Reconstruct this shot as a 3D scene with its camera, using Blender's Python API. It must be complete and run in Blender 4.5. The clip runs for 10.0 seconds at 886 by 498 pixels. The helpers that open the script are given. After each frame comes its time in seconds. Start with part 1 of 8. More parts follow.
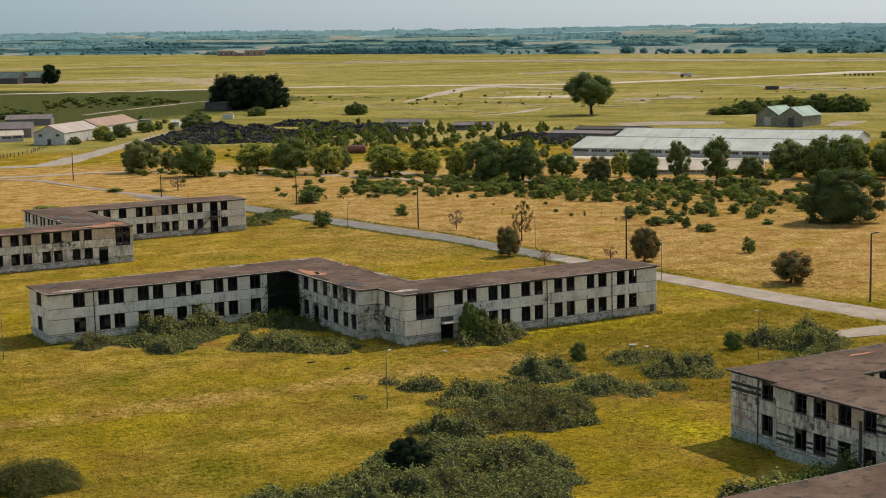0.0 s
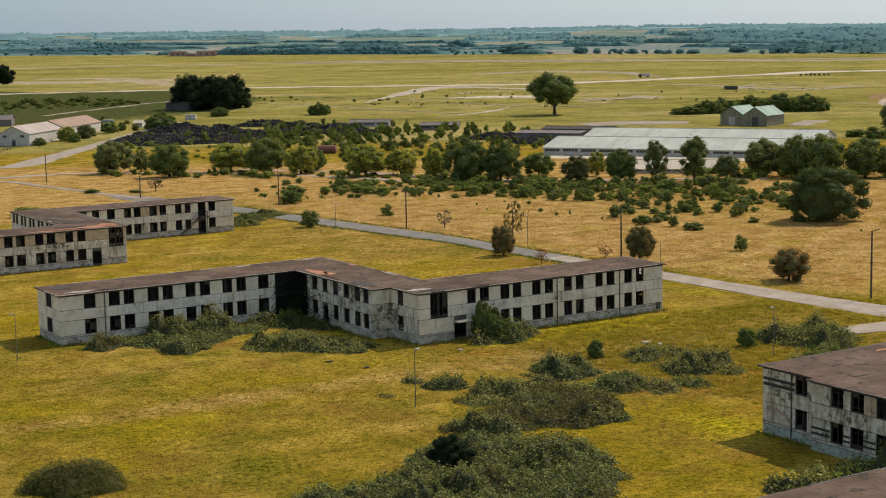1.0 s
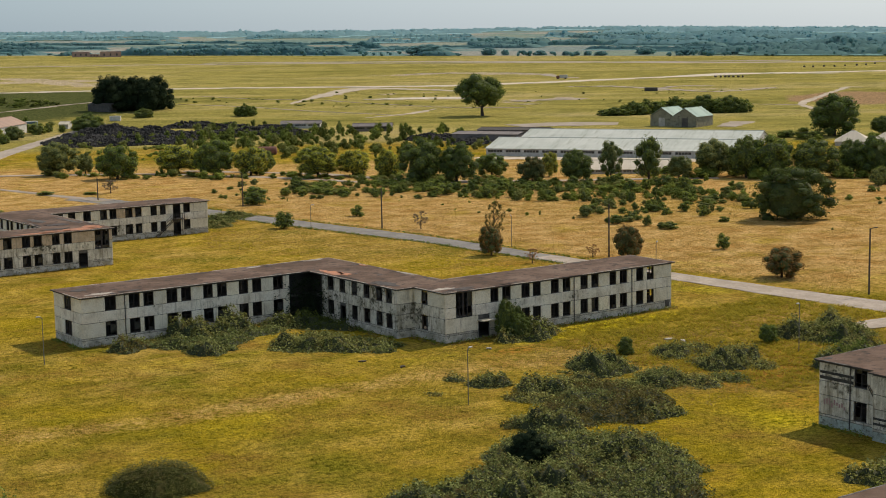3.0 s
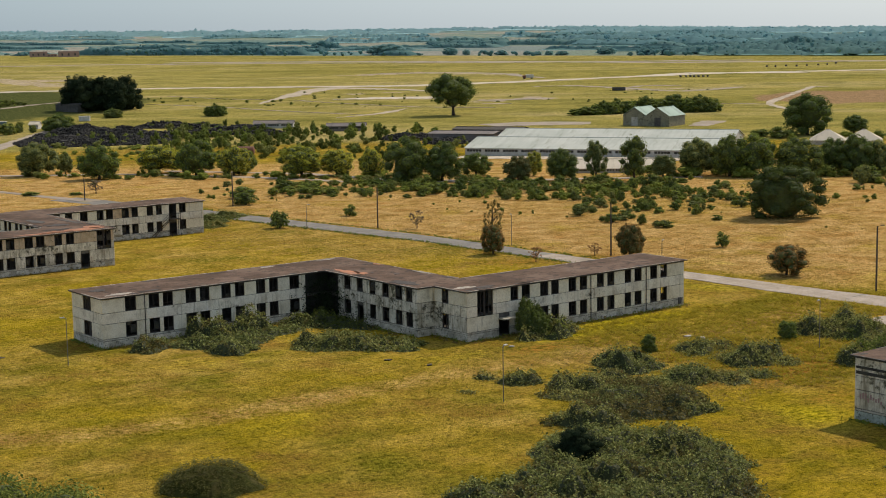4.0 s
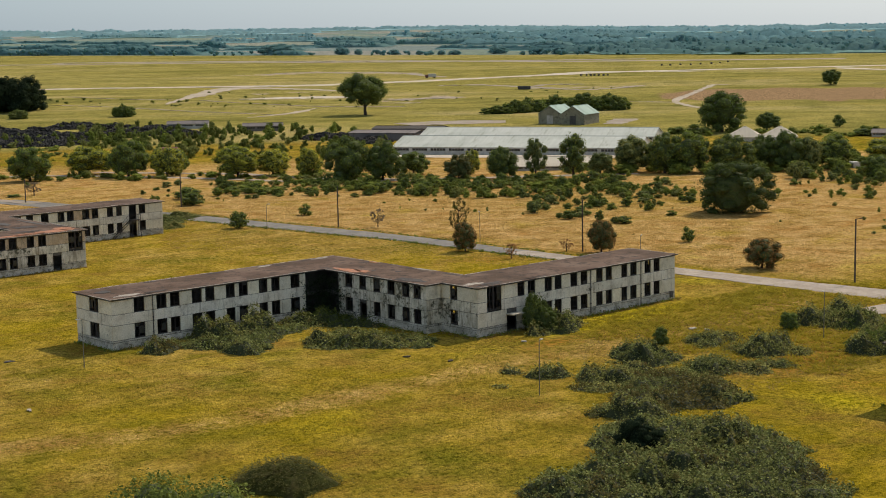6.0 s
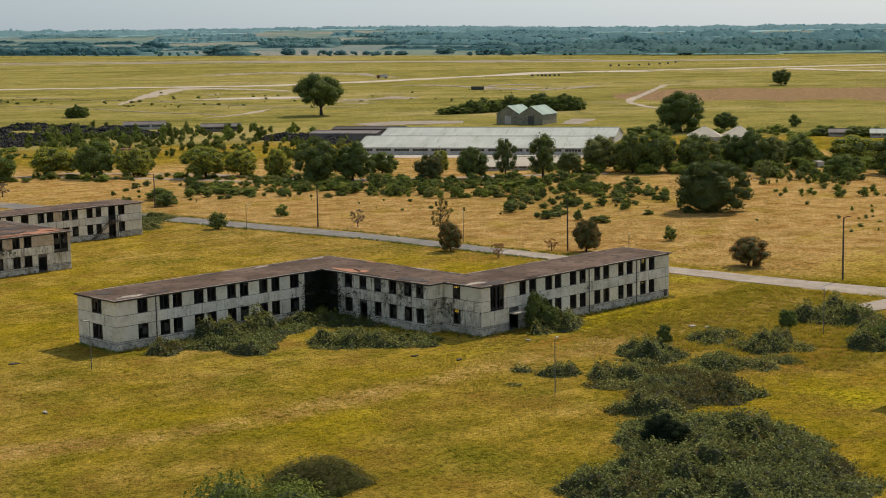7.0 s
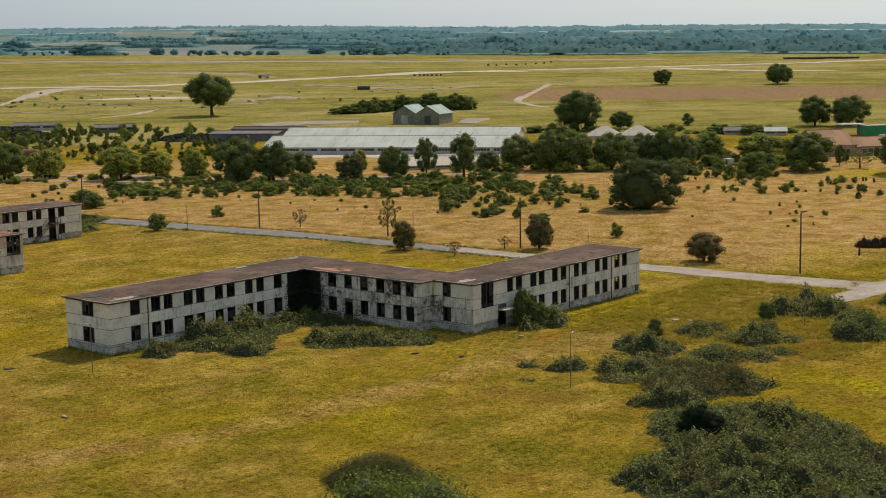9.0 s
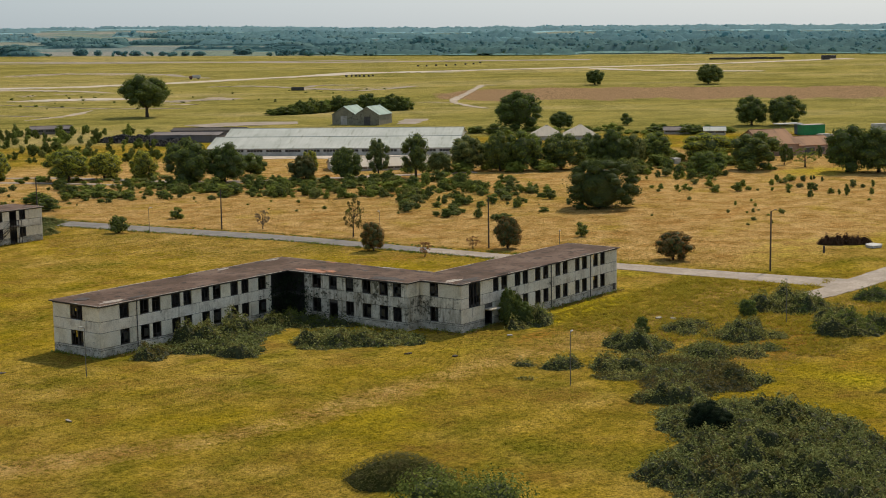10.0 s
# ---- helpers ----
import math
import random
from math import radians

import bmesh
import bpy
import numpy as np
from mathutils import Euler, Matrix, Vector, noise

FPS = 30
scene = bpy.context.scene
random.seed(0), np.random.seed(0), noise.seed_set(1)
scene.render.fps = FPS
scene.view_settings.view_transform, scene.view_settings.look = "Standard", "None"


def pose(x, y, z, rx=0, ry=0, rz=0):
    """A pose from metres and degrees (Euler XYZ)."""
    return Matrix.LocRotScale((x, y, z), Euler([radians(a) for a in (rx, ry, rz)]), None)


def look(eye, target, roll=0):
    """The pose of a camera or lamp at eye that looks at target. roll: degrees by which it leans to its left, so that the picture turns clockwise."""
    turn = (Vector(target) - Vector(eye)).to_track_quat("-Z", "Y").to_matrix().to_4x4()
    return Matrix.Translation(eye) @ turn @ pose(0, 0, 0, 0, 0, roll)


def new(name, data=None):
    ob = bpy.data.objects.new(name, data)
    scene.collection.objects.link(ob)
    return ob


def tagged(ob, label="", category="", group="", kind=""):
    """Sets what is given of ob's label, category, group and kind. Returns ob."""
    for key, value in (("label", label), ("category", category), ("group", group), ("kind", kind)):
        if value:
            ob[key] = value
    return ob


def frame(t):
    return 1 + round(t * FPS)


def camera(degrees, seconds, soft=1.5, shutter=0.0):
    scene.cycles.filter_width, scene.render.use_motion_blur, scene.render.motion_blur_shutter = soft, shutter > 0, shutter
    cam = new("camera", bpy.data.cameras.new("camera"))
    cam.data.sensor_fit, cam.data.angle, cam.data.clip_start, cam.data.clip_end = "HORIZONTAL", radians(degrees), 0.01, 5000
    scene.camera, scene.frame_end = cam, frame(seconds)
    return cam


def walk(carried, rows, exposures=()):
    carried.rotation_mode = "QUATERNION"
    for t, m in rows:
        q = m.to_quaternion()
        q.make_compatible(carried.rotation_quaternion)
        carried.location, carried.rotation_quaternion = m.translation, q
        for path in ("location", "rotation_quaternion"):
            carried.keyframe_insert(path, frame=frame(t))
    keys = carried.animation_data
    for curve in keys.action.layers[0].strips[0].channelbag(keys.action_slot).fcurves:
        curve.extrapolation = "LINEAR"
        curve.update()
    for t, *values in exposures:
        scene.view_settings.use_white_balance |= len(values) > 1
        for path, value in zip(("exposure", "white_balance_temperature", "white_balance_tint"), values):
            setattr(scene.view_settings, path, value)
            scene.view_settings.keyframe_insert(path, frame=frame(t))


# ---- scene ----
cam = camera(32.0, 10.0, soft=1.0)
PATH = [
    (0, (-89.885, -162.747, 37.123), (-88.889, -161.034, 36.853), -1.2),
    (0.5, (-93.696, -161.054, 37.246), (-92.67, -159.359, 36.976), -1.2),
    (1, (-97.325, -159.22, 37.242), (-96.27, -157.542, 36.971), -1.2),
    (1.5, (-100.936, -157.469, 37.398), (-99.852, -155.81, 37.127), -1.2),
    (2, (-104.547, -155.67, 37.527), (-103.432, -154.032, 37.255), -1.2),
    (2.5, (-108.023, -153.633, 37.522), (-106.878, -152.015, 37.25), -1.1),
    (4, (-118.648, -147.061, 37.678), (-117.433, -145.496, 37.405), -1.0),
    (4.5, (-122.191, -144.832, 37.718), (-120.942, -143.295, 37.444), -1.0),
    (5, (-125.668, -142.446, 37.784), (-124.387, -140.935, 37.51), -0.9),
    (5.5, (-128.965, -140.102, 37.802), (-127.657, -138.615, 37.527), -1.0),
    (7, (-138.488, -132.809, 37.982), (-137.097, -131.399, 37.705), -1.0),
    (7.5, (-141.657, -130.074, 38.002), (-140.234, -128.696, 37.725), -1.0),
    (8, (-144.9, -127.364, 38.116), (-143.445, -126.019, 37.838), -1.0),
    (8.5, (-147.981, -124.545, 38.183), (-146.497, -123.234, 37.904), -0.9),
    (9, (-151.022, -121.406, 38.242), (-149.507, -120.132, 37.962), -0.9),
    (9.5, (-153.977, -118.322, 38.341), (-152.429, -117.088, 38.061), -0.9),
    (10, (-157.038, -115.14, 38.455), (-155.458, -113.947, 38.174), -0.9),
]
walk(cam, [(t, look(eye, aim, roll)) for t, eye, aim, roll in PATH], exposures=[(0.0, 0.04, 6500, 10), (5.0, 0.01, 6500, 10), (10.0, -0.11, 6500, 10)])

# ---- daylight ----
SUN_ELEVATION, SUN_AZIMUTH = 47.0, 7.0      # azimuth counted from +x towards +y
world = bpy.data.worlds.new("sky_world")
scene.world = world
world.use_nodes = True
wt = world.node_tree
sky = wt.nodes.new("ShaderNodeTexSky")
sky.sky_type = "NISHITA"
sky.sun_disc = False
sky.sun_elevation = radians(SUN_ELEVATION)
sky.sun_rotation = radians(90.0 - SUN_AZIMUTH)
sky.air_density, sky.dust_density, sky.ozone_density = 1.0, 1.6, 1.5
tint = wt.nodes.new("ShaderNodeMix")
tint.data_type, tint.blend_type = "RGBA", "MULTIPLY"
tint.inputs[0].default_value = 1.0
tint.inputs[7].default_value = (0.88, 0.97, 1.12, 1.0)      # a cooler, hazier sky
wt.links.new(sky.outputs[0], tint.inputs[6])
haze = wt.nodes.new("ShaderNodeMix")
haze.data_type = "RGBA"
haze.inputs[0].default_value = 0.68
# bright summer haze: palest low down and towards the sun
way = wt.nodes.new("ShaderNodeTexCoord")
split = wt.nodes.new("ShaderNodeSeparateXYZ")
wt.links.new(way.outputs["Generated"], split.inputs[0])
low = wt.nodes.new("ShaderNodeMapRange")
low.inputs["From Min"].default_value, low.inputs["From Max"].default_value = 0.45, 0.0
wt.links.new(split.outputs["Z"], low.inputs["Value"])
sunward = wt.nodes.new("ShaderNodeMapRange")
sunward.inputs["From Min"].default_value, sunward.inputs["From Max"].default_value = 0.2, 0.95
wt.links.new(split.outputs["X"], sunward.inputs["Value"])
pale = wt.nodes.new("ShaderNodeMix")
pale.data_type = "RGBA"
pale.inputs[6].default_value = (1.75, 2.55, 3.15, 1.0)
pale.inputs[7].default_value = (4.5, 5.05, 5.45, 1.0)
wt.links.new(sunward.outputs[0], pale.inputs[0])
veil = wt.nodes.new("ShaderNodeMix")
veil.data_type = "RGBA"
veil.inputs[6].default_value = (2.35, 2.65, 2.75, 1.0)
wt.links.new(low.outputs[0], veil.inputs[0])
wt.links.new(pale.outputs[2], veil.inputs[7])
wt.links.new(veil.outputs[2], haze.inputs[7])
wt.links.new(tint.outputs[2], haze.inputs[6])
wt.links.new(haze.outputs[2], wt.nodes["Background"].inputs[0])
wt.nodes["Background"].inputs[1].default_value = 0.15
sun = new("sun", bpy.data.lights.new("sun", "SUN"))
sun.data.energy, sun.data.angle, sun.data.color = 3.4, radians(0.6), (1.0, 0.848, 0.64)
a, e = radians(SUN_AZIMUTH), radians(SUN_ELEVATION)
sun.matrix_basis = look((0, 0, 0), (-math.cos(e) * math.cos(a), -math.cos(e) * math.sin(a), -math.sin(e)))
sun.location = (300, -80, 400)

# ---- the lie of the land: nearly flat, a shallow dip, then rising to far hills ----
C0 = (-125.0, -140.0)
LAND_R = [0, 400, 460, 520, 590, 660, 740, 830, 970, 1660, 2300, 2900, 3500, 4100, 4500, 5400]
LAND_Z = [0, 0, -0.8, -1.6, -1.0, 0, 0.6, 5.5, 9.5, 18, 29, 41, 53, 63, 65, 50]


# by bearing: where the airfield ends, and how high the skyline stands
BEARING = [15, 22, 31, 37.5, 41.5, 45.5, 49.5, 57, 65, 73, 85]
EDGE_R = [1240, 1285, 1350, 1405, 1445, 1495, 1560, 1700, 1890, 2090, 2300]
SKYLINE_Z = [22, 26, 34, 36, 41, 48, 52, 52, 58, 65, 70]


def land_many(X, Y):
    R, az = np.hypot(X - C0[0], Y - C0[1]), np.degrees(np.arctan2(Y - C0[1], X - C0[0]))
    edge, top = np.interp(az, BEARING, EDGE_R), np.interp(az, BEARING, SKYLINE_Z)
    z0 = np.interp(edge, LAND_R, LAND_Z)
    slope = z0 + (top - z0) * np.clip((R - edge) / (4300 - edge), 0, 1) - np.maximum(0, R - 4300) * 0.03
    return np.where(R <= edge, np.interp(R, LAND_R, LAND_Z), slope)


def land(x, y):
    return float(land_many(np.array(x), np.array(y)))


# ---- materials ----
MATS = {}


def nodes_of(name):
    m = bpy.data.materials.new(name)
    m.use_nodes = True
    MATS[name] = m
    nt = m.node_tree
    return m, nt, nt.nodes["Principled BSDF"]


def add(nt, kind, **sets):
    n = nt.nodes.new(kind)
    for k, v in sets.items():
        if k in ("operation", "blend_type", "data_type", "attribute_name", "feature", "interpolation_type"):
            if k == "operation":
                n.operation = v
            elif k == "blend_type":
                n.blend_type = v
            elif k == "data_type":
                n.data_type = v
            elif k == "attribute_name":
                n.attribute_name = v
            elif k == "feature":
                n.feature = v
        else:
            n.inputs[k].default_value = v
    return n


def coords(nt, scale=(1, 1, 1), world_space=True):
    g = nt.nodes.new("ShaderNodeNewGeometry" if world_space else "ShaderNodeTexCoord")
    mp = nt.nodes.new("ShaderNodeMapping")
    mp.inputs["Scale"].default_value = scale
    nt.links.new(g.outputs["Position" if world_space else "Object"], mp.inputs["Vector"])
    return mp.outputs[0]


def slanted(nt, scale):
    """World coordinates turned so that x runs along the airfield's own bands."""
    g = nt.nodes.new("ShaderNodeNewGeometry")
    turn, mp = nt.nodes.new("ShaderNodeMapping"), nt.nodes.new("ShaderNodeMapping")
    turn.inputs["Rotation"].default_value = (0.0, 0.0, radians(48.0))
    mp.inputs["Scale"].default_value = scale
    nt.links.new(g.outputs["Position"], turn.inputs["Vector"])
    nt.links.new(turn.outputs[0], mp.inputs["Vector"])
    return mp.outputs[0]


def noise_tex(nt, vec, scale, detail=4.0, rough=0.55):
    n = add(nt, "ShaderNodeTexNoise", Scale=scale, Detail=detail, Roughness=rough)
    nt.links.new(vec, n.inputs["Vector"])
    return n.outputs["Fac"]


def ramp(nt, fac, stops):
    r = nt.nodes.new("ShaderNodeValToRGB")
    el = r.color_ramp.elements
    while len(el) < len(stops):
        el.new(0.5)
    for i, (p, c) in enumerate(stops):
        el[i].position = p
        el[i].color = (*c, 1.0) if len(c) == 3 else c
    nt.links.new(fac, r.inputs[0])
    return r.outputs[0]


def mixc(nt, fac, a, b, mode="MIX"):
    m = nt.nodes.new("ShaderNodeMix")
    m.data_type = "RGBA"
    m.blend_type = mode
    for sock, v in ((m.inputs[0], fac), (m.inputs[6], a), (m.inputs[7], b)):
        if isinstance(v, (int, float)):
            sock.default_value = v
        elif isinstance(v, tuple):
            sock.default_value = (*v, 1.0)
        else:
            nt.links.new(v, sock)
    return m.outputs[2]


def maths(nt, op, a, b=0.5):
    m = nt.nodes.new("ShaderNodeMath")
    m.operation = op
    m.use_clamp = op in ("MULTIPLY_ADD",)
    for i, v in enumerate((a, b)):
        if isinstance(v, (int, float)):
            m.inputs[i].default_value = v
        else:
            nt.links.new(v, m.inputs[i])
    return m.outputs[0]


def bump(nt, bsdf, height, strength=0.4, distance=0.05):
    b = add(nt, "ShaderNodeBump", Strength=strength, Distance=distance)
    nt.links.new(height, b.inputs["Height"])
    nt.links.new(b.outputs[0], bsdf.inputs["Normal"])


def band(nt, fac, lo, hi):
    m = nt.nodes.new("ShaderNodeMapRange")
    m.inputs["From Min"].default_value, m.inputs["From Max"].default_value = lo, hi
    nt.links.new(fac, m.inputs["Value"])
    return m.outputs[0]


def rough_mat(name, c1, c2, scale=2.0, rough=0.85, fine=12.0, bump_s=0.3, bump_d=0.03, metal=0.0, c3=None, vary=0.0, world_space=True):
    """A plain weathered surface: two tones in patches, fine grain, an optional stain tone."""
    m, nt, b = nodes_of(name)
    v = coords(nt, world_space=world_space)
    big, small = noise_tex(nt, v, scale, 5.0), noise_tex(nt, v, fine, 6.0, 0.7)
    col = mixc(nt, band(nt, big, 0.40, 0.60), c1, c2)
    col = mixc(nt, 0.35, col, ramp(nt, small, [(0.38, (0.35, 0.35, 0.35)), (0.60, (1.0, 1.0, 1.0))]), "MULTIPLY")
    if c3:
        col = mixc(nt, band(nt, noise_tex(nt, v, scale * 2.3, 7.0, 0.7), 0.54, 0.64), col, c3)
    if vary:
        oi = nt.nodes.new("ShaderNodeObjectInfo")
        col = mixc(nt, 1.0, col, ramp(nt, oi.outputs["Random"], [(0.0, (1 - vary,) * 3), (1.0, (1.0, 1.0, 1.0))]), "MULTIPLY")
    nt.links.new(col, b.inputs["Base Color"])
    b.inputs["Roughness"].default_value = rough
    b.inputs["Metallic"].default_value = metal
    bump(nt, b, small, bump_s, bump_d)
    return m


def foliage_mat(name, dark, light, dry=None, rough=0.8, gloss=0.04, thinness=0.32):
    m, nt, b = nodes_of(name)
    g = nt.nodes.new("ShaderNodeNewGeometry")
    oi = nt.nodes.new("ShaderNodeObjectInfo")
    col = ramp(nt, g.outputs["Random Per Island"], [(0.0, dark), (0.55, tuple((p + q) / 2 for p, q in zip(dark, light))), (1.0, light)])
    big = noise_tex(nt, coords(nt), 0.55, 3.0)
    col = mixc(nt, band(nt, big, 0.3, 0.7), mixc(nt, 1.0, col, (0.7, 0.72, 0.7), "MULTIPLY"), col)
    if dry:
        col = mixc(nt, band(nt, noise_tex(nt, coords(nt), 0.9, 4.0), 0.52, 0.68), col, dry)
    col = mixc(nt, 1.0, col, ramp(nt, oi.outputs["Random"], [(0.0, (0.72, 0.78, 0.75)), (1.0, (1.12, 1.05, 0.95))]), "MULTIPLY")
    nt.links.new(col, b.inputs["Base Color"])
    b.inputs["Roughness"].default_value = rough
    b.inputs["Specular IOR Level"].default_value = gloss
    thin = nt.nodes.new("ShaderNodeBsdfTranslucent")
    nt.links.new(col, thin.inputs["Color"])
    both = nt.nodes.new("ShaderNodeMixShader")
    both.inputs[0].default_value = thinness
    nt.links.new(b.outputs[0], both.inputs[1])
    nt.links.new(thin.outputs[0], both.inputs[2])
    nt.links.new(both.outputs[0], nt.nodes["Material Output"].inputs["Surface"])
    return m


def ground_mat():
    m, nt, b = nodes_of("grassland")
    v = coords(nt)

    def att(n):
        k = nt.nodes.new("ShaderNodeAttribute")
        k.attribute_name = n
        return k.outputs["Fac"]
    wide, mid = noise_tex(nt, v, 0.030, 5.0, 0.6), noise_tex(nt, v, 0.20, 6.0, 0.65)
    fine, blade = noise_tex(nt, v, 1.1, 7.0, 0.7), noise_tex(nt, v, 4.5, 5.0, 0.75)
    streak = noise_tex(nt, coords(nt, (0.05, 0.22, 1.0)), 1.0, 6.0, 0.65)
    green = ramp(nt, mid, [(0.36, (0.240, 0.188, 0.013)), (0.50, (0.338, 0.254, 0.019)), (0.64, (0.440, 0.312, 0.032))])
    straw = ramp(nt, mid, [(0.36, (0.330, 0.200, 0.060)), (0.50, (0.488, 0.310, 0.116)), (0.64, (0.610, 0.412, 0.180))])
    col = mixc(nt, band(nt, wide, 0.40, 0.60), green, mixc(nt, 0.45, green, straw))
    col = mixc(nt, band(nt, streak, 0.52, 0.68), col, mixc(nt, 0.6, green, (0.12, 0.105, 0.02)))
    olive = noise_tex(nt, v, 0.065, 5.0, 0.6)
    col = mixc(nt, band(nt, olive, 0.50, 0.66), col, ramp(nt, fine, [(0.40, (0.135, 0.125, 0.012)), (0.60, (0.235, 0.205, 0.022))]))
    brownish = noise_tex(nt, v, 0.11, 6.0, 0.65)
    col = mixc(nt, band(nt, brownish, 0.50, 0.68), col, (0.275, 0.172, 0.034))
    # drier grass where the attribute says so, with ragged edges
    edge = maths(nt, "ADD", att("dry"), maths(nt, "MULTIPLY", maths(nt, "SUBTRACT", fine, 0.5), 1.1))
    patchy = noise_tex(nt, v, 0.085, 7.0, 0.7)
    worn = mixc(nt, band(nt, patchy, 0.53, 0.66), straw, mixc(nt, 0.6, straw, green))
    worn = mixc(nt, band(nt, patchy, 0.36, 0.47), mixc(nt, 1.0, straw, (0.90, 0.80, 0.70), "MULTIPLY"), worn)
    col = mixc(nt, band(nt, edge, 0.3, 0.75), col, worn)
    lush = maths(nt, "ADD", att("lush"), maths(nt, "MULTIPLY", maths(nt, "SUBTRACT", mid, 0.5), 1.0))
    col = mixc(nt, band(nt, lush, 0.35, 0.8), col, ramp(nt, fine, [(0.40, (0.205, 0.180, 0.046)), (0.60, (0.315, 0.265, 0.076))]))
    # long pale and dark sweeps over the airfield
    sweep = noise_tex(nt, slanted(nt, (0.0055, 0.009, 1.0)), 1.0, 6.0, 0.65)
    far_off = att("lush")
    tone = ramp(nt, sweep, [(0.36, (0.245, 0.228, 0.066)), (0.46, (0.335, 0.298, 0.092)), (0.54, (0.392, 0.338, 0.120)), (0.66, (0.472, 0.388, 0.195))])
    col = mixc(nt, maths(nt, "MULTIPLY", band(nt, far_off, 0.5, 0.9), 0.78), col, tone)
    # rough tussocky patches that break up the open airfield
    clumpy = ramp(nt, noise_tex(nt, slanted(nt, (0.045, 0.060, 1.0)), 1.0, 7.0, 0.72), [(0.40, (0.70, 0.73, 0.66)), (0.50, (0.98, 0.98, 0.98)), (0.62, (1.12, 1.07, 1.0))])
    col = mixc(nt, band(nt, far_off, 0.5, 0.9), col, mixc(nt, 1.0, col, clumpy, "MULTIPLY"))
    rusty = maths(nt, "ADD", att("rusty"), maths(nt, "MULTIPLY", maths(nt, "SUBTRACT", fine, 0.5), 1.6))
    col = mixc(nt, band(nt, rusty, 0.45, 0.85), col, (0.40, 0.205, 0.042))
    fresh = maths(nt, "ADD", att("fresh"), maths(nt, "MULTIPLY", maths(nt, "SUBTRACT", mid, 0.5), 1.2))
    col = mixc(nt, band(nt, fresh, 0.35, 0.9), col, ramp(nt, fine, [(0.40, (0.320, 0.280, 0.010)), (0.60, (0.560, 0.450, 0.026))]))
    bare = maths(nt, "ADD", att("bare"), maths(nt, "MULTIPLY", maths(nt, "SUBTRACT", mid, 0.5), 1.8))
    col = mixc(nt, band(nt, bare, 0.5, 0.7), col, ramp(nt, fine, [(0.40, (0.36, 0.285, 0.20)), (0.60, (0.56, 0.465, 0.37))]))
    heath = maths(nt, "ADD", att("heath"), maths(nt, "MULTIPLY", maths(nt, "SUBTRACT", mid, 0.5), 1.2))
    col = mixc(nt, band(nt, heath, 0.4, 0.8), col, ramp(nt, fine, [(0.40, (0.060, 0.075, 0.028)), (0.60, (0.112, 0.122, 0.046))]))
    brown = maths(nt, "ADD", att("ploughed"), maths(nt, "MULTIPLY", maths(nt, "SUBTRACT", mid, 0.5), 0.8))
    col = mixc(nt, band(nt, brown, 0.35, 0.75), col, ramp(nt, fine, [(0.40, (0.270, 0.175, 0.098)), (0.60, (0.400, 0.270, 0.160))]))
    # far farmland in patches, distance haze painted into the blue-grey field tones
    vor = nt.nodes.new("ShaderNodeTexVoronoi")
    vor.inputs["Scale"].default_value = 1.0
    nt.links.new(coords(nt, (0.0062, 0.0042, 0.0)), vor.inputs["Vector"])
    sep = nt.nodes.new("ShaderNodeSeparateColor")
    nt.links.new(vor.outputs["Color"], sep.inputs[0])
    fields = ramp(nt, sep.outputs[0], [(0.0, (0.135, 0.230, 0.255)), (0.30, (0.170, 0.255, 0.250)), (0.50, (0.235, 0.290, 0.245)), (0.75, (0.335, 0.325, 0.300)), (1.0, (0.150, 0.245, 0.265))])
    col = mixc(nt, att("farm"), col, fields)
    grain = ramp(nt, blade, [(0.36, (0.42, 0.44, 0.42)), (0.50, (0.92, 0.92, 0.92)), (0.64, (1.22, 1.2, 1.15))])
    col = mixc(nt, 0.85, col, grain, "MULTIPLY")
    tuft = ramp(nt, fine, [(0.36, (0.46, 0.50, 0.44)), (0.47, (0.98, 0.98, 0.98)), (0.60, (1.20, 1.17, 1.10))])
    col = mixc(nt, 0.85, col, tuft, "MULTIPLY")
    clump = noise_tex(nt, v, 2.3, 4.0, 0.6)
    col = mixc(nt, 0.9, col, ramp(nt, clump, [(0.38, (0.62, 0.64, 0.58)), (0.49, (1.0, 1.0, 1.0)), (0.62, (1.16, 1.14, 1.08))]), "MULTIPLY")
    nt.links.new(col, b.inputs["Base Color"])
    b.inputs["Roughness"].default_value = 1.0
    b.inputs["Specular IOR Level"].default_value = 0.0
    bump(nt, b, maths(nt, "ADD", fine, maths(nt, "MULTIPLY", blade, 0.5)), 0.9, 0.35)
    return m


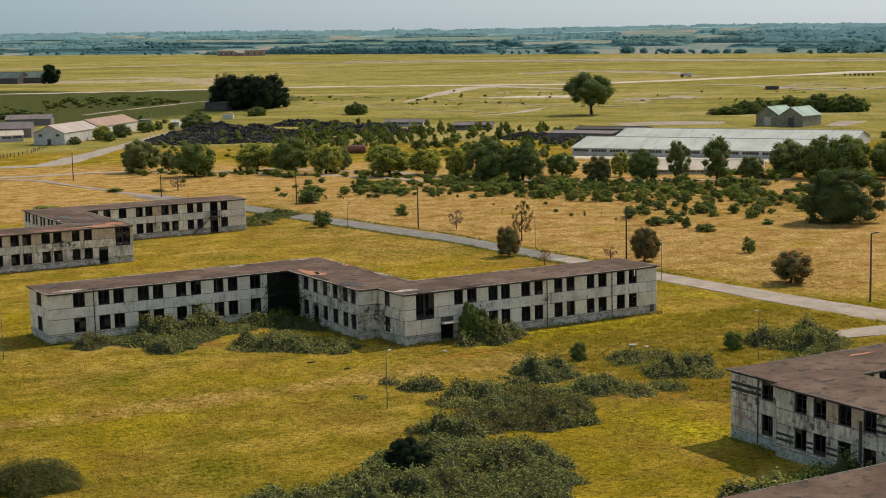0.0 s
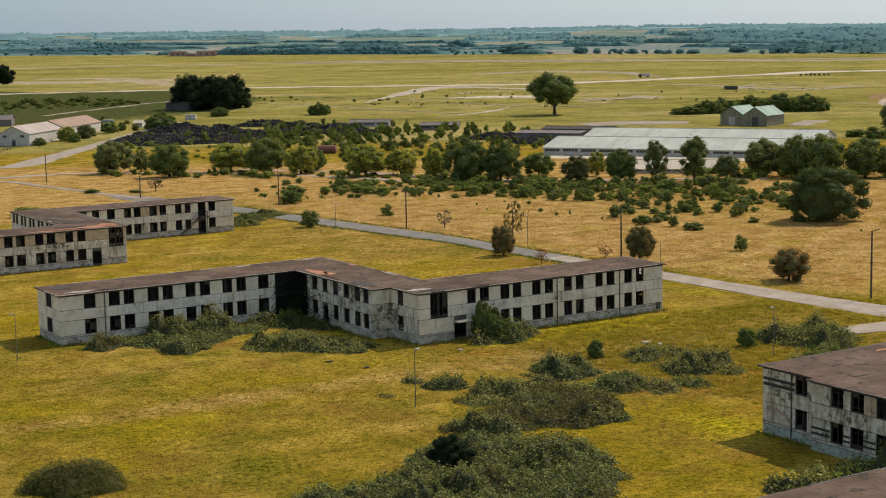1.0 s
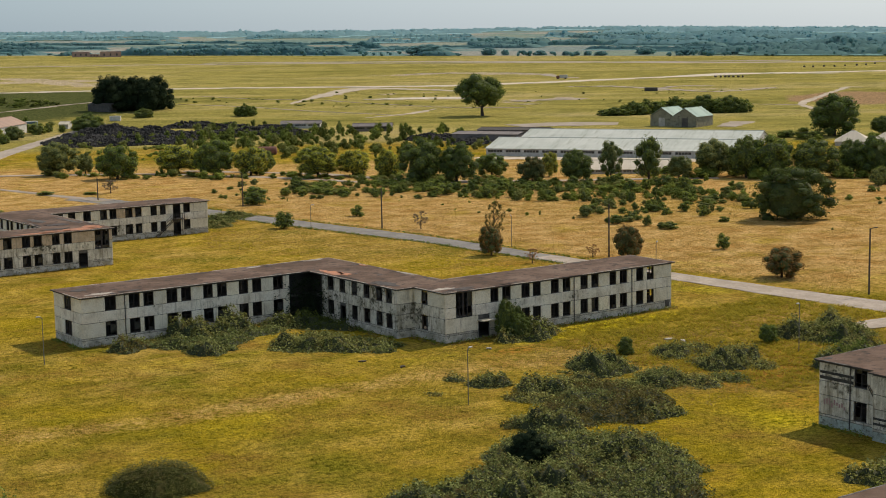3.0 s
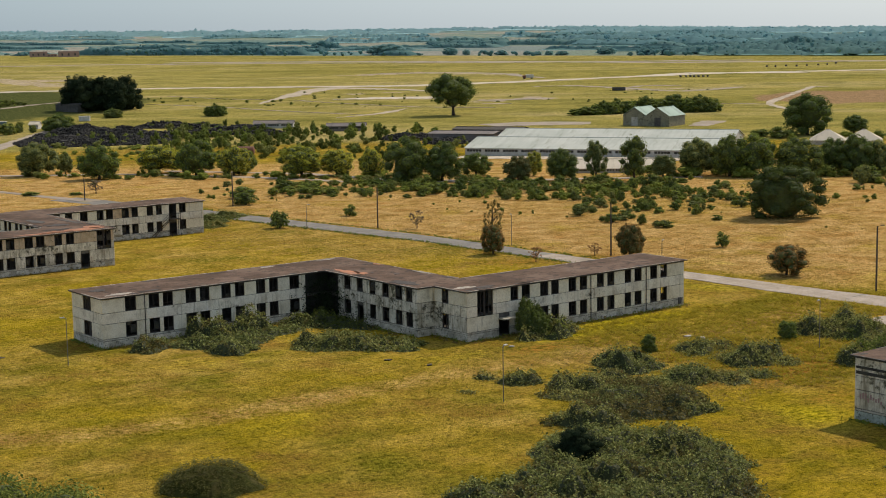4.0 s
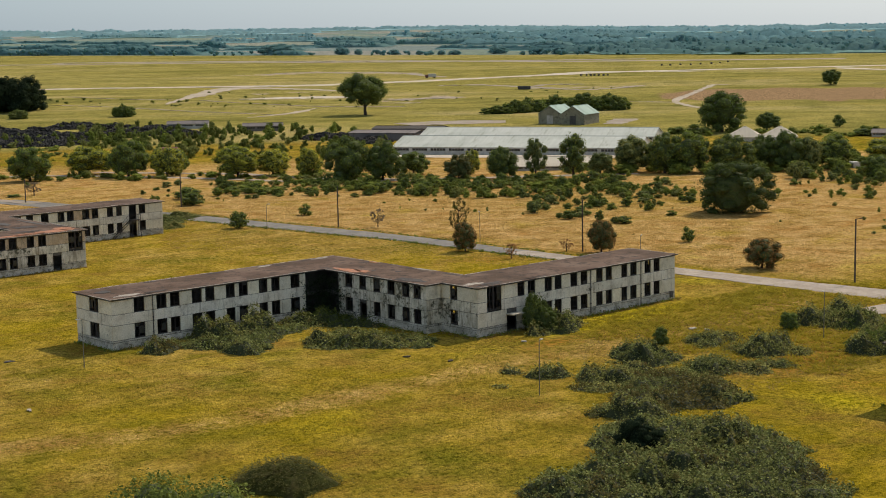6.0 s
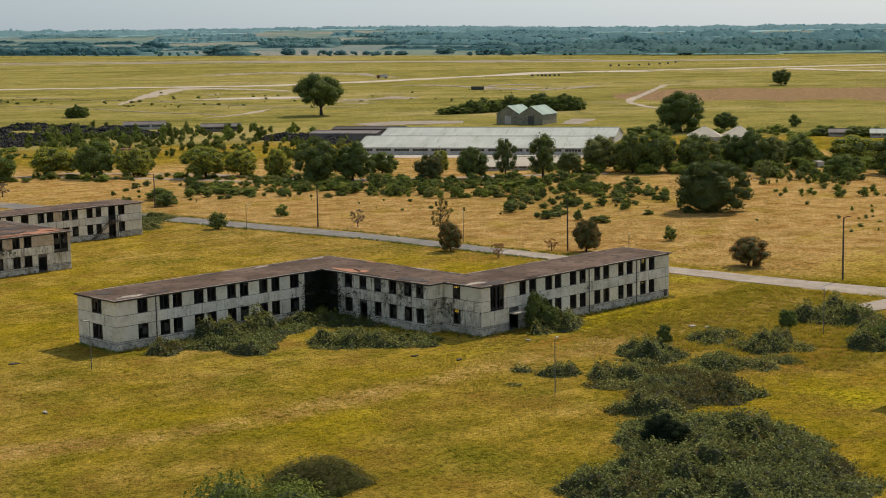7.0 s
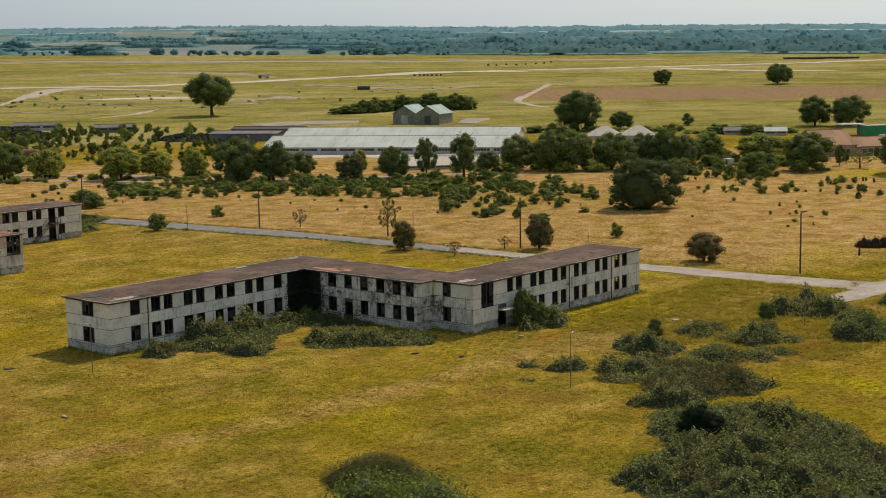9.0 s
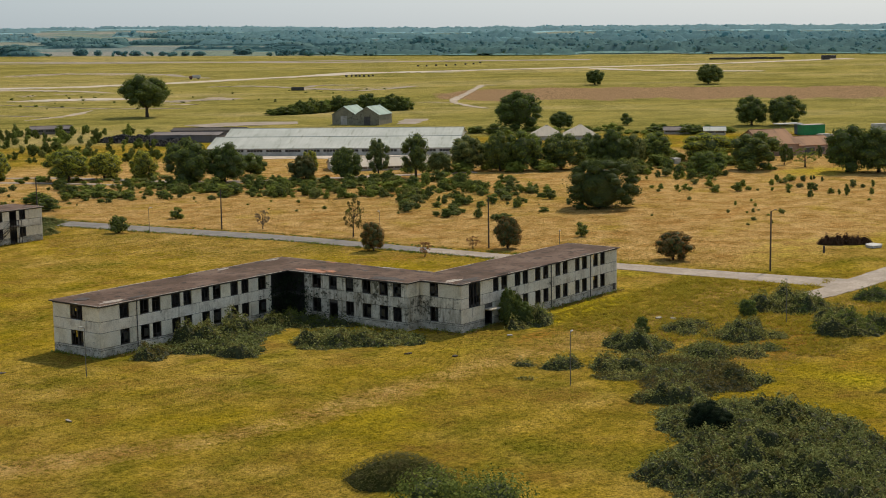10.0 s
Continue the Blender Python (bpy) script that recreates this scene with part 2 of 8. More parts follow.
def concrete_mat(name, low, middle, high, streaks, blots):
    """Pale precast panels, streaked by rain, blotched with soot and lichen (streaks, blots: where the stains set in)."""
    m, nt, b = nodes_of(name)
    v = coords(nt)
    streak = noise_tex(nt, coords(nt, (2.2, 2.2, 0.22)), 1.0, 6.0, 0.65)
    blot, fine = noise_tex(nt, v, 0.55, 6.0, 0.65), noise_tex(nt, v, 6.0, 6.0, 0.75)
    col = ramp(nt, blot, [(0.36, low), (0.50, middle), (0.62, high)])
    col = mixc(nt, band(nt, streak, streaks, streaks + 0.17), col, (0.34, 0.295, 0.22))
    spots = maths(nt, "ADD", noise_tex(nt, v, 1.5, 8.0, 0.75), maths(nt, "MULTIPLY", maths(nt, "SUBTRACT", noise_tex(nt, v, 0.16, 3.0), 0.5), 0.5))
    col = mixc(nt, band(nt, spots, blots, blots + 0.10), col, (0.115, 0.108, 0.075))
    col = mixc(nt, 0.55, col, ramp(nt, fine, [(0.40, (0.66, 0.65, 0.62)), (0.55, (1.0, 1.0, 1.0))]), "MULTIPLY")
    oi = nt.nodes.new("ShaderNodeObjectInfo")
    col = mixc(nt, 1.0, col, ramp(nt, oi.outputs["Random"], [(0.0, (0.84, 0.83, 0.80)), (0.5, (0.95, 0.95, 0.95)), (1.0, (1.0, 0.98, 0.93))]), "MULTIPLY")
    nt.links.new(col, b.inputs["Base Color"])
    b.inputs["Roughness"].default_value = 0.9
    b.inputs["Specular IOR Level"].default_value = 0.2
    bump(nt, b, fine, 0.4, 0.02)
    return m


def roof_mat():
    m, nt, b = nodes_of("bitumen_felt")
    v = coords(nt)
    big, mid, fine = noise_tex(nt, v, 0.16, 5.0, 0.6), noise_tex(nt, v, 0.9, 7.0, 0.7), noise_tex(nt, v, 7.0, 5.0, 0.8)
    col = ramp(nt, big, [(0.38, (0.105, 0.070, 0.050)), (0.50, (0.150, 0.100, 0.074)), (0.62, (0.195, 0.136, 0.104))])
    col = mixc(nt, band(nt, mid, 0.52, 0.64), col, (0.062, 0.050, 0.043))
    col = mixc(nt, band(nt, noise_tex(nt, coords(nt, (1, 1, 1)), 2.7, 8.0, 0.8), 0.59, 0.70), col, (0.27, 0.225, 0.19))
    col = mixc(nt, 0.5, col, ramp(nt, fine, [(0.3, (0.6, 0.6, 0.6)), (0.7, (1.05, 1.05, 1.05))]), "MULTIPLY")
    nt.links.new(col, b.inputs["Base Color"])
    b.inputs["Roughness"].default_value = 0.95
    b.inputs["Specular IOR Level"].default_value = 0.12
    bump(nt, b, mid, 0.35, 0.06)
    return m


def sheet_mat(name, c1, c2, stain, period=1.0, rough=0.85):
    """Corrugated sheeting: ribs across the object's x, with rust and moss stains running down the slope."""
    m, nt, b = nodes_of(name)
    v = coords(nt, world_space=False)
    w = nt.nodes.new("ShaderNodeTexWave")
    w.inputs["Scale"].default_value = 0.5 / period
    w.inputs["Distortion"].default_value = 0.0
    nt.links.new(v, w.inputs["Vector"])
    col = mixc(nt, band(nt, noise_tex(nt, v, 0.15, 5.0), 0.35, 0.65), c1, c2)
    col = mixc(nt, band(nt, noise_tex(nt, coords(nt, (0.8, 0.12, 0.12), False), 1.0, 6.0, 0.7), 0.54, 0.74), col, stain)
    col = mixc(nt, 0.18, col, ramp(nt, noise_tex(nt, coords(nt, (0.9, 0.02, 0.02), False), 1.0, 2.0), [(0.35, (0.6, 0.6, 0.6)), (0.6, (1, 1, 1))]), "MULTIPLY")
    nt.links.new(col, b.inputs["Base Color"])
    b.inputs["Roughness"].default_value = rough
    b.inputs["Specular IOR Level"].default_value = 0.2
    bump(nt, b, w.outputs["Fac"], 0.2, 0.05)
    return m


def glass_mat():
    m, nt, b = nodes_of("dusty_glass")
    v = coords(nt)
    nt.links.new(ramp(nt, noise_tex(nt, v, 3.0), [(0.3, (0.02, 0.022, 0.022)), (0.7, (0.06, 0.06, 0.055))]), b.inputs["Base Color"])
    b.inputs["Roughness"].default_value = 0.25
    return m


GRASS = ground_mat()
CREAM = concrete_mat("cream_concrete_pier", (0.72, 0.65, 0.50), (0.88, 0.81, 0.655), (0.92, 0.86, 0.72), 0.58, 0.66)
CONCRETE = concrete_mat("weathered_concrete_band", (0.64, 0.58, 0.48), (0.84, 0.78, 0.67), (0.90, 0.85, 0.745), 0.55, 0.61)
STAINED = concrete_mat("mossy_stained_concrete", (0.52, 0.48, 0.38), (0.74, 0.69, 0.58), (0.86, 0.81, 0.70), 0.48, 0.535)
TANPANEL = concrete_mat("tan_stained_panel", (0.50, 0.37, 0.24), (0.66, 0.51, 0.35), (0.74, 0.60, 0.44), 0.52, 0.60)
FELT = roof_mat()
GLASS = glass_mat()
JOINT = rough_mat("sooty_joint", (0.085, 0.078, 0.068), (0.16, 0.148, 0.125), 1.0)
# near-black for the corner's painted shade and for real painted stripes
SHADE_STRIPE_BLACK = rough_mat("soot_black_plaster", (0.035, 0.032, 0.03), (0.06, 0.056, 0.05), 1.0)
PLINTH = rough_mat("mossy_plinth", (0.76, 0.70, 0.59), (0.46, 0.42, 0.33), 0.9, c3=(0.11, 0.10, 0.075), vary=0.2, fine=5.0)
FASCIA = rough_mat("flaking_fascia", (0.56, 0.50, 0.42), (0.36, 0.31, 0.26), 1.2, c3=(0.13, 0.11, 0.09))
WEATHERED = rough_mat("blackened_edging", (0.20, 0.185, 0.165), (0.11, 0.10, 0.09), 2.2, c3=(0.05, 0.045, 0.04), fine=6.0)
MINT = rough_mat("flaking_mint_plinth", (0.44, 0.50, 0.44), (0.34, 0.37, 0.32), 1.1, c3=(0.12, 0.12, 0.095), fine=5.0)
# plaster darkened in its base colour to stand for unlit rooms
SHADED_PLASTER = rough_mat("bare_plaster", (0.13, 0.12, 0.105), (0.085, 0.08, 0.07), 0.7)
STEELFRAME = rough_mat("rusty_window_steel", (0.055, 0.038, 0.03), (0.03, 0.026, 0.024), 3.0)
CLAY = rough_mat("orange_underlay", (0.55, 0.22, 0.10), (0.40, 0.19, 0.11), 1.5, c3=(0.18, 0.12, 0.09), fine=4.0)
PALE = rough_mat("pale_render", (0.62, 0.58, 0.52), (0.50, 0.46, 0.40), 0.4, c3=(0.30, 0.26, 0.22), vary=0.1)
ASPHALT = rough_mat("worn_asphalt", (0.185, 0.172, 0.152), (0.245, 0.226, 0.198), 0.25, fine=3.0, c3=(0.11, 0.105, 0.10))
SLABS = rough_mat("old_concrete_road", (0.44, 0.365, 0.295), (0.34, 0.28, 0.22), 0.3, fine=2.5, c3=(0.26, 0.22, 0.16))
DIRT = rough_mat("bare_gravel", (0.66, 0.58, 0.47), (0.54, 0.45, 0.35), 0.12, fine=1.0, c3=(0.36, 0.31, 0.17))
WOODPOLE = rough_mat("dark_pole_wood", (0.07, 0.055, 0.045), (0.11, 0.09, 0.07), 2.0)
GREYSTEEL = rough_mat("galvanised_steel", (0.24, 0.235, 0.215), (0.17, 0.165, 0.15), 3.0, rough=0.5, metal=0.4)
BARK = rough_mat("bark", (0.085, 0.062, 0.042), (0.05, 0.038, 0.028), 4.0)
BLACKHEAP = rough_mat("black_spoil", (0.020, 0.019, 0.018), (0.036, 0.034, 0.032), 0.3, fine=2.0, c3=(0.06, 0.057, 0.05), vary=0.3)
ASBESTOS = sheet_mat("pale_cement_sheet", (0.56, 0.58, 0.53), (0.47, 0.50, 0.45), (0.30, 0.32, 0.25))
GREENROOF = sheet_mat("green_sheet_roof", (0.40, 0.51, 0.45), (0.34, 0.44, 0.39), (0.22, 0.30, 0.25))
FARROOF = sheet_mat("dull_dark_green_sheet", (0.13, 0.17, 0.15), (0.10, 0.13, 0.12), (0.07, 0.09, 0.08))
RUSTYROOF = sheet_mat("orange_rusted_sheet", (0.40, 0.225, 0.125), (0.30, 0.175, 0.105), (0.15, 0.10, 0.07))
PALEROOF = sheet_mat("faded_pink_grey_sheet", (0.50, 0.44, 0.40), (0.44, 0.38, 0.34), (0.30, 0.24, 0.20))
RUSTROOF = sheet_mat("rust_pink_sheet", (0.42, 0.29, 0.225), (0.36, 0.26, 0.21), (0.22, 0.14, 0.10))
GREYROOF = sheet_mat("dull_grey_sheet", (0.23, 0.20, 0.19), (0.19, 0.17, 0.165), (0.11, 0.10, 0.09))
CREAMROOF = sheet_mat("cream_sheet", (0.58, 0.52, 0.42), (0.52, 0.47, 0.38), (0.34, 0.30, 0.23))
OLIVEWALL = rough_mat("olive_boarding", (0.29, 0.27, 0.19), (0.23, 0.215, 0.155), 0.4, c3=(0.09, 0.085, 0.06))
# red brick paled in its base colour for distance haze
BRICKRED = rough_mat("red_brickwork", (0.46, 0.31, 0.25), (0.40, 0.26, 0.21), 0.3, fine=2.0)
GREENPAINT = rough_mat("bright_green_paint", (0.03, 0.34, 0.12), (0.03, 0.28, 0.10), 0.5, rough=0.5)
PINKWALL = rough_mat("weathered_pink_brick", (0.44, 0.29, 0.22), (0.36, 0.23, 0.17), 0.3, fine=2.0, c3=(0.24, 0.17, 0.13))
TRACKS = rough_mat("trodden_bare_earth", (0.52, 0.43, 0.33), (0.42, 0.34, 0.25), 0.15, fine=0.9, c3=(0.30, 0.255, 0.12))
PADS = rough_mat("broken_old_paving", (0.38, 0.31, 0.25), (0.31, 0.25, 0.19), 0.12, fine=0.8, c3=(0.25, 0.225, 0.09))
BLUEPAINT = rough_mat("dull_blue_paint", (0.10, 0.17, 0.24), (0.08, 0.13, 0.19), 0.5, rough=0.6)
TAR = rough_mat("black_felt", (0.040, 0.034, 0.030), (0.065, 0.054, 0.046), 1.5, c3=(0.10, 0.085, 0.07))
WHITEPAINT = rough_mat("chalky_white_paint", (0.64, 0.63, 0.60), (0.50, 0.49, 0.46), 0.6, c3=(0.40, 0.38, 0.34))
REDRUST = rough_mat("red_rust", (0.26, 0.11, 0.08), (0.18, 0.085, 0.065), 1.0)
RUBBER = rough_mat("black_rubber", (0.02, 0.02, 0.02), (0.03, 0.03, 0.03), 3.0)
DARKPAINT = rough_mat("faded_dark_paint", (0.07, 0.065, 0.06), (0.11, 0.10, 0.09), 0.8)
GRAFFITI = rough_mat("pink_spray_paint", (0.42, 0.25, 0.24), (0.36, 0.24, 0.23), 3.0)
LEAF = {
    "dark": foliage_mat("dark_leaves", (0.105, 0.145, 0.036), (0.275, 0.330, 0.082)),
    "deep": foliage_mat("deep_dark_leaves", (0.017, 0.030, 0.018), (0.060, 0.086, 0.044)),
    "green": foliage_mat("green_leaves", (0.155, 0.205, 0.040), (0.375, 0.435, 0.098)),
    "yellow": foliage_mat("yellow_green_leaves", (0.340, 0.350, 0.048), (0.68, 0.67, 0.110)),
    "olive": foliage_mat("olive_leaves", (0.180, 0.205, 0.070), (0.36, 0.385, 0.130)),
    "red": foliage_mat("red_brown_leaves", (0.130, 0.085, 0.036), (0.44, 0.255, 0.100), (0.20, 0.165, 0.055)),
    "russet": foliage_mat("russet_leaves", (0.28, 0.16, 0.08), (0.52, 0.29, 0.14)),
    "bramble": foliage_mat("bramble_leaves", (0.090, 0.108, 0.030), (0.570, 0.575, 0.215), (0.250, 0.205, 0.078)),
    "stems": foliage_mat("brown_dry_stems", (0.090, 0.088, 0.030), (0.300, 0.255, 0.095), (0.215, 0.160, 0.068)),
    "reeds": foliage_mat("dull_upright_stems", (0.085, 0.092, 0.026), (0.250, 0.235, 0.080), (0.160, 0.135, 0.055)),
    "maroon": foliage_mat("dark_maroon_leaves", (0.090, 0.052, 0.036), (0.210, 0.125, 0.080)),
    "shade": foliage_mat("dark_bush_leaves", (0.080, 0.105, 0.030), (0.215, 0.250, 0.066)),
    "twigs": foliage_mat("bare_twigs", (0.19, 0.155, 0.12), (0.38, 0.31, 0.23)),
    # distance haze painted into the leaf colour, bluer and paler each step away
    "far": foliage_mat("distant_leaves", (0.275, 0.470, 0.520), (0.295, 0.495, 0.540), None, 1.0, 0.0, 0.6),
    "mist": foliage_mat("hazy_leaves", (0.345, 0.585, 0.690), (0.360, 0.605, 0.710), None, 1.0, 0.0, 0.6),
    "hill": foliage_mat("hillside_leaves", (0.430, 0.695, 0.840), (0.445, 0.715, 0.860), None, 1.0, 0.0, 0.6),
}
DARKBLADES = foliage_mat("dark_weed_blades", (0.120, 0.098, 0.022), (0.210, 0.170, 0.040), None, 0.9)
# crown cores: the shade between the leaves is put into this dark colour
SHADE_TWIGS = rough_mat("shaded_inner_twigs", (0.095, 0.120, 0.032), (0.066, 0.090, 0.024), 1.0)
SHADE_TANGLE = rough_mat("shaded_bramble_stems", (0.055, 0.066, 0.018), (0.036, 0.045, 0.012), 1.0)
BLADES = foliage_mat("grass_blades", (0.30, 0.21, 0.07), (0.50, 0.36, 0.14), None, 0.9)
GREENBLADES = foliage_mat("green_grass_blades", (0.38, 0.31, 0.028), (0.62, 0.49, 0.06), None, 0.9, 0.05, 0.45)


# ---- mesh helpers ----
def part(name, bm, material, parent=None, label="", at=None):
    """Links a bmesh (or mesh) as one object under a thing or a part."""
    if isinstance(bm, bmesh.types.BMesh):
        me = bpy.data.meshes.new(name)
        bm.to_mesh(me)
        bm.free()
    else:
        me = bm
    if material and not me.materials:
        for mt in (material if isinstance(material, (list, tuple)) else (material,)):
            me.materials.append(mt)
    ob = new(name, me)
    if parent:
        ob.parent = parent
    if at is not None:
        ob.matrix_basis = at
    if label:
        ob["label"] = label
    return ob


def thing(name, at, label, category, group="", kind=""):
    ob = new(name)
    ob.empty_display_size = 0.3
    ob.matrix_basis = at
    return tagged(ob, label, category, group, kind)


def box(bm, x0, x1, y0, y1, z0, z1, mat=0, chamfer=0.0):
    vs = [bm.verts.new(p) for p in ((x0, y0, z0), (x1, y0, z0), (x1, y1, z0), (x0, y1, z0), (x0, y0, z1), (x1, y0, z1), (x1, y1, z1), (x0, y1, z1))]
    fs = []
    for q in ((0, 3, 2, 1), (4, 5, 6, 7), (0, 1, 5, 4), (1, 2, 6, 5), (2, 3, 7, 6), (3, 0, 4, 7)):
        f = bm.faces.new([vs[i] for i in q])
        f.material_index = mat
        fs.append(f)
    if chamfer:
        bmesh.ops.bevel(bm, geom=list({ed for f in fs for ed in f.edges}), offset=chamfer, segments=1, affect="EDGES")
    return fs


def prism(bm, ring, z0, z1, mat=0):
    """An upright prism over a ring of points."""
    lo = [bm.verts.new((x, y, z0)) for x, y in ring]
    hi = [bm.verts.new((x, y, z1)) for x, y in ring]
    n = len(ring)
    for i in range(n):
        f = bm.faces.new((lo[i], lo[(i + 1) % n], hi[(i + 1) % n], hi[i]))
        f.material_index = mat
    bm.faces.new(hi).material_index = mat
    bm.faces.new(lo[::-1]).material_index = mat


def tube(bm, p, q, r0, r1, sides=7, mat=0):
    p, q = Vector(p), Vector(q)
    d = (q - p).normalized()
    u = d.orthogonal().normalized()
    w = d.cross(u)
    a = [bm.verts.new(p + r0 * (math.cos(t) * u + math.sin(t) * w)) for t in (2 * math.pi * i / sides for i in range(sides))]
    b = [bm.verts.new(q + r1 * (math.cos(t) * u + math.sin(t) * w)) for t in (2 * math.pi * i / sides for i in range(sides))]
    for i in range(sides):
        bm.faces.new((a[i], a[(i + 1) % sides], b[(i + 1) % sides], b[i])).material_index = mat
    bm.faces.new(b).material_index = mat
    bm.faces.new(a[::-1]).material_index = mat


def raw_mesh(name, verts, faces, material):
    me = bpy.data.meshes.new(name)
    me.from_pydata([tuple(v) for v in verts], [], [tuple(f) for f in faces])
    me.materials.append(material)
    me.update()
    return me


# ---- foliage ----
def leaf_quads(rng, c, r, n, size, out, near=0.55, far=1.25):
    """Leaf sprays on and just inside an ellipsoid, tilted every way, each a folded pair of blades."""
    d = rng.normal(size=(n, 3))
    d /= np.linalg.norm(d, axis=1)[:, None]
    p = np.array(c) + d * np.array(r) * rng.uniform(near, far, (n, 1))
    nrm = d * 1.1 + (0, 0, 0.45) + rng.normal(scale=0.6, size=(n, 3))
    nrm /= np.linalg.norm(nrm, axis=1)[:, None]
    u = np.cross(nrm, rng.normal(size=(n, 3)))
    u /= np.linalg.norm(u, axis=1)[:, None]
    w = np.cross(nrm, u)
    s = (size * rng.uniform(0.55, 1.3, (n, 1)))
    tip = rng.uniform(0.15, 0.5, (n, 1))
    quad = np.stack([p - u * s, p - w * s * 0.55 + nrm * s * 0.15, p + u * s, p + w * s * (0.4 + tip)], axis=1)
    out.append(quad)


# crown shapes: heart (height, radius across, radius up), big lobes (how many, lowest, highest, how far out, radius from, to), fringe lobes, leaf sprays, their size
PROFILE = {"shoots": ((0.40, 0.30, 0.44), (16, 0.12, 0.84, 0.34, 0.10, 0.18), 34, 30000, 0.0088), "oak": ((0.57, 0.39, 0.32), (30, 0.27, 0.88, 0.40, 0.085, 0.135), 20, 6000, 0.0150), "round": ((0.46, 0.36, 0.40), (22, 0.12, 0.86, 0.38, 0.105, 0.165), 12, 4600, 0.0190), "dome": ((0.32, 0.36, 0.52), (16, 0.08, 0.84, 0.37, 0.11, 0.17), 10, 3800, 0.0205),
           "leafy": ((0.36, 0.40, 0.50), (34, 0.06, 0.86, 0.40, 0.075, 0.125), 26, 11000, 0.0125), "tall": ((0.50, 0.16, 0.36), (18, 0.18, 0.90, 0.27, 0.075, 0.14), 14, 2300, 0.0200),
           "bush": ((0.32, 0.27, 0.38), (7, 0.10, 0.74, 0.29, 0.13, 0.22), 5, 760, 0.040), "scrub": ((0.30, 0.28, 0.38), (4, 0.12, 0.66, 0.27, 0.15, 0.24), 2, 230, 0.062)}


def crown_mesh(shape, colour, seed):
    """A crown of leaf sprays heaped in uneven lobes round a twig core painted dark for inner shade."""
    rng = np.random.default_rng(seed)
    (hz, ha, hu), (count, z0, z1, out, r0, r1), fringe, n, size = PROFILE[shape]
    lobes = [(0.0, 0.0, hz, ha, hu)]
    side, lean = rng.uniform(0, 6.28), rng.uniform(0.05, 0.16)
    low = max(-0.95, (z0 - hz) / (z1 - hz))
    for i in range(count + fringe):
        t = i * 2.4 + rng.uniform(-0.4, 0.4)
        up = low + (1 - low) * ((i * 0.618) % 1.0 if i >= count else (i + 0.5) / count)
        flat = math.sqrt(max(0.0, 1 - up * up)) * (1 + lean * math.cos(t - side))
        if i < count:
            k, r = rng.uniform(0.86, 1.08), rng.uniform(r0, r1)
        else:
            k, r = rng.uniform(1.10, 1.28), rng.uniform(0.35, 0.6) * r0
        lobes.append((out * k * flat * math.cos(t), out * k * flat * math.sin(t), hz + (z1 - hz) * k * up, r, r * rng.uniform(0.75, 1.0)))
    C, A = np.array([l[:3] for l in lobes]), np.array([(l[3], l[3], l[4]) for l in lobes])
    bm = bmesh.new()
    bmesh.ops.create_icosphere(bm, subdivisions=2 if shape not in ("bush", "scrub") else 1, radius=1.0)
    ball = np.array([v.co for v in bm.verts])
    tri = [[v.index for v in f.verts] for f in bm.faces]
    bm.free()
    verts, faces = [], []
    for c, r in zip(C[:count + 1], A):
        faces += [[i + len(verts) for i in f] for f in tri]
        shell = c + ball * r * (0.78 if shape != "shoots" else 0.6) * (1 + rng.uniform(-0.10, 0.10, (len(ball), 1)))
        shell[:, 2] = np.maximum(shell[:, 2], -0.03)
        verts += shell.tolist()
    inner_faces = len(faces)
    share = A[:, 0] ** 2 * np.where(np.arange(len(A)) == 0, 0.7, 1.0)
    which = rng.choice(len(A), size=n * 2, p=share / share.sum())
    d = rng.normal(size=(n * 2, 3))
    d[:, 2] += 0.2
    d /= np.linalg.norm(d, axis=1)[:, None]
    swell = np.array([1 + 0.30 * noise.noise(Vector(v) * 2.2 + Vector((w * 7.3, seed % 60, 0))) for v, w in zip(d, which)])[:, None]
    p = C[which] + d * A[which] * swell * rng.uniform(0.84 if shape != "shoots" else 0.5, 1.10, (n * 2, 1))
    deep = np.min(np.linalg.norm((p[:, None, :] - C[None]) / A[None], axis=2) + 9 * (np.arange(len(A))[None] == which[:, None]), axis=1)
    keep = np.flatnonzero((deep > 0.86) & (p[:, 2] > 0.0))[:n]
    p, d = p[keep], d[keep]
    n = len(p)
    nrm = d + (0, 0, 0.35) + rng.normal(scale=0.55, size=(n, 3))
    nrm /= np.linalg.norm(nrm, axis=1)[:, None]
    u = np.cross(nrm, rng.normal(size=(n, 3)))
    u /= np.linalg.norm(u, axis=1)[:, None]
    w = np.cross(nrm, u)
    s = size * rng.uniform(0.5, 1.35, (n, 1))
    q = np.stack([p - u * s, p - w * s * 0.6 + nrm * s * 0.15, p + u * s, p + w * s * rng.uniform(0.5, 0.9, (n, 1))], axis=1).reshape(-1, 3)
    k = len(verts)
    verts = np.concatenate([np.array(verts), q])
    faces += [(k + 4 * i, k + 4 * i + 1, k + 4 * i + 2, k + 4 * i + 3) for i in range(n)]
    me = raw_mesh("crown", verts, faces, LEAF[colour])
    me.materials.append(LEAF[colour] if colour in ("far", "deep") else SHADE_TWIGS)
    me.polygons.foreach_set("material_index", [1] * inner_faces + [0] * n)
    return me


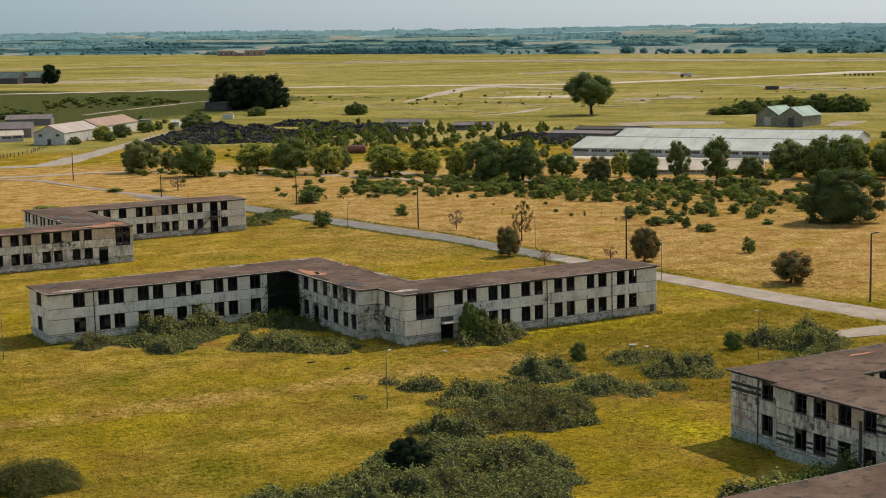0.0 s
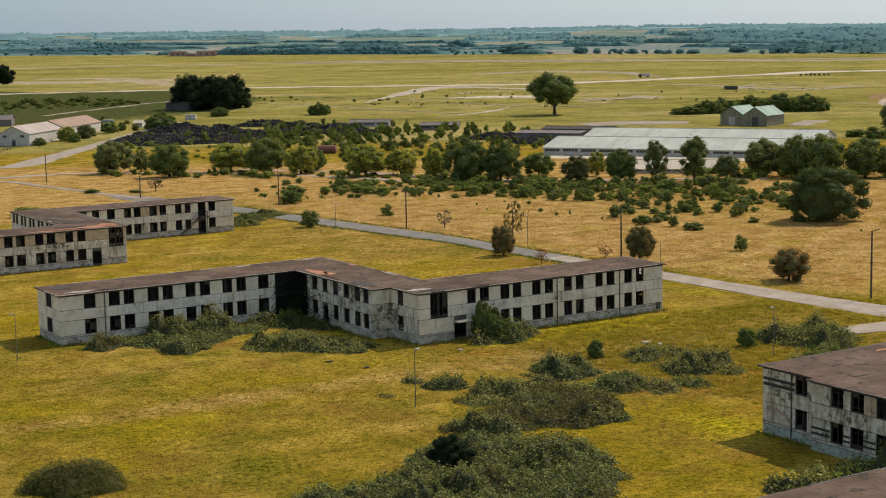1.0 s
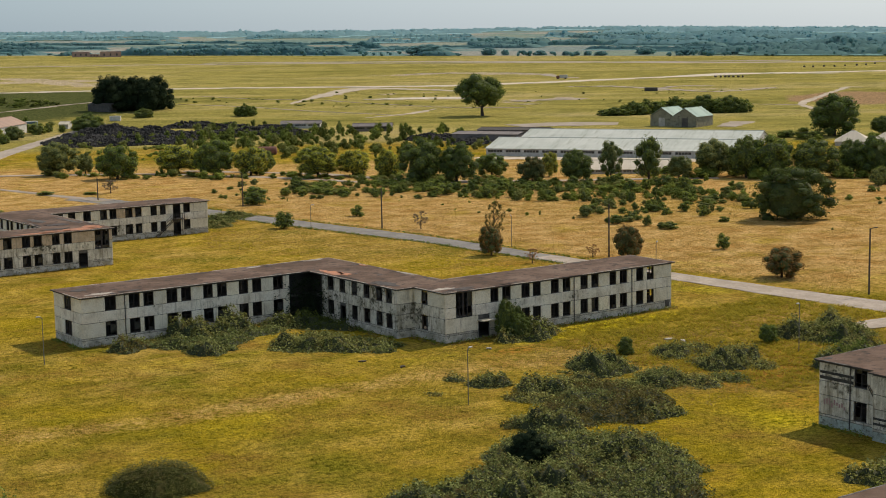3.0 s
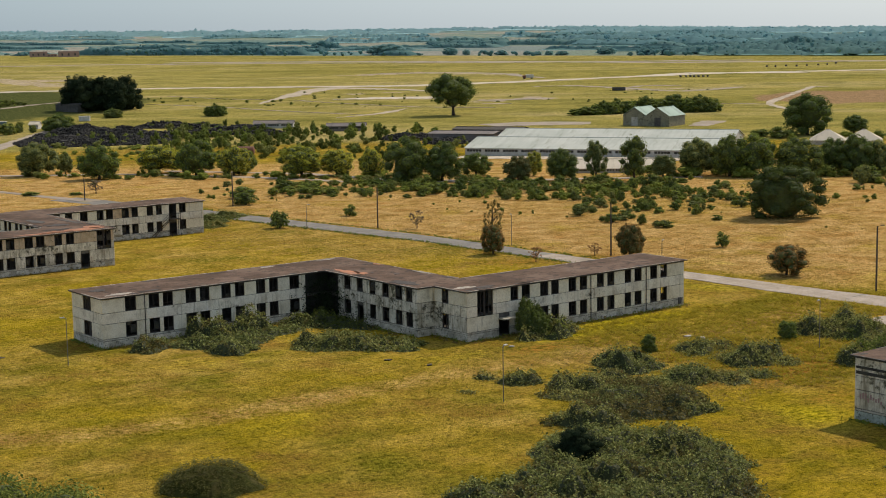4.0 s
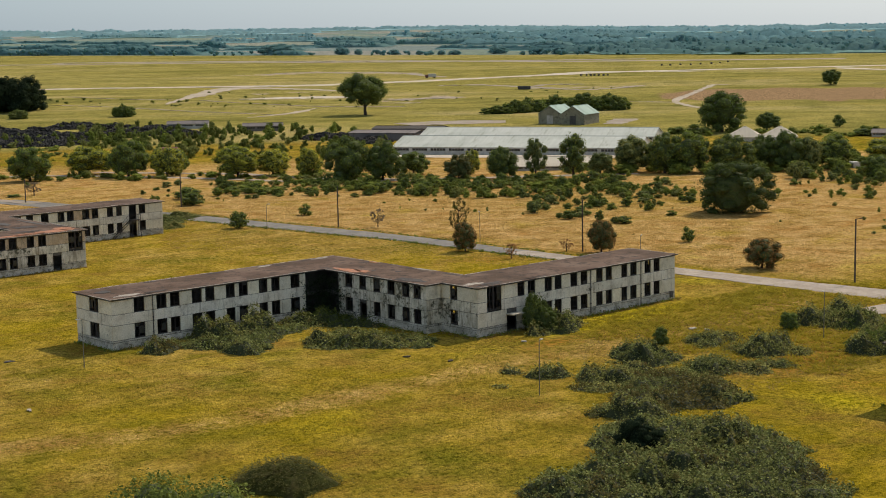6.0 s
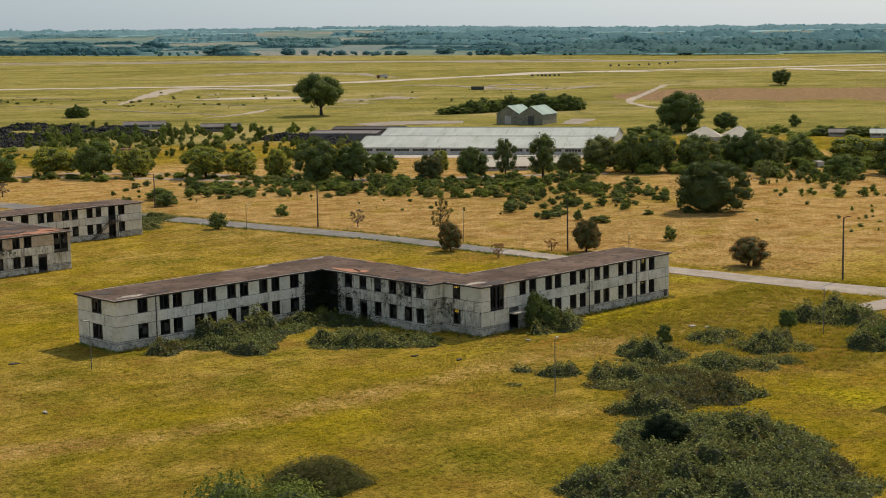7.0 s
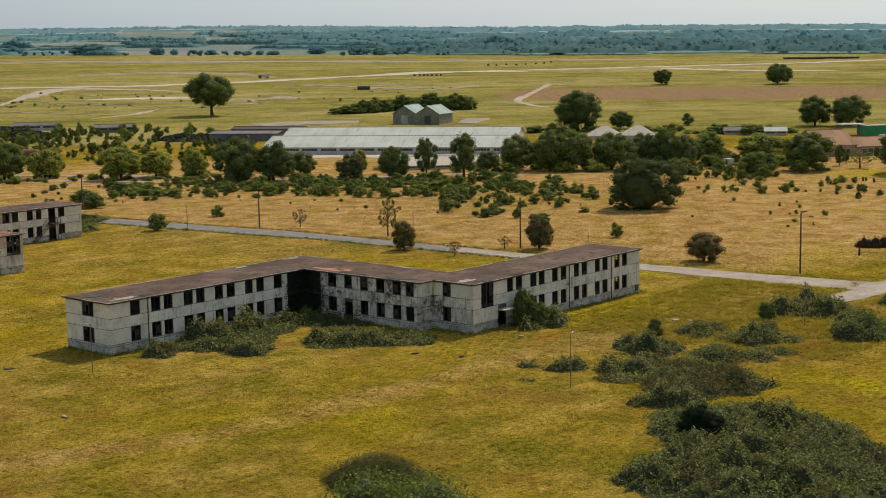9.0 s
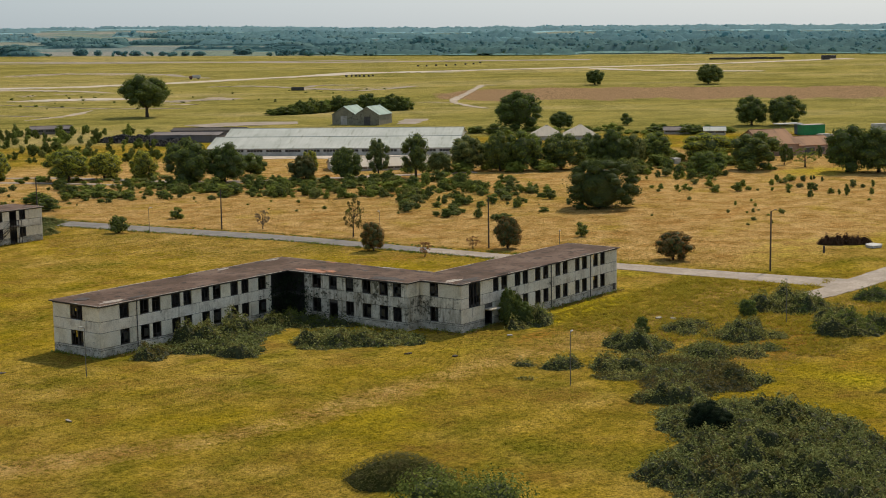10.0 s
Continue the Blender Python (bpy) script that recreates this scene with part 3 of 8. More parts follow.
def open_crown(colour, seed):
    """A thin see-through crown: loose tufts of leaves with nothing between them."""
    rng = np.random.default_rng(seed)
    quads = []
    for c, r in sparse_lobes(rng):
        leaf_quads(rng, c, r, 42, 0.022, quads)
    q = np.concatenate(quads).reshape(-1, 3)
    return raw_mesh("crown", q, [(4 * i, 4 * i + 1, 4 * i + 2, 4 * i + 3) for i in range(len(q) // 4)], LEAF[colour])


def sparse_lobes(rng):
    out = []
    for i in range(44):
        t, z = rng.uniform(0, 2 * math.pi), rng.uniform(0.28, 0.98)
        k = 0.46 * math.sqrt(rng.uniform(0.05, 1.0)) * math.sqrt(max(0.06, 1 - ((z - 0.58) / 0.46) ** 2))
        r = rng.uniform(0.04, 0.08)
        out.append(((k * math.cos(t), k * math.sin(t), z), (r, r, r)))
    return out


def mound_mesh(colour, seed, n=5600, size=0.0122, spread=(0.030, 0.030, 0.085)):
    """A low spreading thicket: an uneven dome with leaves all over it and shoots at its rim."""
    rng = np.random.default_rng(seed)

    def top(k, t):
        x, y = k * math.cos(t), k * math.sin(t)
        lump = (noise.noise((x * 3.2 + seed, y * 3.2, 0.3)) + 0.5 * noise.noise((x * 8.0, y * 8.0 + seed, 0.8))) * (0.4 if colour in ("stems", "reeds") else 1.0)
        edge = 0.5 * (0.86 + 0.26 * noise.noise((math.cos(t) * 1.4 + seed, math.sin(t) * 1.4, 5.0)))
        return x * edge, y * edge, max(0.0, (1 - k ** 2.4)) * (0.66 + (0.72 if colour == 'bramble' else 0.5) * lump) + 0.02
    verts, faces = [], []
    for i in range(8):
        k = 1.0 - i / 8
        for j in range(28):
            x, y, z = top(k, j * 2 * math.pi / 28)
            verts.append((x * 0.97, y * 0.97, z * 0.9 - 0.06))
    for i in range(7):
        for j in range(28):
            faces.append((i * 28 + j, i * 28 + (j + 1) % 28, (i + 1) * 28 + (j + 1) % 28, (i + 1) * 28 + j))
    faces.append(tuple(7 * 28 + j for j in range(28)))
    quads = []
    for _ in range(n // 12):
        k, t = math.sqrt(rng.uniform(0, 1.0)) * (1.0 if rng.random() < 0.85 else rng.uniform(1.0, 1.25)), rng.uniform(0, 2 * math.pi)
        c = np.array(top(min(k, 1.0), t)) * np.array((max(1, k), max(1, k), 1))
        leaf_quads(rng, c + (0, 0, 0.02), spread, 12, size, quads)
    for _ in range(70 if colour == "bramble" else 0):
        k, t, way = math.sqrt(rng.uniform(0.05, 1.0)), rng.uniform(0, 2 * math.pi), rng.uniform(0, 2 * math.pi)
        c, reach, rise = np.array(top(k, t)), rng.uniform(0.05, 0.13), rng.uniform(0.10, 0.30)
        for s in np.linspace(0.1, 1.0, 6):
            p = c + (reach * s * math.cos(way), reach * s * math.sin(way), rise * (s * 1.9 - 1.5 * s * s))
            leaf_quads(rng, p, (0.006, 0.006, 0.02), 2, size * 0.95, quads)
    q = np.concatenate(quads).reshape(-1, 3)
    k = len(verts)
    verts = np.concatenate([np.array(verts), q])
    faces += [(k + 4 * i, k + 4 * i + 1, k + 4 * i + 2, k + 4 * i + 3) for i in range(len(q) // 4)]
    return raw_mesh("crown", verts, faces, LEAF[colour])


CROWNS, TRUNKS = {}, {}


def crown_of(shape, colour, variant):
    key = (shape, colour, variant)
    if key not in CROWNS:
        if shape == "mound":
            CROWNS[key] = mound_mesh(colour, variant + 3, 15000, 0.0080, (0.012, 0.012, 0.16)) if colour == "reeds" else mound_mesh(colour, variant + 3)
        elif shape == "sparse":
            CROWNS[key] = open_crown(colour, variant + 11)
        else:
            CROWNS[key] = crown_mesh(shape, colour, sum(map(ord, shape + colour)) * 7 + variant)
    return CROWNS[key]


def trunk_of(shape, variant):
    key = (shape, variant)
    if key not in TRUNKS:
        rng = random.Random(variant * 31 + len(shape))
        bm = bmesh.new()
        top = {"round": 0.55, "tall": 0.85, "oak": 0.6, "bush": 0.4, "sparse": 0.8, "leafy": 0.4, "shoots": 0.5, "dome": 0.4, "mound": 0.3}[shape]
        tube(bm, (0, 0, -0.03), (0.006, 0.004, 0.12), 0.040, 0.028)
        tube(bm, (0.006, 0.004, 0.12), (0.015, -0.01, top), 0.028, 0.010)
        for i in range(9 if shape not in ("bush", "leafy", "dome", "mound") else 5):
            t, z0 = rng.uniform(0, 6.28), rng.uniform(0.16, top * 0.85)
            k = rng.uniform(0.18, 0.34)
            tube(bm, (0.008, 0, z0), (k * math.cos(t), k * math.sin(t), min(0.95, z0 + rng.uniform(0.12, 0.32))), 0.013, 0.004, 5)
        me = bpy.data.meshes.new("trunk")
        bm.to_mesh(me)
        bm.free()
        me.materials.append(BARK)
        TRUNKS[key] = me
    return TRUNKS[key]


def thicket(name, ring, height, colour, label, seed, density=42, leaf=0.13, dry="stems", dry_share=0.3, group="bramble thickets", lean=None, ragged=1.0):
    """A tangled carpet of brambles over a stretch of ground: an uneven surface of leaves and arching shoots.
    lean: (x, y, far): it stands highest near that point or line and sinks away from it."""
    rng = np.random.default_rng(seed)
    ring_a = np.array(ring, float)
    x0, y0 = ring_a.min(0) - 1.5 * ragged
    x1, y1 = ring_a.max(0) + 1.5 * ragged

    def depth(x, y):
        """Metres inside the ragged rim (below 0: outside)."""
        d = seg_dist(x, y, ring + ring[:1])
        inside = np.zeros(x.shape, bool)
        for (ax, ay), (bx, by) in zip(ring, ring[1:] + ring[:1]):
            if ay != by:
                inside ^= ((ay > y) != (by > y)) & (x < (bx - ax) * (y - ay) / (by - ay) + ax)
        d = np.where(inside, d, -d)
        return d + ragged * np.array([1.9 * noise.noise((a * 0.28, b * 0.28, seed)) + 0.9 * noise.noise((a * 0.9, b * 0.9, seed + 5)) for a, b in zip(x, y)])

    def top(x, y, d):
        lump = np.array([0.55 + 0.55 * noise.noise((a * 0.2, b * 0.2, seed + 9)) + 0.75 * noise.noise((a * 0.5, b * 0.5, seed + 2)) + 0.55 * noise.noise((a * 1.25, b * 1.25, seed)) for a, b in zip(x, y)])
        h = height * np.clip(lump, 0.10, 1.6) * np.clip(d / (2.4 * ragged), 0, 1) ** 0.7
        if lean:
            h = h * np.clip(1.25 - np.abs(y - lean[0]) / lean[1], 0.22, 1.25)
        return h
    step = 0.55 if ragged == 1.0 else 0.35
    gx, gy = np.meshgrid(np.arange(x0, x1, step), np.arange(y0, y1, step))
    X, Y = gx.ravel(), gy.ravel()
    D = depth(X, Y)
    Z = np.where(D > 0, top(X, Y, np.maximum(D, 0)) * 0.82 - 0.08, -0.15)
    verts = np.stack([X, Y, Z], axis=1)
    nx = gx.shape[1]
    faces = [(i, i + 1, i + nx + 1, i + nx) for i in range(len(X) - nx) if (i + 1) % nx and max(D[i], D[i + 1], D[i + nx], D[i + nx + 1]) > 0]
    inner_faces = len(faces)
    n = int((x1 - x0) * (y1 - y0) * density)
    px, py = rng.uniform(x0, x1, n), rng.uniform(y0, y1, n)
    d = depth(px, py)
    ok = d > rng.uniform(-0.5, 0.3, n)
    px, py, d = px[ok], py[ok], d[ok]
    pz = top(px, py, np.maximum(d, 0.02)) + rng.uniform(-0.20, 0.20, len(px)) + np.where(rng.random(len(px)) < 0.10, rng.uniform(0.1, 0.55, len(px)), 0)
    p = np.stack([px, py, np.maximum(pz, 0.03)], axis=1)
    n = len(p)
    nrm = np.array((0.15, 0, 0.9)) + rng.normal(scale=0.55, size=(n, 3))
    nrm /= np.linalg.norm(nrm, axis=1)[:, None]
    u = np.cross(nrm, rng.normal(size=(n, 3)))
    u /= np.linalg.norm(u, axis=1)[:, None]
    w = np.cross(nrm, u)
    s = leaf * rng.uniform(0.55, 1.4, (n, 1))
    q = np.stack([p - u * s, p - w * s * 0.55 + nrm * s * 0.15, p + u * s, p + w * s * 0.75], axis=1).reshape(-1, 3)
    k = len(verts)
    withered = np.array([noise.noise((a * 0.16, b * 0.16, seed + 31)) + 0.5 * noise.noise((a * 0.6, b * 0.6, seed + 3)) for a, b in p[:, :2]]) + rng.normal(0, 0.18, n) > 0.62 - dry_share * 1.2
    ob = thing(name, pose(0, 0, 0), label, "bramble", group)
    # closed sheet below the leaves, its dark colour painting in the gaps' shade
    part("undergrowth", raw_mesh("undergrowth", verts[:k], faces[:inner_faces], SHADE_TANGLE), None, ob, "tangle of twigs under the leaves, painted dark for their shade")
    blades = q.reshape(-1, 4, 3)
    for tag, pick, tone in (("foliage", ~withered, colour), ("dry_growth" if dry == "stems" else "green_growth", withered, dry)):
        if pick.any():
            b = blades[pick].reshape(-1, 3)
            part(tag, raw_mesh(tag, b, [(4 * i, 4 * i + 1, 4 * i + 2, 4 * i + 3) for i in range(len(b) // 4)], LEAF[tone]), None, ob)["kind"] = "stuff"
    return ob


def bramble_clump(x, y, h, w, colour, label, group="bramble thickets", dry="stems", share=0.15):
    """One low bramble mound about w across."""
    r = random.Random(int(x * 31 + y * 17))
    turn = r.uniform(0, 6.28)
    ring = []
    for i in range(12):
        t = i * math.pi / 6
        k = 0.5 * w * (1 + 0.18 * math.sin(2 * t + turn)) * r.uniform(0.9, 1.1)
        ring.append((x + k * math.cos(t), y + k * math.sin(t)))
    return thicket("bramble_bush", ring, h * 1.25, colour, label, int(abs(x * 7 + y * 3)) % 90 + 5, 68, 0.125, dry, share, group, None, min(0.8, max(0.15, w / 11)))


PLANTED = [0]


def plant(name, x, y, h, w, shape, colour, label, category, group="", sink=0.0):
    """A tree or bush h high and w across, its crown turned and chosen by turns."""
    PLANTED[0] += 1
    i = PLANTED[0]
    rng = random.Random(i * 97)
    m = pose(x, y, land(x, y) - sink, 0, 0, rng.uniform(0, 360)) @ Matrix.Diagonal((w, w * rng.uniform(0.88, 1.1), h, 1))
    ob = thing(name, m, label, category, group)
    part("trunk" if shape != "mound" else "rootstock", trunk_of(shape, i % 3), BARK, ob)
    part("crown", crown_of(shape, colour, i % 4), None, ob)
    return ob


# ---- ground: one sheet from underfoot to the hills ----
def seg_dist(px, py, pts):
    """Distance of many points from a polyline."""
    best = np.full(px.shape, 1e9)
    for (x0, y0), (x1, y1) in zip(pts, pts[1:]):
        dx, dy = x1 - x0, y1 - y0
        t = np.clip(((px - x0) * dx + (py - y0) * dy) / (dx * dx + dy * dy), 0, 1)
        best = np.minimum(best, np.hypot(px - x0 - t * dx, py - y0 - t * dy))
    return best


ROAD = [(38, 205), (46.5, 160), (51, 120), (55.5, 84), (56.5, 50), (57.5, 22), (58.5, -5), (60, -19)]
SIDE_ROAD = [(44, -25.4), (53, -27.2), (66, -27.4), (80, -27.9), (112, -32), (150, -40)]


def smooth(x, lo, hi):
    t = np.clip((x - lo) / (hi - lo), 0, 1)
    return t * t * (3 - 2 * t)


# stretches of darker green ground: x, y, half widths
DARKER_GRASS = [(x, y, 80, 105) for x, y in [(130.0, 760.0), (150.0, 690.0), (165.0, 640.0), (195.0, 645.0), (120.0, 640.0), (215.0, 670.0)]] + [(120, 610, 62, 62), (190, 610, 55, 58), (230, 640, 60, 70)]

WORN_PATH = [(-76.4, -1.5), (-64.7, -6.8), (-54.1, -10.8), (-42.8, -12.4), (-30.8, -13.1), (-12.2, -12.7), (5.4, -15.8), (29.7, -14.6), (45.9, -14.2)]
# dry rust-coloured and fresh green stretches of the near grass: x, y, half widths, strength
RUSTY = [(14, -36, 13, 9, 0.85), (3, -9, 9, 3.2, 0.75), (12, -12, 9, 3, 0.6), (24, -30, 9, 6, 0.6), (-46, 62, 14, 5, 0.5), (8, -48, 6, 4, 0.6), (47, 47, 8, 7, 0.6), (-2, 44, 22, 4, 0.35)]
FRESH = [(14, -5, 14, 3.2, 0.8), (26, -4, 16, 4, 1.0), (-8, -6, 10, 4, 0.6), (-14, 15, 6, 3, 0.7), (2, -52, 7, 9, 0.7), (-40, -20, 16, 8, 0.45), (-30, 12, 14, 6, 0.5), (20, -50, 9, 5, 0.5), (52, 8, 6, 18, 0.5), (228, 50, 26, 16, 0.7), (90, -3, 22, 10, 0.55), (112, -12, 26, 9, 0.6), (70, 28, 7, 20, 0.4)]
BROWN_FIELD = [(513.3, 350.0), (539.0, 327.7), (564.3, 274.1), (604.0, 194.7)]
BROWN_EDGES = [(598.7, 292.6), (536.2, 258.9)]
SCRAPES = [([(209.5, 968.3), (274.9, 903.3), (330.6, 883.8)], 38, 0.72), ([(278.7, 992.3), (317.3, 966.3), (305.0, 879.3), (298.8, 795.7)], 22, 0.7), ([(388.6, 476.3), (405.6, 468.9), (426.3, 456.3)], 9, 0.8), ([(368.9, 570), (400, 555.7)], 8, 0.6), ([(513.9, 762), (564.0, 755), (580.9, 680)], 20, 0.72), ([(495, 470), (535, 430)], 8, 0.62)]


def build_ground():
    az = np.concatenate([np.arange(6, 90, 0.28), np.arange(90, 366, 4.0)])
    rr = [0.6, 8.0, 20.0, 45.0, 70.0]
    while rr[-1] < 5200:
        rr.append(rr[-1] * 1.0125)
    rr = np.array(rr)
    A, R = np.meshgrid(np.radians(az), rr)
    X, Y = C0[0] + R * np.cos(A), C0[1] + R * np.sin(A)
    Z = land_many(X, Y)
    edge = np.interp(np.degrees(A), BEARING, EDGE_R)
    rough = np.array([noise.noise((x * 0.05, y * 0.05, 0.0)) for x, y in zip(X.ravel(), Y.ravel())]).reshape(X.shape)
    rough2 = np.array([noise.noise((x * 0.011, y * 0.011, 4.0)) for x, y in zip(X.ravel(), Y.ravel())]).reshape(X.shape)
    Z = Z + np.where(R > 1800, rough2 * 4.0 * smooth(R, 2000, 3000), 0.0)
    # field beyond the road is straw, the far airfield greener
    side = np.interp(Y, [p[1] for p in ROAD[::-1]] , [p[0] for p in ROAD[::-1]])
    dry = smooth(X - side, -1, 10) * (1 - smooth(R, 470, 530)) * smooth(Y, -30, 5)
    dry = np.maximum(dry, smooth(Y, 150, 175) * (1 - smooth(R, 470, 520)))
    dry = np.maximum(dry, 0.34 * smooth(Y, 30, 45) * (X < side))
    dry = dry * (0.8 + 0.5 * rough2)
    dry = np.maximum(dry, np.exp(-(seg_dist(X, Y, WORN_PATH) / 4.5) ** 2) * (0.55 + 0.3 * rough))
    dry = np.maximum(dry, smooth(R, 900, 1100) * np.clip(0.18 + 0.5 * rough2 + 0.25 * smooth(Y - X, 100, 500), 0, 0.55))
    lush = smooth(R, 540, 600) * (1 - 0.12 * smooth(R, edge - 150, edge)) * 1.05 + 0.25 * rough2
    lush = np.where(R < 540, 0.15 + 0.3 * rough2 - 0.3 * dry, lush)
    rusty, fresh = np.zeros_like(X), np.zeros_like(X)
    for cx, cy, ax, ay, k in RUSTY:
        rusty = np.maximum(rusty, k * np.exp(-(np.hypot((X - cx) / ax, (Y - cy) / ay)) ** 2) + 0.10 * rough)
    for cx, cy, ax, ay, k in FRESH:
        fresh = np.maximum(fresh, k * np.exp(-(np.hypot((X - cx) / ax, (Y - cy) / ay)) ** 2) + 0.10 * rough)
    bare = np.zeros_like(X)
    for line, half, s in SCRAPES:
        bare = np.maximum(bare, s * (1 - smooth(seg_dist(X, Y, line) + 10 * rough, half * 0.5, half * 1.15)))
    (ax, ay), (bx, by) = BROWN_EDGES
    half = 0.5 * math.hypot(ax - bx, ay - by)
    ploughed = 1 - smooth(seg_dist(X, Y, BROWN_FIELD) + 12 * rough, half * 0.8, half * 1.1)
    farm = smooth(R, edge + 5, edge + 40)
    heath = np.zeros_like(X)
    for cx, cy, ax, ay in DARKER_GRASS:
        heath = np.maximum(heath, 1 - smooth(np.hypot((X - cx) / ax, (Y - cy) / ay), 0.6, 1.1))
    n_r, n_a = X.shape
    verts = np.stack([X.ravel(), Y.ravel(), Z.ravel()], axis=1)
    faces = []
    for i in range(n_r - 1):
        for j in range(n_a):
            k = (j + 1) % n_a
            faces.append((i * n_a + j, (i + 1) * n_a + j, (i + 1) * n_a + k, i * n_a + k))
    faces.append(tuple(range(n_a)))
    me = bpy.data.meshes.new("ground")
    me.from_pydata(verts.tolist(), [], faces)
    me.materials.append(GRASS)
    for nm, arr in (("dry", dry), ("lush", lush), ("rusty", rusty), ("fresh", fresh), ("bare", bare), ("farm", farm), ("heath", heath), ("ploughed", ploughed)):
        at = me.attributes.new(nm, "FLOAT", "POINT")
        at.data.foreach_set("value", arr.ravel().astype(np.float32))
    for p in me.polygons:
        p.use_smooth = True
    me.update()
    tagged(new("ground", me), "rough yellow-green grassland running out to farmland and hills", "ground", kind="structure")


build_ground()


def ribbon(name, pts, width, mat, label, lift=0.05, ragged=0.25, step=2.5, seed=1, category="road", uneven=False):
    """A road or track laid along a line, with uneven edges."""
    rng = random.Random(seed)
    line = []
    for (x0, y0), (x1, y1) in zip(pts, pts[1:]):
        n = max(1, int(math.hypot(x1 - x0, y1 - y0) / step))
        line += [(x0 + (x1 - x0) * i / n, y0 + (y1 - y0) * i / n) for i in range(n)]
    line.append(pts[-1])
    for _ in range(6):
        line = [line[0]] + [((a[0] + 2 * b[0] + c[0]) / 4, (a[1] + 2 * b[1] + c[1]) / 4) for a, b, c in zip(line, line[1:], line[2:])] + [line[-1]]
    bm = bmesh.new()
    rows = []
    for i, (x, y) in enumerate(line):
        xa, ya = line[max(0, i - 1)]
        xb, yb = line[min(len(line) - 1, i + 1)]
        d = Vector((xb - xa, yb - ya, 0)).normalized()
        s = Vector((-d.y, d.x, 0))
        w = width if isinstance(width, (int, float)) else float(np.interp(i / (len(line) - 1), np.linspace(0, 1, len(width)), width))
        if uneven:
            w *= 0.72 + 0.55 * abs(noise.noise((i * 0.21, seed, 0.0))) + 0.25 * noise.noise((i * 0.6, seed, 3.0))
            w *= min(1.0, 0.25 + min(i, len(line) - 1 - i) * 0.25)
        row = []
        for k in (-0.5, -0.47, 0, 0.47, 0.5):
            q = Vector((x, y, 0)) + s * (w * k + (rng.uniform(-ragged, ragged) if abs(k) > 0.3 else 0))
            row.append(bm.verts.new((q.x, q.y, land(q.x, q.y) + (lift if abs(k) < 0.49 else -0.05))))
        rows.append(row)
    for r0, r1 in zip(rows, rows[1:]):
        for k in range(4):
            bm.faces.new((r0[k], r1[k], r1[k + 1], r0[k + 1]))
    ob = part(name, bm, mat)
    return tagged(ob, label, category, kind="structure")


ribbon("road", ROAD[:6], [8, 7.5, 7, 6.5, 5.5, 5.0], ASPHALT, "grey worn asphalt road crossing the grass behind the barracks")
ribbon("road", ROAD[4:] + [(60.7, -23.0), (60.9, -28.5)], [4.6, 4.8, 5.4, 6.0, 6.8, 8.5], SLABS, "pale cracked concrete road running past the tall lamp post", 0.07, 0.2, seed=2)
ribbon("road", SIDE_ROAD, [4.5, 5.6, 6.0, 6.0, 5.5, 5.0], SLABS, "pale concrete cross road meeting the lamp-post road", 0.08, 0.2, seed=3)


# ---- barracks ----
WALL_H, SILL_1, HEAD_1, SILL_2, HEAD_2 = 6.25, 1.15, 3.02, 4.38, 6.2
SHARED = {}


def shared_box(w, h, d, mat, tag):
    """A chamfered slab, w along x, d along y, h along z, its corner at the origin; alike ones share a mesh."""
    key = (round(w, 2), round(h, 2), round(d, 2), tag)
    if key not in SHARED:
        bm = bmesh.new()
        box(bm, 0, w, 0, d, 0, h, chamfer=min(0.02, d * 0.3))
        me = bpy.data.meshes.new(tag)
        bm.to_mesh(me)
        bm.free()
        me.materials.append(mat)
        SHARED[key] = me
    return SHARED[key]


def window_mesh(w, h):
    """The outer frame of a window: one welded ring."""
    key = ("window", round(w, 2), round(h, 2))
    if key not in SHARED:
        bm = bmesh.new()
        f = 0.08
        loops = []
        for a0, z0, a1, z1, y in ((0, 0, w, h, 0), (f, f, w - f, h - f, 0), (f, f, w - f, h - f, 0.08), (0, 0, w, h, 0.08)):
            loops.append([bm.verts.new(p) for p in ((a0, y, z0), (a1, y, z0), (a1, y, z1), (a0, y, z1))])
        for k in range(4):
            lo, hi = loops[k], loops[(k + 1) % 4]
            for i in range(4):
                bm.faces.new((lo[i], lo[(i + 1) % 4], hi[(i + 1) % 4], hi[i]))
        me = bpy.data.meshes.new("window")
        bm.to_mesh(me)
        bm.free()
        me.materials.append(STEELFRAME)
        SHARED[key] = me
    return SHARED[key]


def pane_mesh(w, h):
    key = ("pane", round(w, 2), round(h, 2))
    if key not in SHARED:
        bm = bmesh.new()
        box(bm, 0, w, 0, 0.008, 0, h)
        me = bpy.data.meshes.new("pane")
        bm.to_mesh(me)
        bm.free()
        me.materials.append(GLASS)
        SHARED[key] = me
    return SHARED[key]


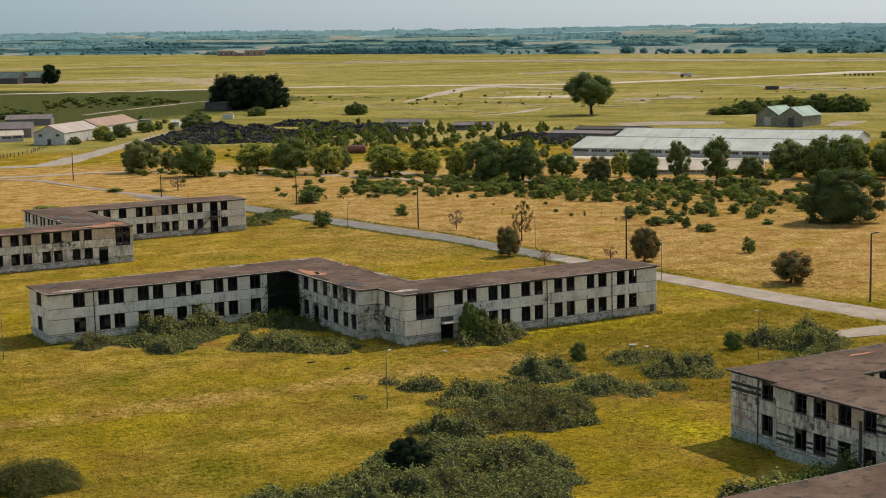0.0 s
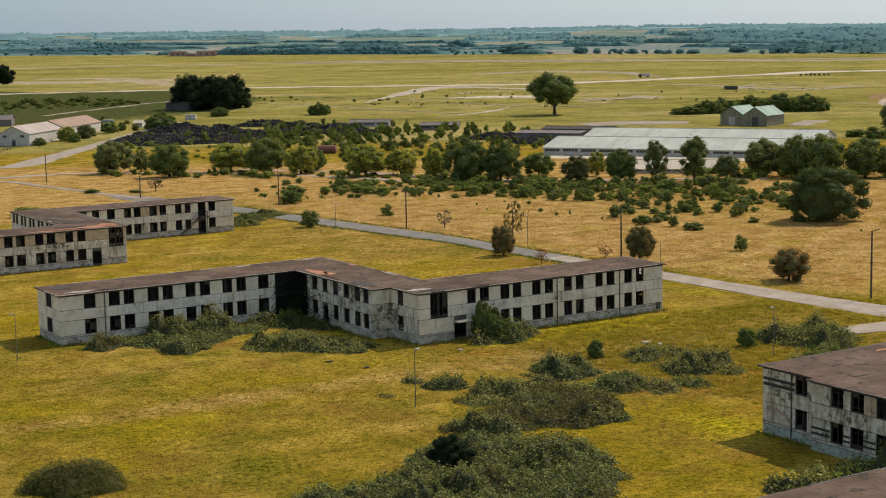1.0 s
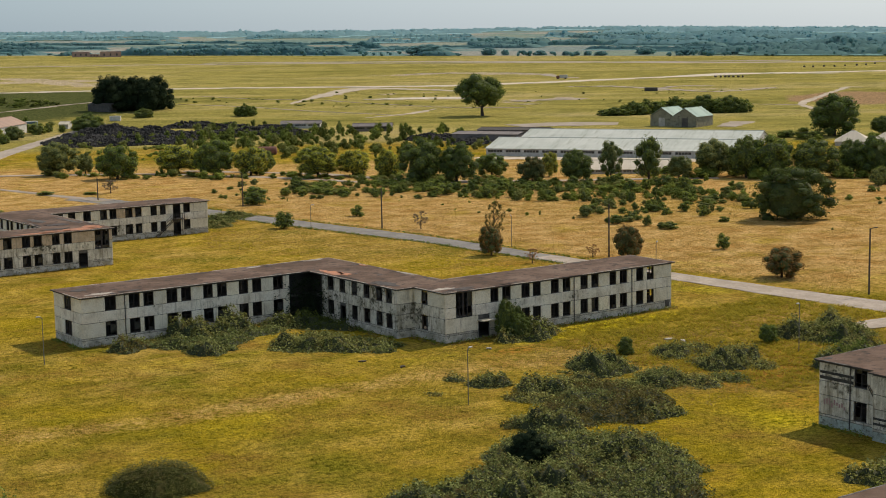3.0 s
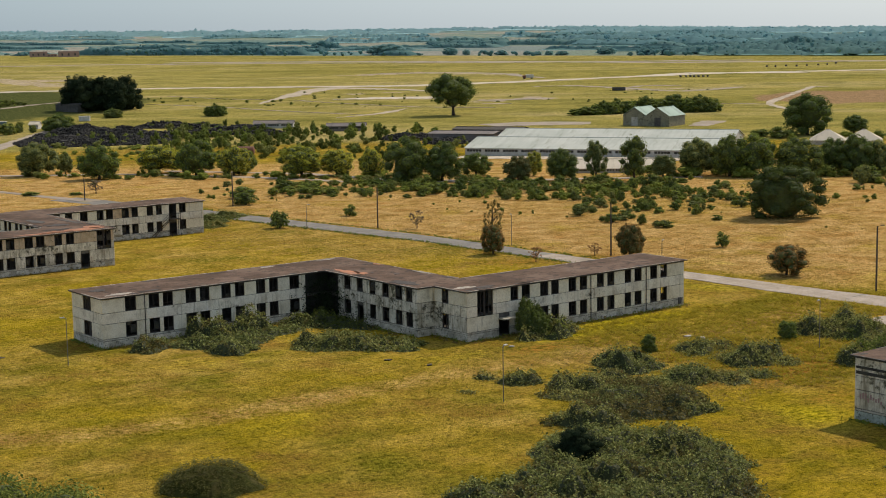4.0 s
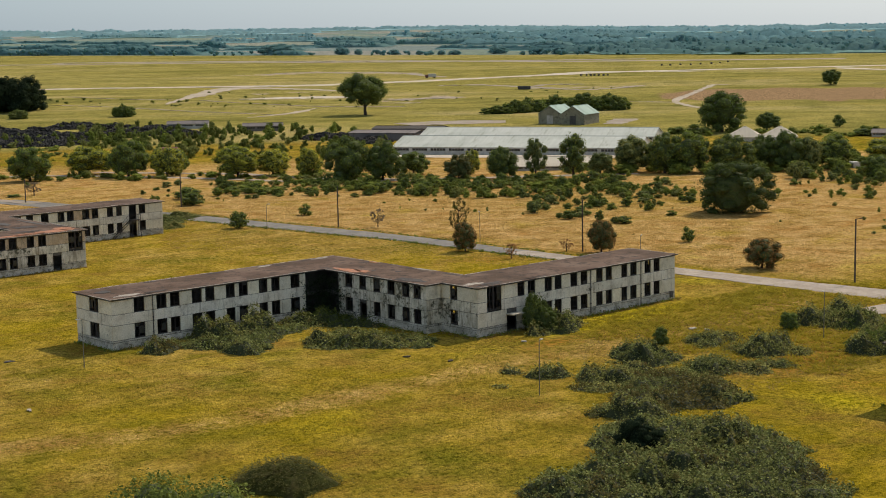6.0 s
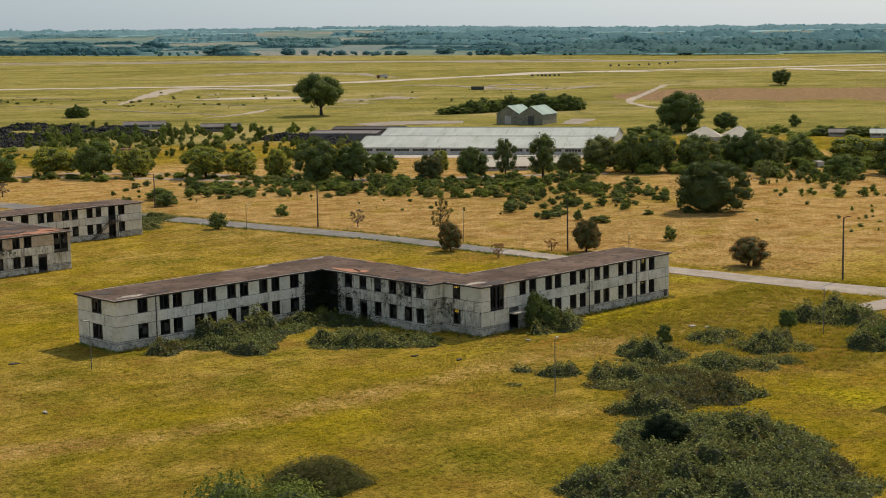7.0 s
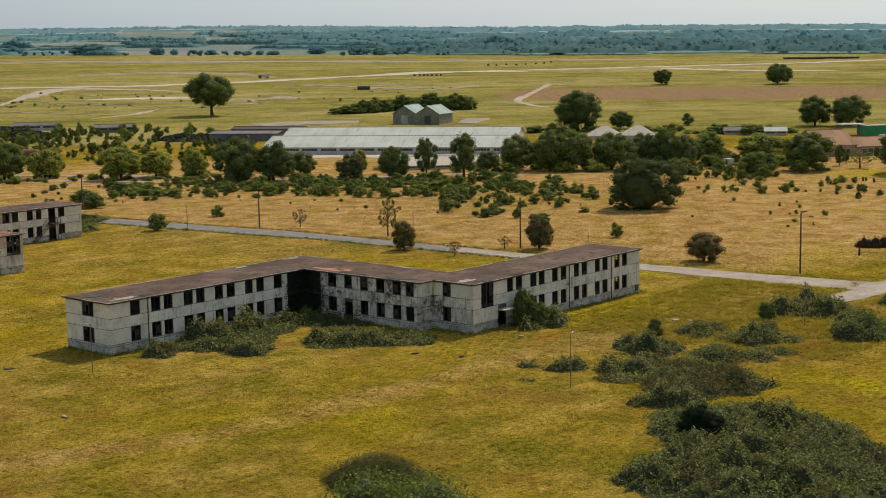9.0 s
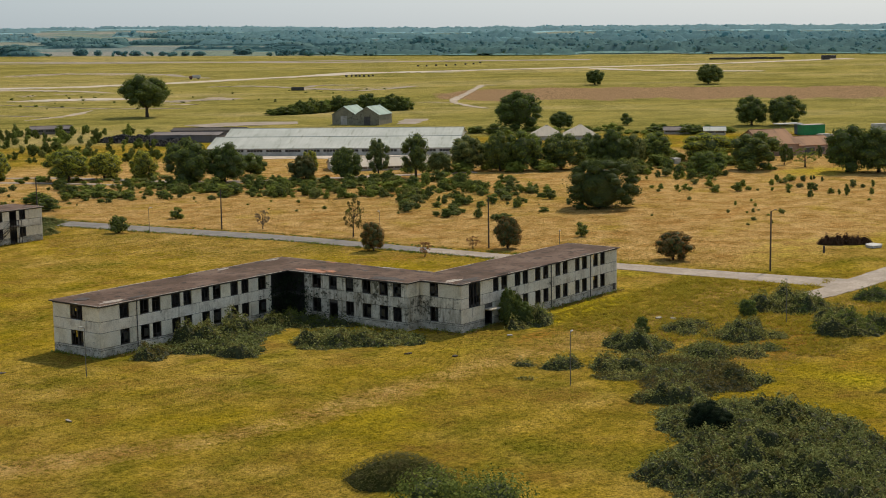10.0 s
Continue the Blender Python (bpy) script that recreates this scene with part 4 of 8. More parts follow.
def core_wall(length, height, depth, holes):
    """A wall from x 0 to length, y from 0 inwards, pierced by holes (x0, x1, z0, z1)."""
    xs = sorted({0.0, length, *[h[0] for h in holes], *[h[1] for h in holes]})
    zs = sorted({0.0, height, *[h[2] for h in holes], *[h[3] for h in holes]})
    bm = bmesh.new()
    grid = {}

    def v(i, j, k):
        if (i, j, k) not in grid:
            grid[i, j, k] = bm.verts.new((xs[i], depth * k, zs[j]))
        return grid[i, j, k]

    def solid(i, j):
        if not (0 <= i < len(xs) - 1 and 0 <= j < len(zs) - 1):
            return False
        cx, cz = (xs[i] + xs[i + 1]) / 2, (zs[j] + zs[j + 1]) / 2
        return not any(h[0] < cx < h[1] and h[2] < cz < h[3] for h in holes)
    for i in range(len(xs) - 1):
        for j in range(len(zs) - 1):
            if not solid(i, j):
                continue
            bm.faces.new((v(i, j, 0), v(i + 1, j, 0), v(i + 1, j + 1, 0), v(i, j + 1, 0)))
            bm.faces.new((v(i, j, 1), v(i, j + 1, 1), v(i + 1, j + 1, 1), v(i + 1, j, 1)))
            if not solid(i - 1, j):
                bm.faces.new((v(i, j, 0), v(i, j + 1, 0), v(i, j + 1, 1), v(i, j, 1)))
            if not solid(i + 1, j):
                bm.faces.new((v(i + 1, j, 0), v(i + 1, j, 1), v(i + 1, j + 1, 1), v(i + 1, j + 1, 0)))
            if not solid(i, j - 1):
                bm.faces.new((v(i, j, 0), v(i, j, 1), v(i + 1, j, 1), v(i + 1, j, 0)))
            if not solid(i, j + 1):
                bm.faces.new((v(i, j + 1, 0), v(i + 1, j + 1, 0), v(i + 1, j + 1, 1), v(i, j + 1, 1)))
    return bm


def facade(block, p, q, bays, extra=(), seed=0, upper=None, middle=None):
    """One outer wall from p to q (the inside lies to the left). bays: (from, to) of the windows along it, on both floors;
    extra: (from, to, z0, z1, kind) of big windows and doorways."""
    rng = random.Random(seed)
    d = Vector((q[0] - p[0], q[1] - p[1], 0))
    length = d.length
    base = pose(p[0], p[1], 0, 0, 0, math.degrees(math.atan2(d.y, d.x)))
    holes = []
    for s0, s1, *only in bays:
        s0, s1 = s0 - 0.06, s1 + 0.06
        if not only or only[0] != "low":
            holes.append((s0, s1, SILL_2, HEAD_2, "window"))
        if not only or only[0] != "high":
            holes.append((s0, s1, SILL_1, HEAD_1, "window"))
    holes += [tuple(x) for x in extra]
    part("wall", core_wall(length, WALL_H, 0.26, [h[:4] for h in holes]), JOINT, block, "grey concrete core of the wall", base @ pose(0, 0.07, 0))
    # facing panels with open joints, row by row
    gap = 0.07
    # added dark strip that paints the shadow line below the roof edge
    part("eaves_board", shared_box(length, 0.15, 0.10, DARKPAINT, "eaves_board"), None, block, "", base @ pose(0, -0.10, WALL_H - 0.15))
    for z0, z1, mat, tag in ((0.0, SILL_1 - 0.25, PLINTH, "plinth_panel"), (SILL_1 - 0.25, SILL_1, PLINTH, "sill_course"), (SILL_1, HEAD_1, middle or CREAM, "panel"),
                             (HEAD_1, SILL_2, middle or CONCRETE, "band_panel"), (SILL_2, WALL_H, upper or CREAM, "panel")):
        cut = sorted((max(0.0, h[0]), min(length, h[1])) for h in holes if h[2] < (z0 + z1) / 2 < h[3])
        spans, s = [], 0.0
        for c0, c1 in cut:
            if c0 - s > 0.05:
                spans.append((s, c0))
            s = max(s, c1)
        if length - s > 0.05:
            spans.append((s, length))
        for s0, s1 in spans:
            n = max(1, round((s1 - s0) / 7.5))
            for i in range(n):
                a0, a1 = s0 + (s1 - s0) * i / n, s0 + (s1 - s0) * (i + 1) / n
                out = rng.uniform(0.0, 0.012)
                gx = 0.02
                top = gap * 0.9 if z1 < WALL_H else 0.0
                part(tag, shared_box(a1 - a0 - gx * 0.6, z1 - z0 - top, 0.12, mat, tag), None, block, "", base @ pose(a0 + gx * 0.3, -0.05 - out, z0))
    for s0, s1, z0, z1, kind in holes:
        w, h = s1 - s0, z1 - z0
        if kind == "void":
            continue
        if kind == "door":
            bm = bmesh.new()
            box(bm, 0, 0.09, 0, 0.1, 0, h)
            box(bm, w - 0.09, w, 0, 0.1, 0, h)
            box(bm, 0.09, w - 0.09, 0, 0.1, h - 0.09, h)
            part("door_frame", bm, STEELFRAME, block, "empty doorway frame", base @ pose(s0, 0.1, z0))
            continue
        cols = 4 if w > 2.0 else 2
        rows_z = (0.25, 0.5, 0.75) if h > 2.5 else (0.22, 0.72)
        win = part("window", window_mesh(w, h), None, block, "", base @ pose(s0, 0.12, z0))
        for i in range(1, cols):
            mw = 0.30 if cols == 4 and i == 2 else 0.09
            part("mullion", shared_box(mw, h - 0.17, 0.06, STEELFRAME, "mullion"), None, win, "", pose(w * i / cols - mw / 2, 0.01, 0.085))
        for z in rows_z:
            if rng.random() < 0.85:
                part("transom", shared_box(w - 0.17, 0.06, 0.05, STEELFRAME, "transom"), None, win, "", pose(0.085, 0.015, h * z - 0.03))
        levels = (0.0, *rows_z, 1.0)
        for c in range(cols):
            for j in range(len(levels) - 1):
                if rng.random() < 0.14:
                    part("pane", pane_mesh(w / cols - 0.1, h * (levels[j + 1] - levels[j]) - 0.08), None, win, "", pose(w * c / cols + 0.05, 0.035, h * levels[j] + 0.04))


def cells_slab(rects, z0, z1, grow=0.0):
    """One slab over the union of rectangles (x0, x1, y0, y1)."""
    rects = [(a - grow, b + grow, c - grow, d + grow) for a, b, c, d in rects]
    xs = sorted({v for r in rects for v in r[:2]})
    ys = sorted({v for r in rects for v in r[2:]})
    xs = sorted({*xs, *[x0 + (x1 - x0) * i / k for x0, x1 in zip(xs, xs[1:]) for k in [max(1, int((x1 - x0) / 2.5))] for i in range(k)]})
    ys = sorted({*ys, *[y0 + (y1 - y0) * i / k for y0, y1 in zip(ys, ys[1:]) for k in [max(1, int((y1 - y0) / 2.5))] for i in range(k)]})
    bm = bmesh.new()
    grid = {}

    def v(i, j, k):
        if (i, j, k) not in grid:
            sag = 0.05 * noise.noise((xs[i] * 0.35, ys[j] * 0.35, 2.0))
            grid[i, j, k] = bm.verts.new((xs[i], ys[j], (z0, z1)[k] + sag * k))
        return grid[i, j, k]

    def inside(i, j):
        if not (0 <= i < len(xs) - 1 and 0 <= j < len(ys) - 1):
            return False
        cx, cy = (xs[i] + xs[i + 1]) / 2, (ys[j] + ys[j + 1]) / 2
        return any(a < cx < b and c < cy < d for a, b, c, d in rects)
    for i in range(len(xs) - 1):
        for j in range(len(ys) - 1):
            if not inside(i, j):
                continue
            bm.faces.new((v(i, j, 1), v(i + 1, j, 1), v(i + 1, j + 1, 1), v(i, j + 1, 1)))
            bm.faces.new((v(i, j, 0), v(i, j + 1, 0), v(i + 1, j + 1, 0), v(i + 1, j, 0)))
            for di, dj, q in ((-1, 0, ((i, j + 1), (i, j))), (1, 0, ((i + 1, j), (i + 1, j + 1))), (0, -1, ((i, j), (i + 1, j))), (0, 1, ((i + 1, j + 1), (i, j + 1)))):
                if not inside(i + di, j + dj):
                    (a, b), (c, d) = q
                    f = bm.faces.new((v(a, b, 0), v(c, d, 0), v(c, d, 1), v(a, b, 1)))
                    f.material_index = 1
    return bm


def spread(a, b, n=None, w=1.22, pair=1.95, pitch=4.95, start=0.9):
    """Windows in pairs between a and b."""
    out, s = [], a + start
    while s + w < b - 0.5:
        out.append((s, s + w))
        if s + pair + w < b - 0.5:
            out.append((s + pair, s + pair + w))
        s += pitch
    return out


def inner(block, rects, walls):
    """Floors and plastered cross walls inside, coloured dark to paint in the rooms' shade."""
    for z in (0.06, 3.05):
        part("floor_slab", cells_slab(rects, z - 0.05, z + 0.12, -0.36), SHADED_PLASTER, block, "concrete floor coloured dark for the unlit rooms")
    for x0, y0, x1, y1 in walls:
        bm = bmesh.new()
        t = 0.09
        if abs(x1 - x0) > abs(y1 - y0):
            box(bm, x0, x1, y0 - t, y0 + t, 0.2, WALL_H - 0.03)
        else:
            box(bm, x0 - t, x0 + t, y0, y1, 0.2, WALL_H - 0.03)
        part("partition", bm, SHADED_PLASTER, block, "plastered partition coloured dark for the unlit rooms")


def blob(bm, x, y, rx, ry, z, h, seed, n=16, mat=0):
    """A thin ragged patch lying on a roof or on the ground."""
    rng = random.Random(seed)
    ring, off_x = [], rng.uniform(0, 99)
    n = max(n, 26)
    for i in range(n):
        t = 2 * math.pi * i / n
        k = 0.85 + 0.5 * noise.noise((math.cos(t) * 1.3 + off_x, math.sin(t) * 1.3, 0.0)) + rng.uniform(-0.10, 0.10)
        ring.append((x + rx * k * math.cos(t), y + ry * k * math.sin(t)))
    prism(bm, ring, z, z + h, mat)


def eaves_runs(rects):
    """The outer stretches of the eaves over a union of rectangles: (x0, y0, x1, y1)."""
    def inside(x, y):
        return any(a < x < b and c < y < d for a, b, c, d in rects)
    out = []
    for a, b, c, d in rects:
        for (x0, y0), (x1, y1), (nx, ny) in (((a, c), (b, c), (0, -1)), ((b, c), (b, d), (1, 0)), ((b, d), (a, d), (0, 1)), ((a, d), (a, c), (-1, 0))):
            n = max(2, int(math.hypot(x1 - x0, y1 - y0) / 0.4))
            run = None
            for i in range(n + 1):
                x, y = x0 + (x1 - x0) * i / n, y0 + (y1 - y0) * i / n
                m = min(max((i + 0.0) / n, 0.004), 0.996)
                free = not inside(x0 + (x1 - x0) * m + nx * 0.05, y0 + (y1 - y0) * m + ny * 0.05)
                if free:
                    run = (run[0], run[1], x, y) if run else (x, y, x, y)
                if run and (not free or i == n):
                    if math.hypot(run[2] - run[0], run[3] - run[1]) > 0.8:
                        out.append(run)
                    run = None
    return out


def roof_of(block, rects, grow=0.38, patches=10, edge=FASCIA, kept=0.80):
    r = random.Random(len(block.name) + int(rects[0][0]))
    for x0, x1, y0, y1 in rects:
        for _ in range(patches):
            along, bm = r.random(), bmesh.new()
            if x1 - x0 > y1 - y0:
                px, py, rx, ry = x0 + (x1 - x0) * along, r.choice((y0 + 0.3, y0 + 0.3, y1 - 0.3)), r.uniform(0.5, 1.8), r.uniform(0.12, 0.4)
            else:
                px, py, rx, ry = r.choice((x0 + 0.3, x0 + 0.3, x1 - 0.3)), y0 + (y1 - y0) * along, r.uniform(0.12, 0.4), r.uniform(0.5, 1.8)
            blob(bm, px, py, rx, ry, WALL_H + 0.10, 0.05, r.randrange(999))
            part("roof_patch", bm, TAR if r.random() < 0.97 else FASCIA, block, "dark curled patch of felt")
    part("roof", cells_slab(rects, WALL_H + 0.004, WALL_H + 0.13, grow), (FELT, TAR), block, "flat felt roof, brown and stained")
    # pale metal edging along the eaves, broken and bent in places
    for x0, y0, x1, y1 in eaves_runs([(a - grow, b + grow, c - grow, d + grow) for a, b, c, d in rects]):
        length, ang, p = math.hypot(x1 - x0, y1 - y0), math.degrees(math.atan2(y1 - y0, x1 - x0)), 0.0
        while p < length - 0.3:
            l = min(r.choice((2.0, 2.5, 3.0, 4.0)), length - p)
            if r.random() < kept:
                part("edging_strip", shared_box(l - 0.03, 0.07, 0.14, edge, "edging_strip_" + edge.name), None, block, "", pose(x0, y0, WALL_H + 0.075, 0, 0, ang) @ pose(p, -0.03, r.uniform(-0.01, 0.02), r.uniform(-4, 4), r.uniform(-0.3, 0.3)))
            p += l


# -- the near barracks: two long wings joined by a cross block --
XA0, XA1, YA0, YA1 = -36.7, 4.7, 27.4, 35.9
XC0, XC1 = -3.6, 4.7
XB0, XB1, YB0, YB1 = -0.9, 37.75, 0.0, 8.4
YJ = 6.6
NEAR_LABEL = "derelict two-storey concrete barracks with empty windows and a flat brown roof"
near = thing("barracks", pose(0, 0, 0), NEAR_LABEL, "barracks", "barracks blocks")
rectsN = [(XA0, XA1, YA0, YA1), (XC0, XC1, YJ, YA0 + 0.5), (XB0, XB1, YB0, YB1)]
frontB = [(6.25, 7.4), (8.13, 9.39), (11.26, 12.51), (13.15, 14.35), (16.18, 17.4), (18.19, 19.37), (21.25, 22.41), (23.16, 24.33), (26.39, 27.48), (28.24, 29.46), (31.24, 32.44), (33.21, 34.4)]
facade(near, (XB0, YB0), (XB1, YB0), [(s0 - XB0, s1 - XB0, *(["high"] if s1 < 10 else [])) for s0, s1 in frontB],
       [(0.75 - XB0, 3.3 - XB0, 2.47, HEAD_2, "window"), (4.2 - XB0, 6.0 - XB0, 0.05, 2.2, "door"), (8.2 - XB0, 9.4 - XB0, SILL_1, HEAD_1, "window")], 1)
facade(near, (XB1, YB0), (XB1, YB1), [(3.6, 4.8)], (), 2)
facade(near, (XB1, YB1), (XC1, YB1), [(XB1 - s1, XB1 - s0) for s0, s1 in frontB[::-1]][:11], (), 3)
facade(near, (XC1, YB1), (XC1, YA0 + 0.4), spread(0, YA0 - YB1), (), 4)
facade(near, (XC1, YA0 + 0.4), (XA1, YA1), [], (), 5)
frontA = [(-33.5, -32.11), (-30.22, -28.88), (-28.24, -26.95), (-25.0, -23.61), (-22.95, -21.66), (-19.77, -18.5), (-17.73, -16.44), (-14.53, -13.26), (-12.51, -11.26), (-9.33, -7.93)]
facade(near, (XA1, YA1), (XA0, YA1), [(XA1 - s1, XA1 - s0) for s0, s1 in frontA[::-1]], (), 6)
facade(near, (XA0, YA1), (XA0, YA0), [(YA1 - 32.64, YA1 - 30.5)], (), 7)
facade(near, (XA0, YA0), (XC0, YA0), [(s0 - XA0, s1 - XA0) for s0, s1 in frontA], [(-6.9 - XA0, XC0 - XA0, 0.05, HEAD_2, "void")], 8)
crossW = [(21.39, 22.82), (18.56, 19.84), (15.68, 16.92), (12.73, 14.07), (9.85, 11.16), (7.62, 8.9)]
facade(near, (XC0, YA0), (XC0, YJ), [(YA0 - s1, YA0 - s0, *(["high"] if s0 > 17 and s0 < 20 else [])) for s0, s1 in crossW], [(YA0 - 19.9, YA0 - 18.4, 0.05, 2.6, "door"), (0.0, YA0 - 24.3, 0.05, HEAD_2, "void")], 9, STAINED, STAINED)
facade(near, (XC0, YJ), (XB0, YJ), [], (), 10, CREAM, STAINED)
facade(near, (XB0, YJ), (XB0, YB0), [(YJ - 4.95, YJ - 3.7)], (), 11, CREAM, STAINED)
inner(near, rectsN, [(XA0 + 0.4, YA0 + 4.4, XA1 - 0.4, YA0 + 4.4), (XB0 + 0.4, 4.3, 29.0, 4.3), (0.6, 9, 0.6, YA0 - 0.3), (-26, YA0 + 0.4, -26, YA1 - 0.4), (-14, YA0 + 0.4, -14, YA1 - 0.4),
                      (10.2, 0.4, 10.2, 8), (20.2, 0.4, 20.2, 8), (30.2, 0.4, 30.2, 8), (XC0 + 0.4, YA0 - 9, XC1 - 0.4, YA0 - 9)])
# walls added behind the openings, black to paint the corner's deep shade
for x0, x1, y0, y1 in ((-7.3, -2.1, YA0 + 1.5, YA0 + 1.65), (-2.1, -1.95, 23.6, YA0 + 1.65), (-7.3, -7.1, YA0 + 0.36, YA0 + 1.5), (-3.2, -2.1, 23.6, 23.8)):
    bm = bmesh.new()
    box(bm, x0, x1, y0, y1, 0.15, WALL_H - 0.02)
    part("partition", bm, SHADE_STRIPE_BLACK, near, "added black wall, coloured as the corner's deep shade")
roof_of(near, rectsN)
for i, (x, y, rx, ry, mt, lab) in enumerate(((-2.4, 23.6, 1.0, 2.9, CLAY, "orange underlay where the felt has torn off"), (-1.7, 21.6, 0.7, 1.5, CLAY, "orange underlay where the felt has torn off"), (1.8, 35.4, 1.6, 0.3, FASCIA, ""), (4.5, 26.5, 0.3, 1.2, CLAY, "orange underlay where the felt has torn off"), (-8, 35.3, 1.6, 0.4, FASCIA, ""), (4.6, 16.5, 0.3, 2.2, FASCIA, ""), (-33.6, 28.6, 2.2, 0.7, FASCIA, ""), (-29.5, 28.4, 1.6, 0.5, TAR, "dark patch of tar"), (-34.5, 33, 1.2, 1.2, TAR, "dark patch of tar"), (-2.4, 11, 1.1, 2.8, TAR, "dark patch of tar"), (0.6, 2.4, 1.6, 0.8, FASCIA, ""), (2.6, 1.2, 2.2, 0.7, TAR, "dark patch of tar"), (1.2, 17.5, 0.5, 0.4, TAR, "dark lump of felt"), (-0.6, 20.5, 0.35, 0.3, TAR, "dark lump of felt"))):
    bm = bmesh.new()
    blob(bm, x, y, rx, ry, WALL_H + 0.10, 0.07, i + 3)
    part("roof_patch", bm, mt, near, lab or "pale torn roof edge")
bm = bmesh.new()
box(bm, 4.0, 6.3, -1.3, -0.06, 2.28, 2.45, chamfer=0.03)
part("canopy", bm, PLINTH, near, "thin concrete porch canopy")
for x in (20.0, 30.3, -30.9):
    yy = YA0 if x < 0 else YB0
    bm = bmesh.new()
    tube(bm, (x, yy - 0.14, 0.2), (x, yy - 0.14, WALL_H - 0.05), 0.06, 0.06, 8)
    for z in (1.6, 3.4, 5.2):
        box(bm, x - 0.10, x + 0.10, yy - 0.2, yy - 0.05, z, z + 0.06)
    part("drainpipe", bm, DARKPAINT, near, "dark iron drainpipe")
bm = bmesh.new()
box(bm, 36.6, 37.2, -0.16, -0.06, 0.3, 1.2)
part("hatch", bm, DARKPAINT, near, "small dark wall hatch")

# -- the second barracks beyond it, its wings swapped --
second = thing("barracks", pose(0, 0, 0), "derelict two-storey concrete barracks with an orange-edged roof", "barracks", "barracks blocks")
X2, Y2, Y2B = -3.0, 93.2, 121.8
rects2 = [(-52, X2, Y2, Y2 + 8.4), (-11.6, X2, Y2 + 8, Y2B + 0.5), (-11.6, 30.2, Y2B, Y2B + 8.4)]
front2 = [(-24.0, -22.7), (-22.0, -20.65), (-18.8, -17.5), (-16.8, -15.5), (-13.6, -12.4), (-11.55, -10.25)]
front2 = [(s0 - 10.0 * k, s1 - 10.0 * k) for k in (2, 1) for s0, s1 in front2[:4] if s0 - 10 * k > -51] + front2
front2 = sorted(s for s in front2)
clean = []
for s in front2:
    if not clean or s[0] > clean[-1][1] + 0.3:
        clean.append(s)
facade(second, (-52, Y2), (X2, Y2), [(s0 + 52, s1 + 52) for s0, s1 in clean], [(52 - 9.1, 52 - 7.5, 0.05, 2.5, "door"), (52 - 6.1, 52 - 3.5, 2.6, HEAD_2, "window")], 21, TANPANEL, STAINED)
facade(second, (X2, Y2), (X2, Y2B), spread(0, 28.5), (), 22)
back2 = [(4.2, 5.6), (7.6, 8.85), (9.5, 10.8), (12.7, 14.1), (14.8, 16.0), (18.0, 19.2), (20.0, 21.1)]
facade(second, (X2, Y2B), (30.2, Y2B), [(s0 - X2, s1 - X2) for s0, s1 in [(-1.2, 0.1), (1.2, 2.5)] + back2] + [(25.0 - X2, 26.3 - X2)], [(22.7 - X2, 24.3 - X2, 0.05, 2.6, "door"), (22.7 - X2, 24.3 - X2, 3.4, HEAD_2, "door")], 23)
facade(second, (30.2, Y2B), (30.2, Y2B + 8.4), [(3.5, 4.7)], (), 24)
facade(second, (30.2, Y2B + 8.4), (-11.6, Y2B + 8.4), spread(0, 41.8), (), 25)
facade(second, (-11.6, Y2B + 8.4), (-11.6, Y2 + 8.4), spread(0, 28.6), (), 26)
facade(second, (-11.6, Y2 + 8.4), (-52, Y2 + 8.4), spread(0, 40.4), (), 27)
facade(second, (-52, Y2 + 8.4), (-52, Y2), [(3.5, 4.7)], (), 28)
inner(second, rects2, [(-51, Y2 + 4.2, -4, Y2 + 4.2), (-10, Y2B + 4.2, 29.5, Y2B + 4.2), (-7.3, Y2 + 9, -7.3, Y2B - 1)])
roof_of(second, rects2)
for i, (x, y, rx, ry, mt) in enumerate(((-7.5, 95.0, 4.0, 1.9, CLAY), (-5.0, 97.0, 1.6, 2.2, CLAY), (-12.5, 94.6, 3.5, 1.2, CLAY), (-11, 98, 3.0, 0.8, TAR), (-8.5, 104, 2.4, 1.6, TAR), (-16, 94.2, 4.5, 0.7, CLAY), (-28, 94.0, 6.0, 0.5, CLAY), (-9, 112, 1.0, 4, DARKPAINT), (-4.2, 108, 0.6, 6, DARKPAINT))):
    bm = bmesh.new()
    blob(bm, x, y, rx, ry, WALL_H + 0.10, 0.07, i + 43)
    part("roof_patch", bm, mt, second, "orange underlay where the felt has torn off" if mt is CLAY else "dark patch of tar")
# steel fire stair up to the landing door
bm = bmesh.new()
for k in (0, 1):
    y = Y2B - 0.35 - 0.9 * k
    tube(bm, (18.6, y, 0.1), (22.6, y, 3.35), 0.05, 0.05, 5)
    tube(bm, (18.6, y, 1.1), (22.6, y, 4.35), 0.03, 0.03, 5)
    tube(bm, (22.6, y, 4.35), (24.5, y, 4.35), 0.03, 0.03, 5)
    for x in (22.6, 24.5):
        tube(bm, (x, y, 0), (x, y, 4.4), 0.05, 0.05, 5)
for i in range(17):
    x, z = 18.7 + 3.9 * i / 16, 0.2 + 3.15 * i / 16
    box(bm, x - 0.13, x + 0.13, Y2B - 1.25, Y2B - 0.35, z, z + 0.04)
box(bm, 22.5, 24.6, Y2B - 1.3, Y2B - 0.1, 3.3, 3.38)
part("fire_stair", bm, STEELFRAME, second, "rusty steel fire stair")

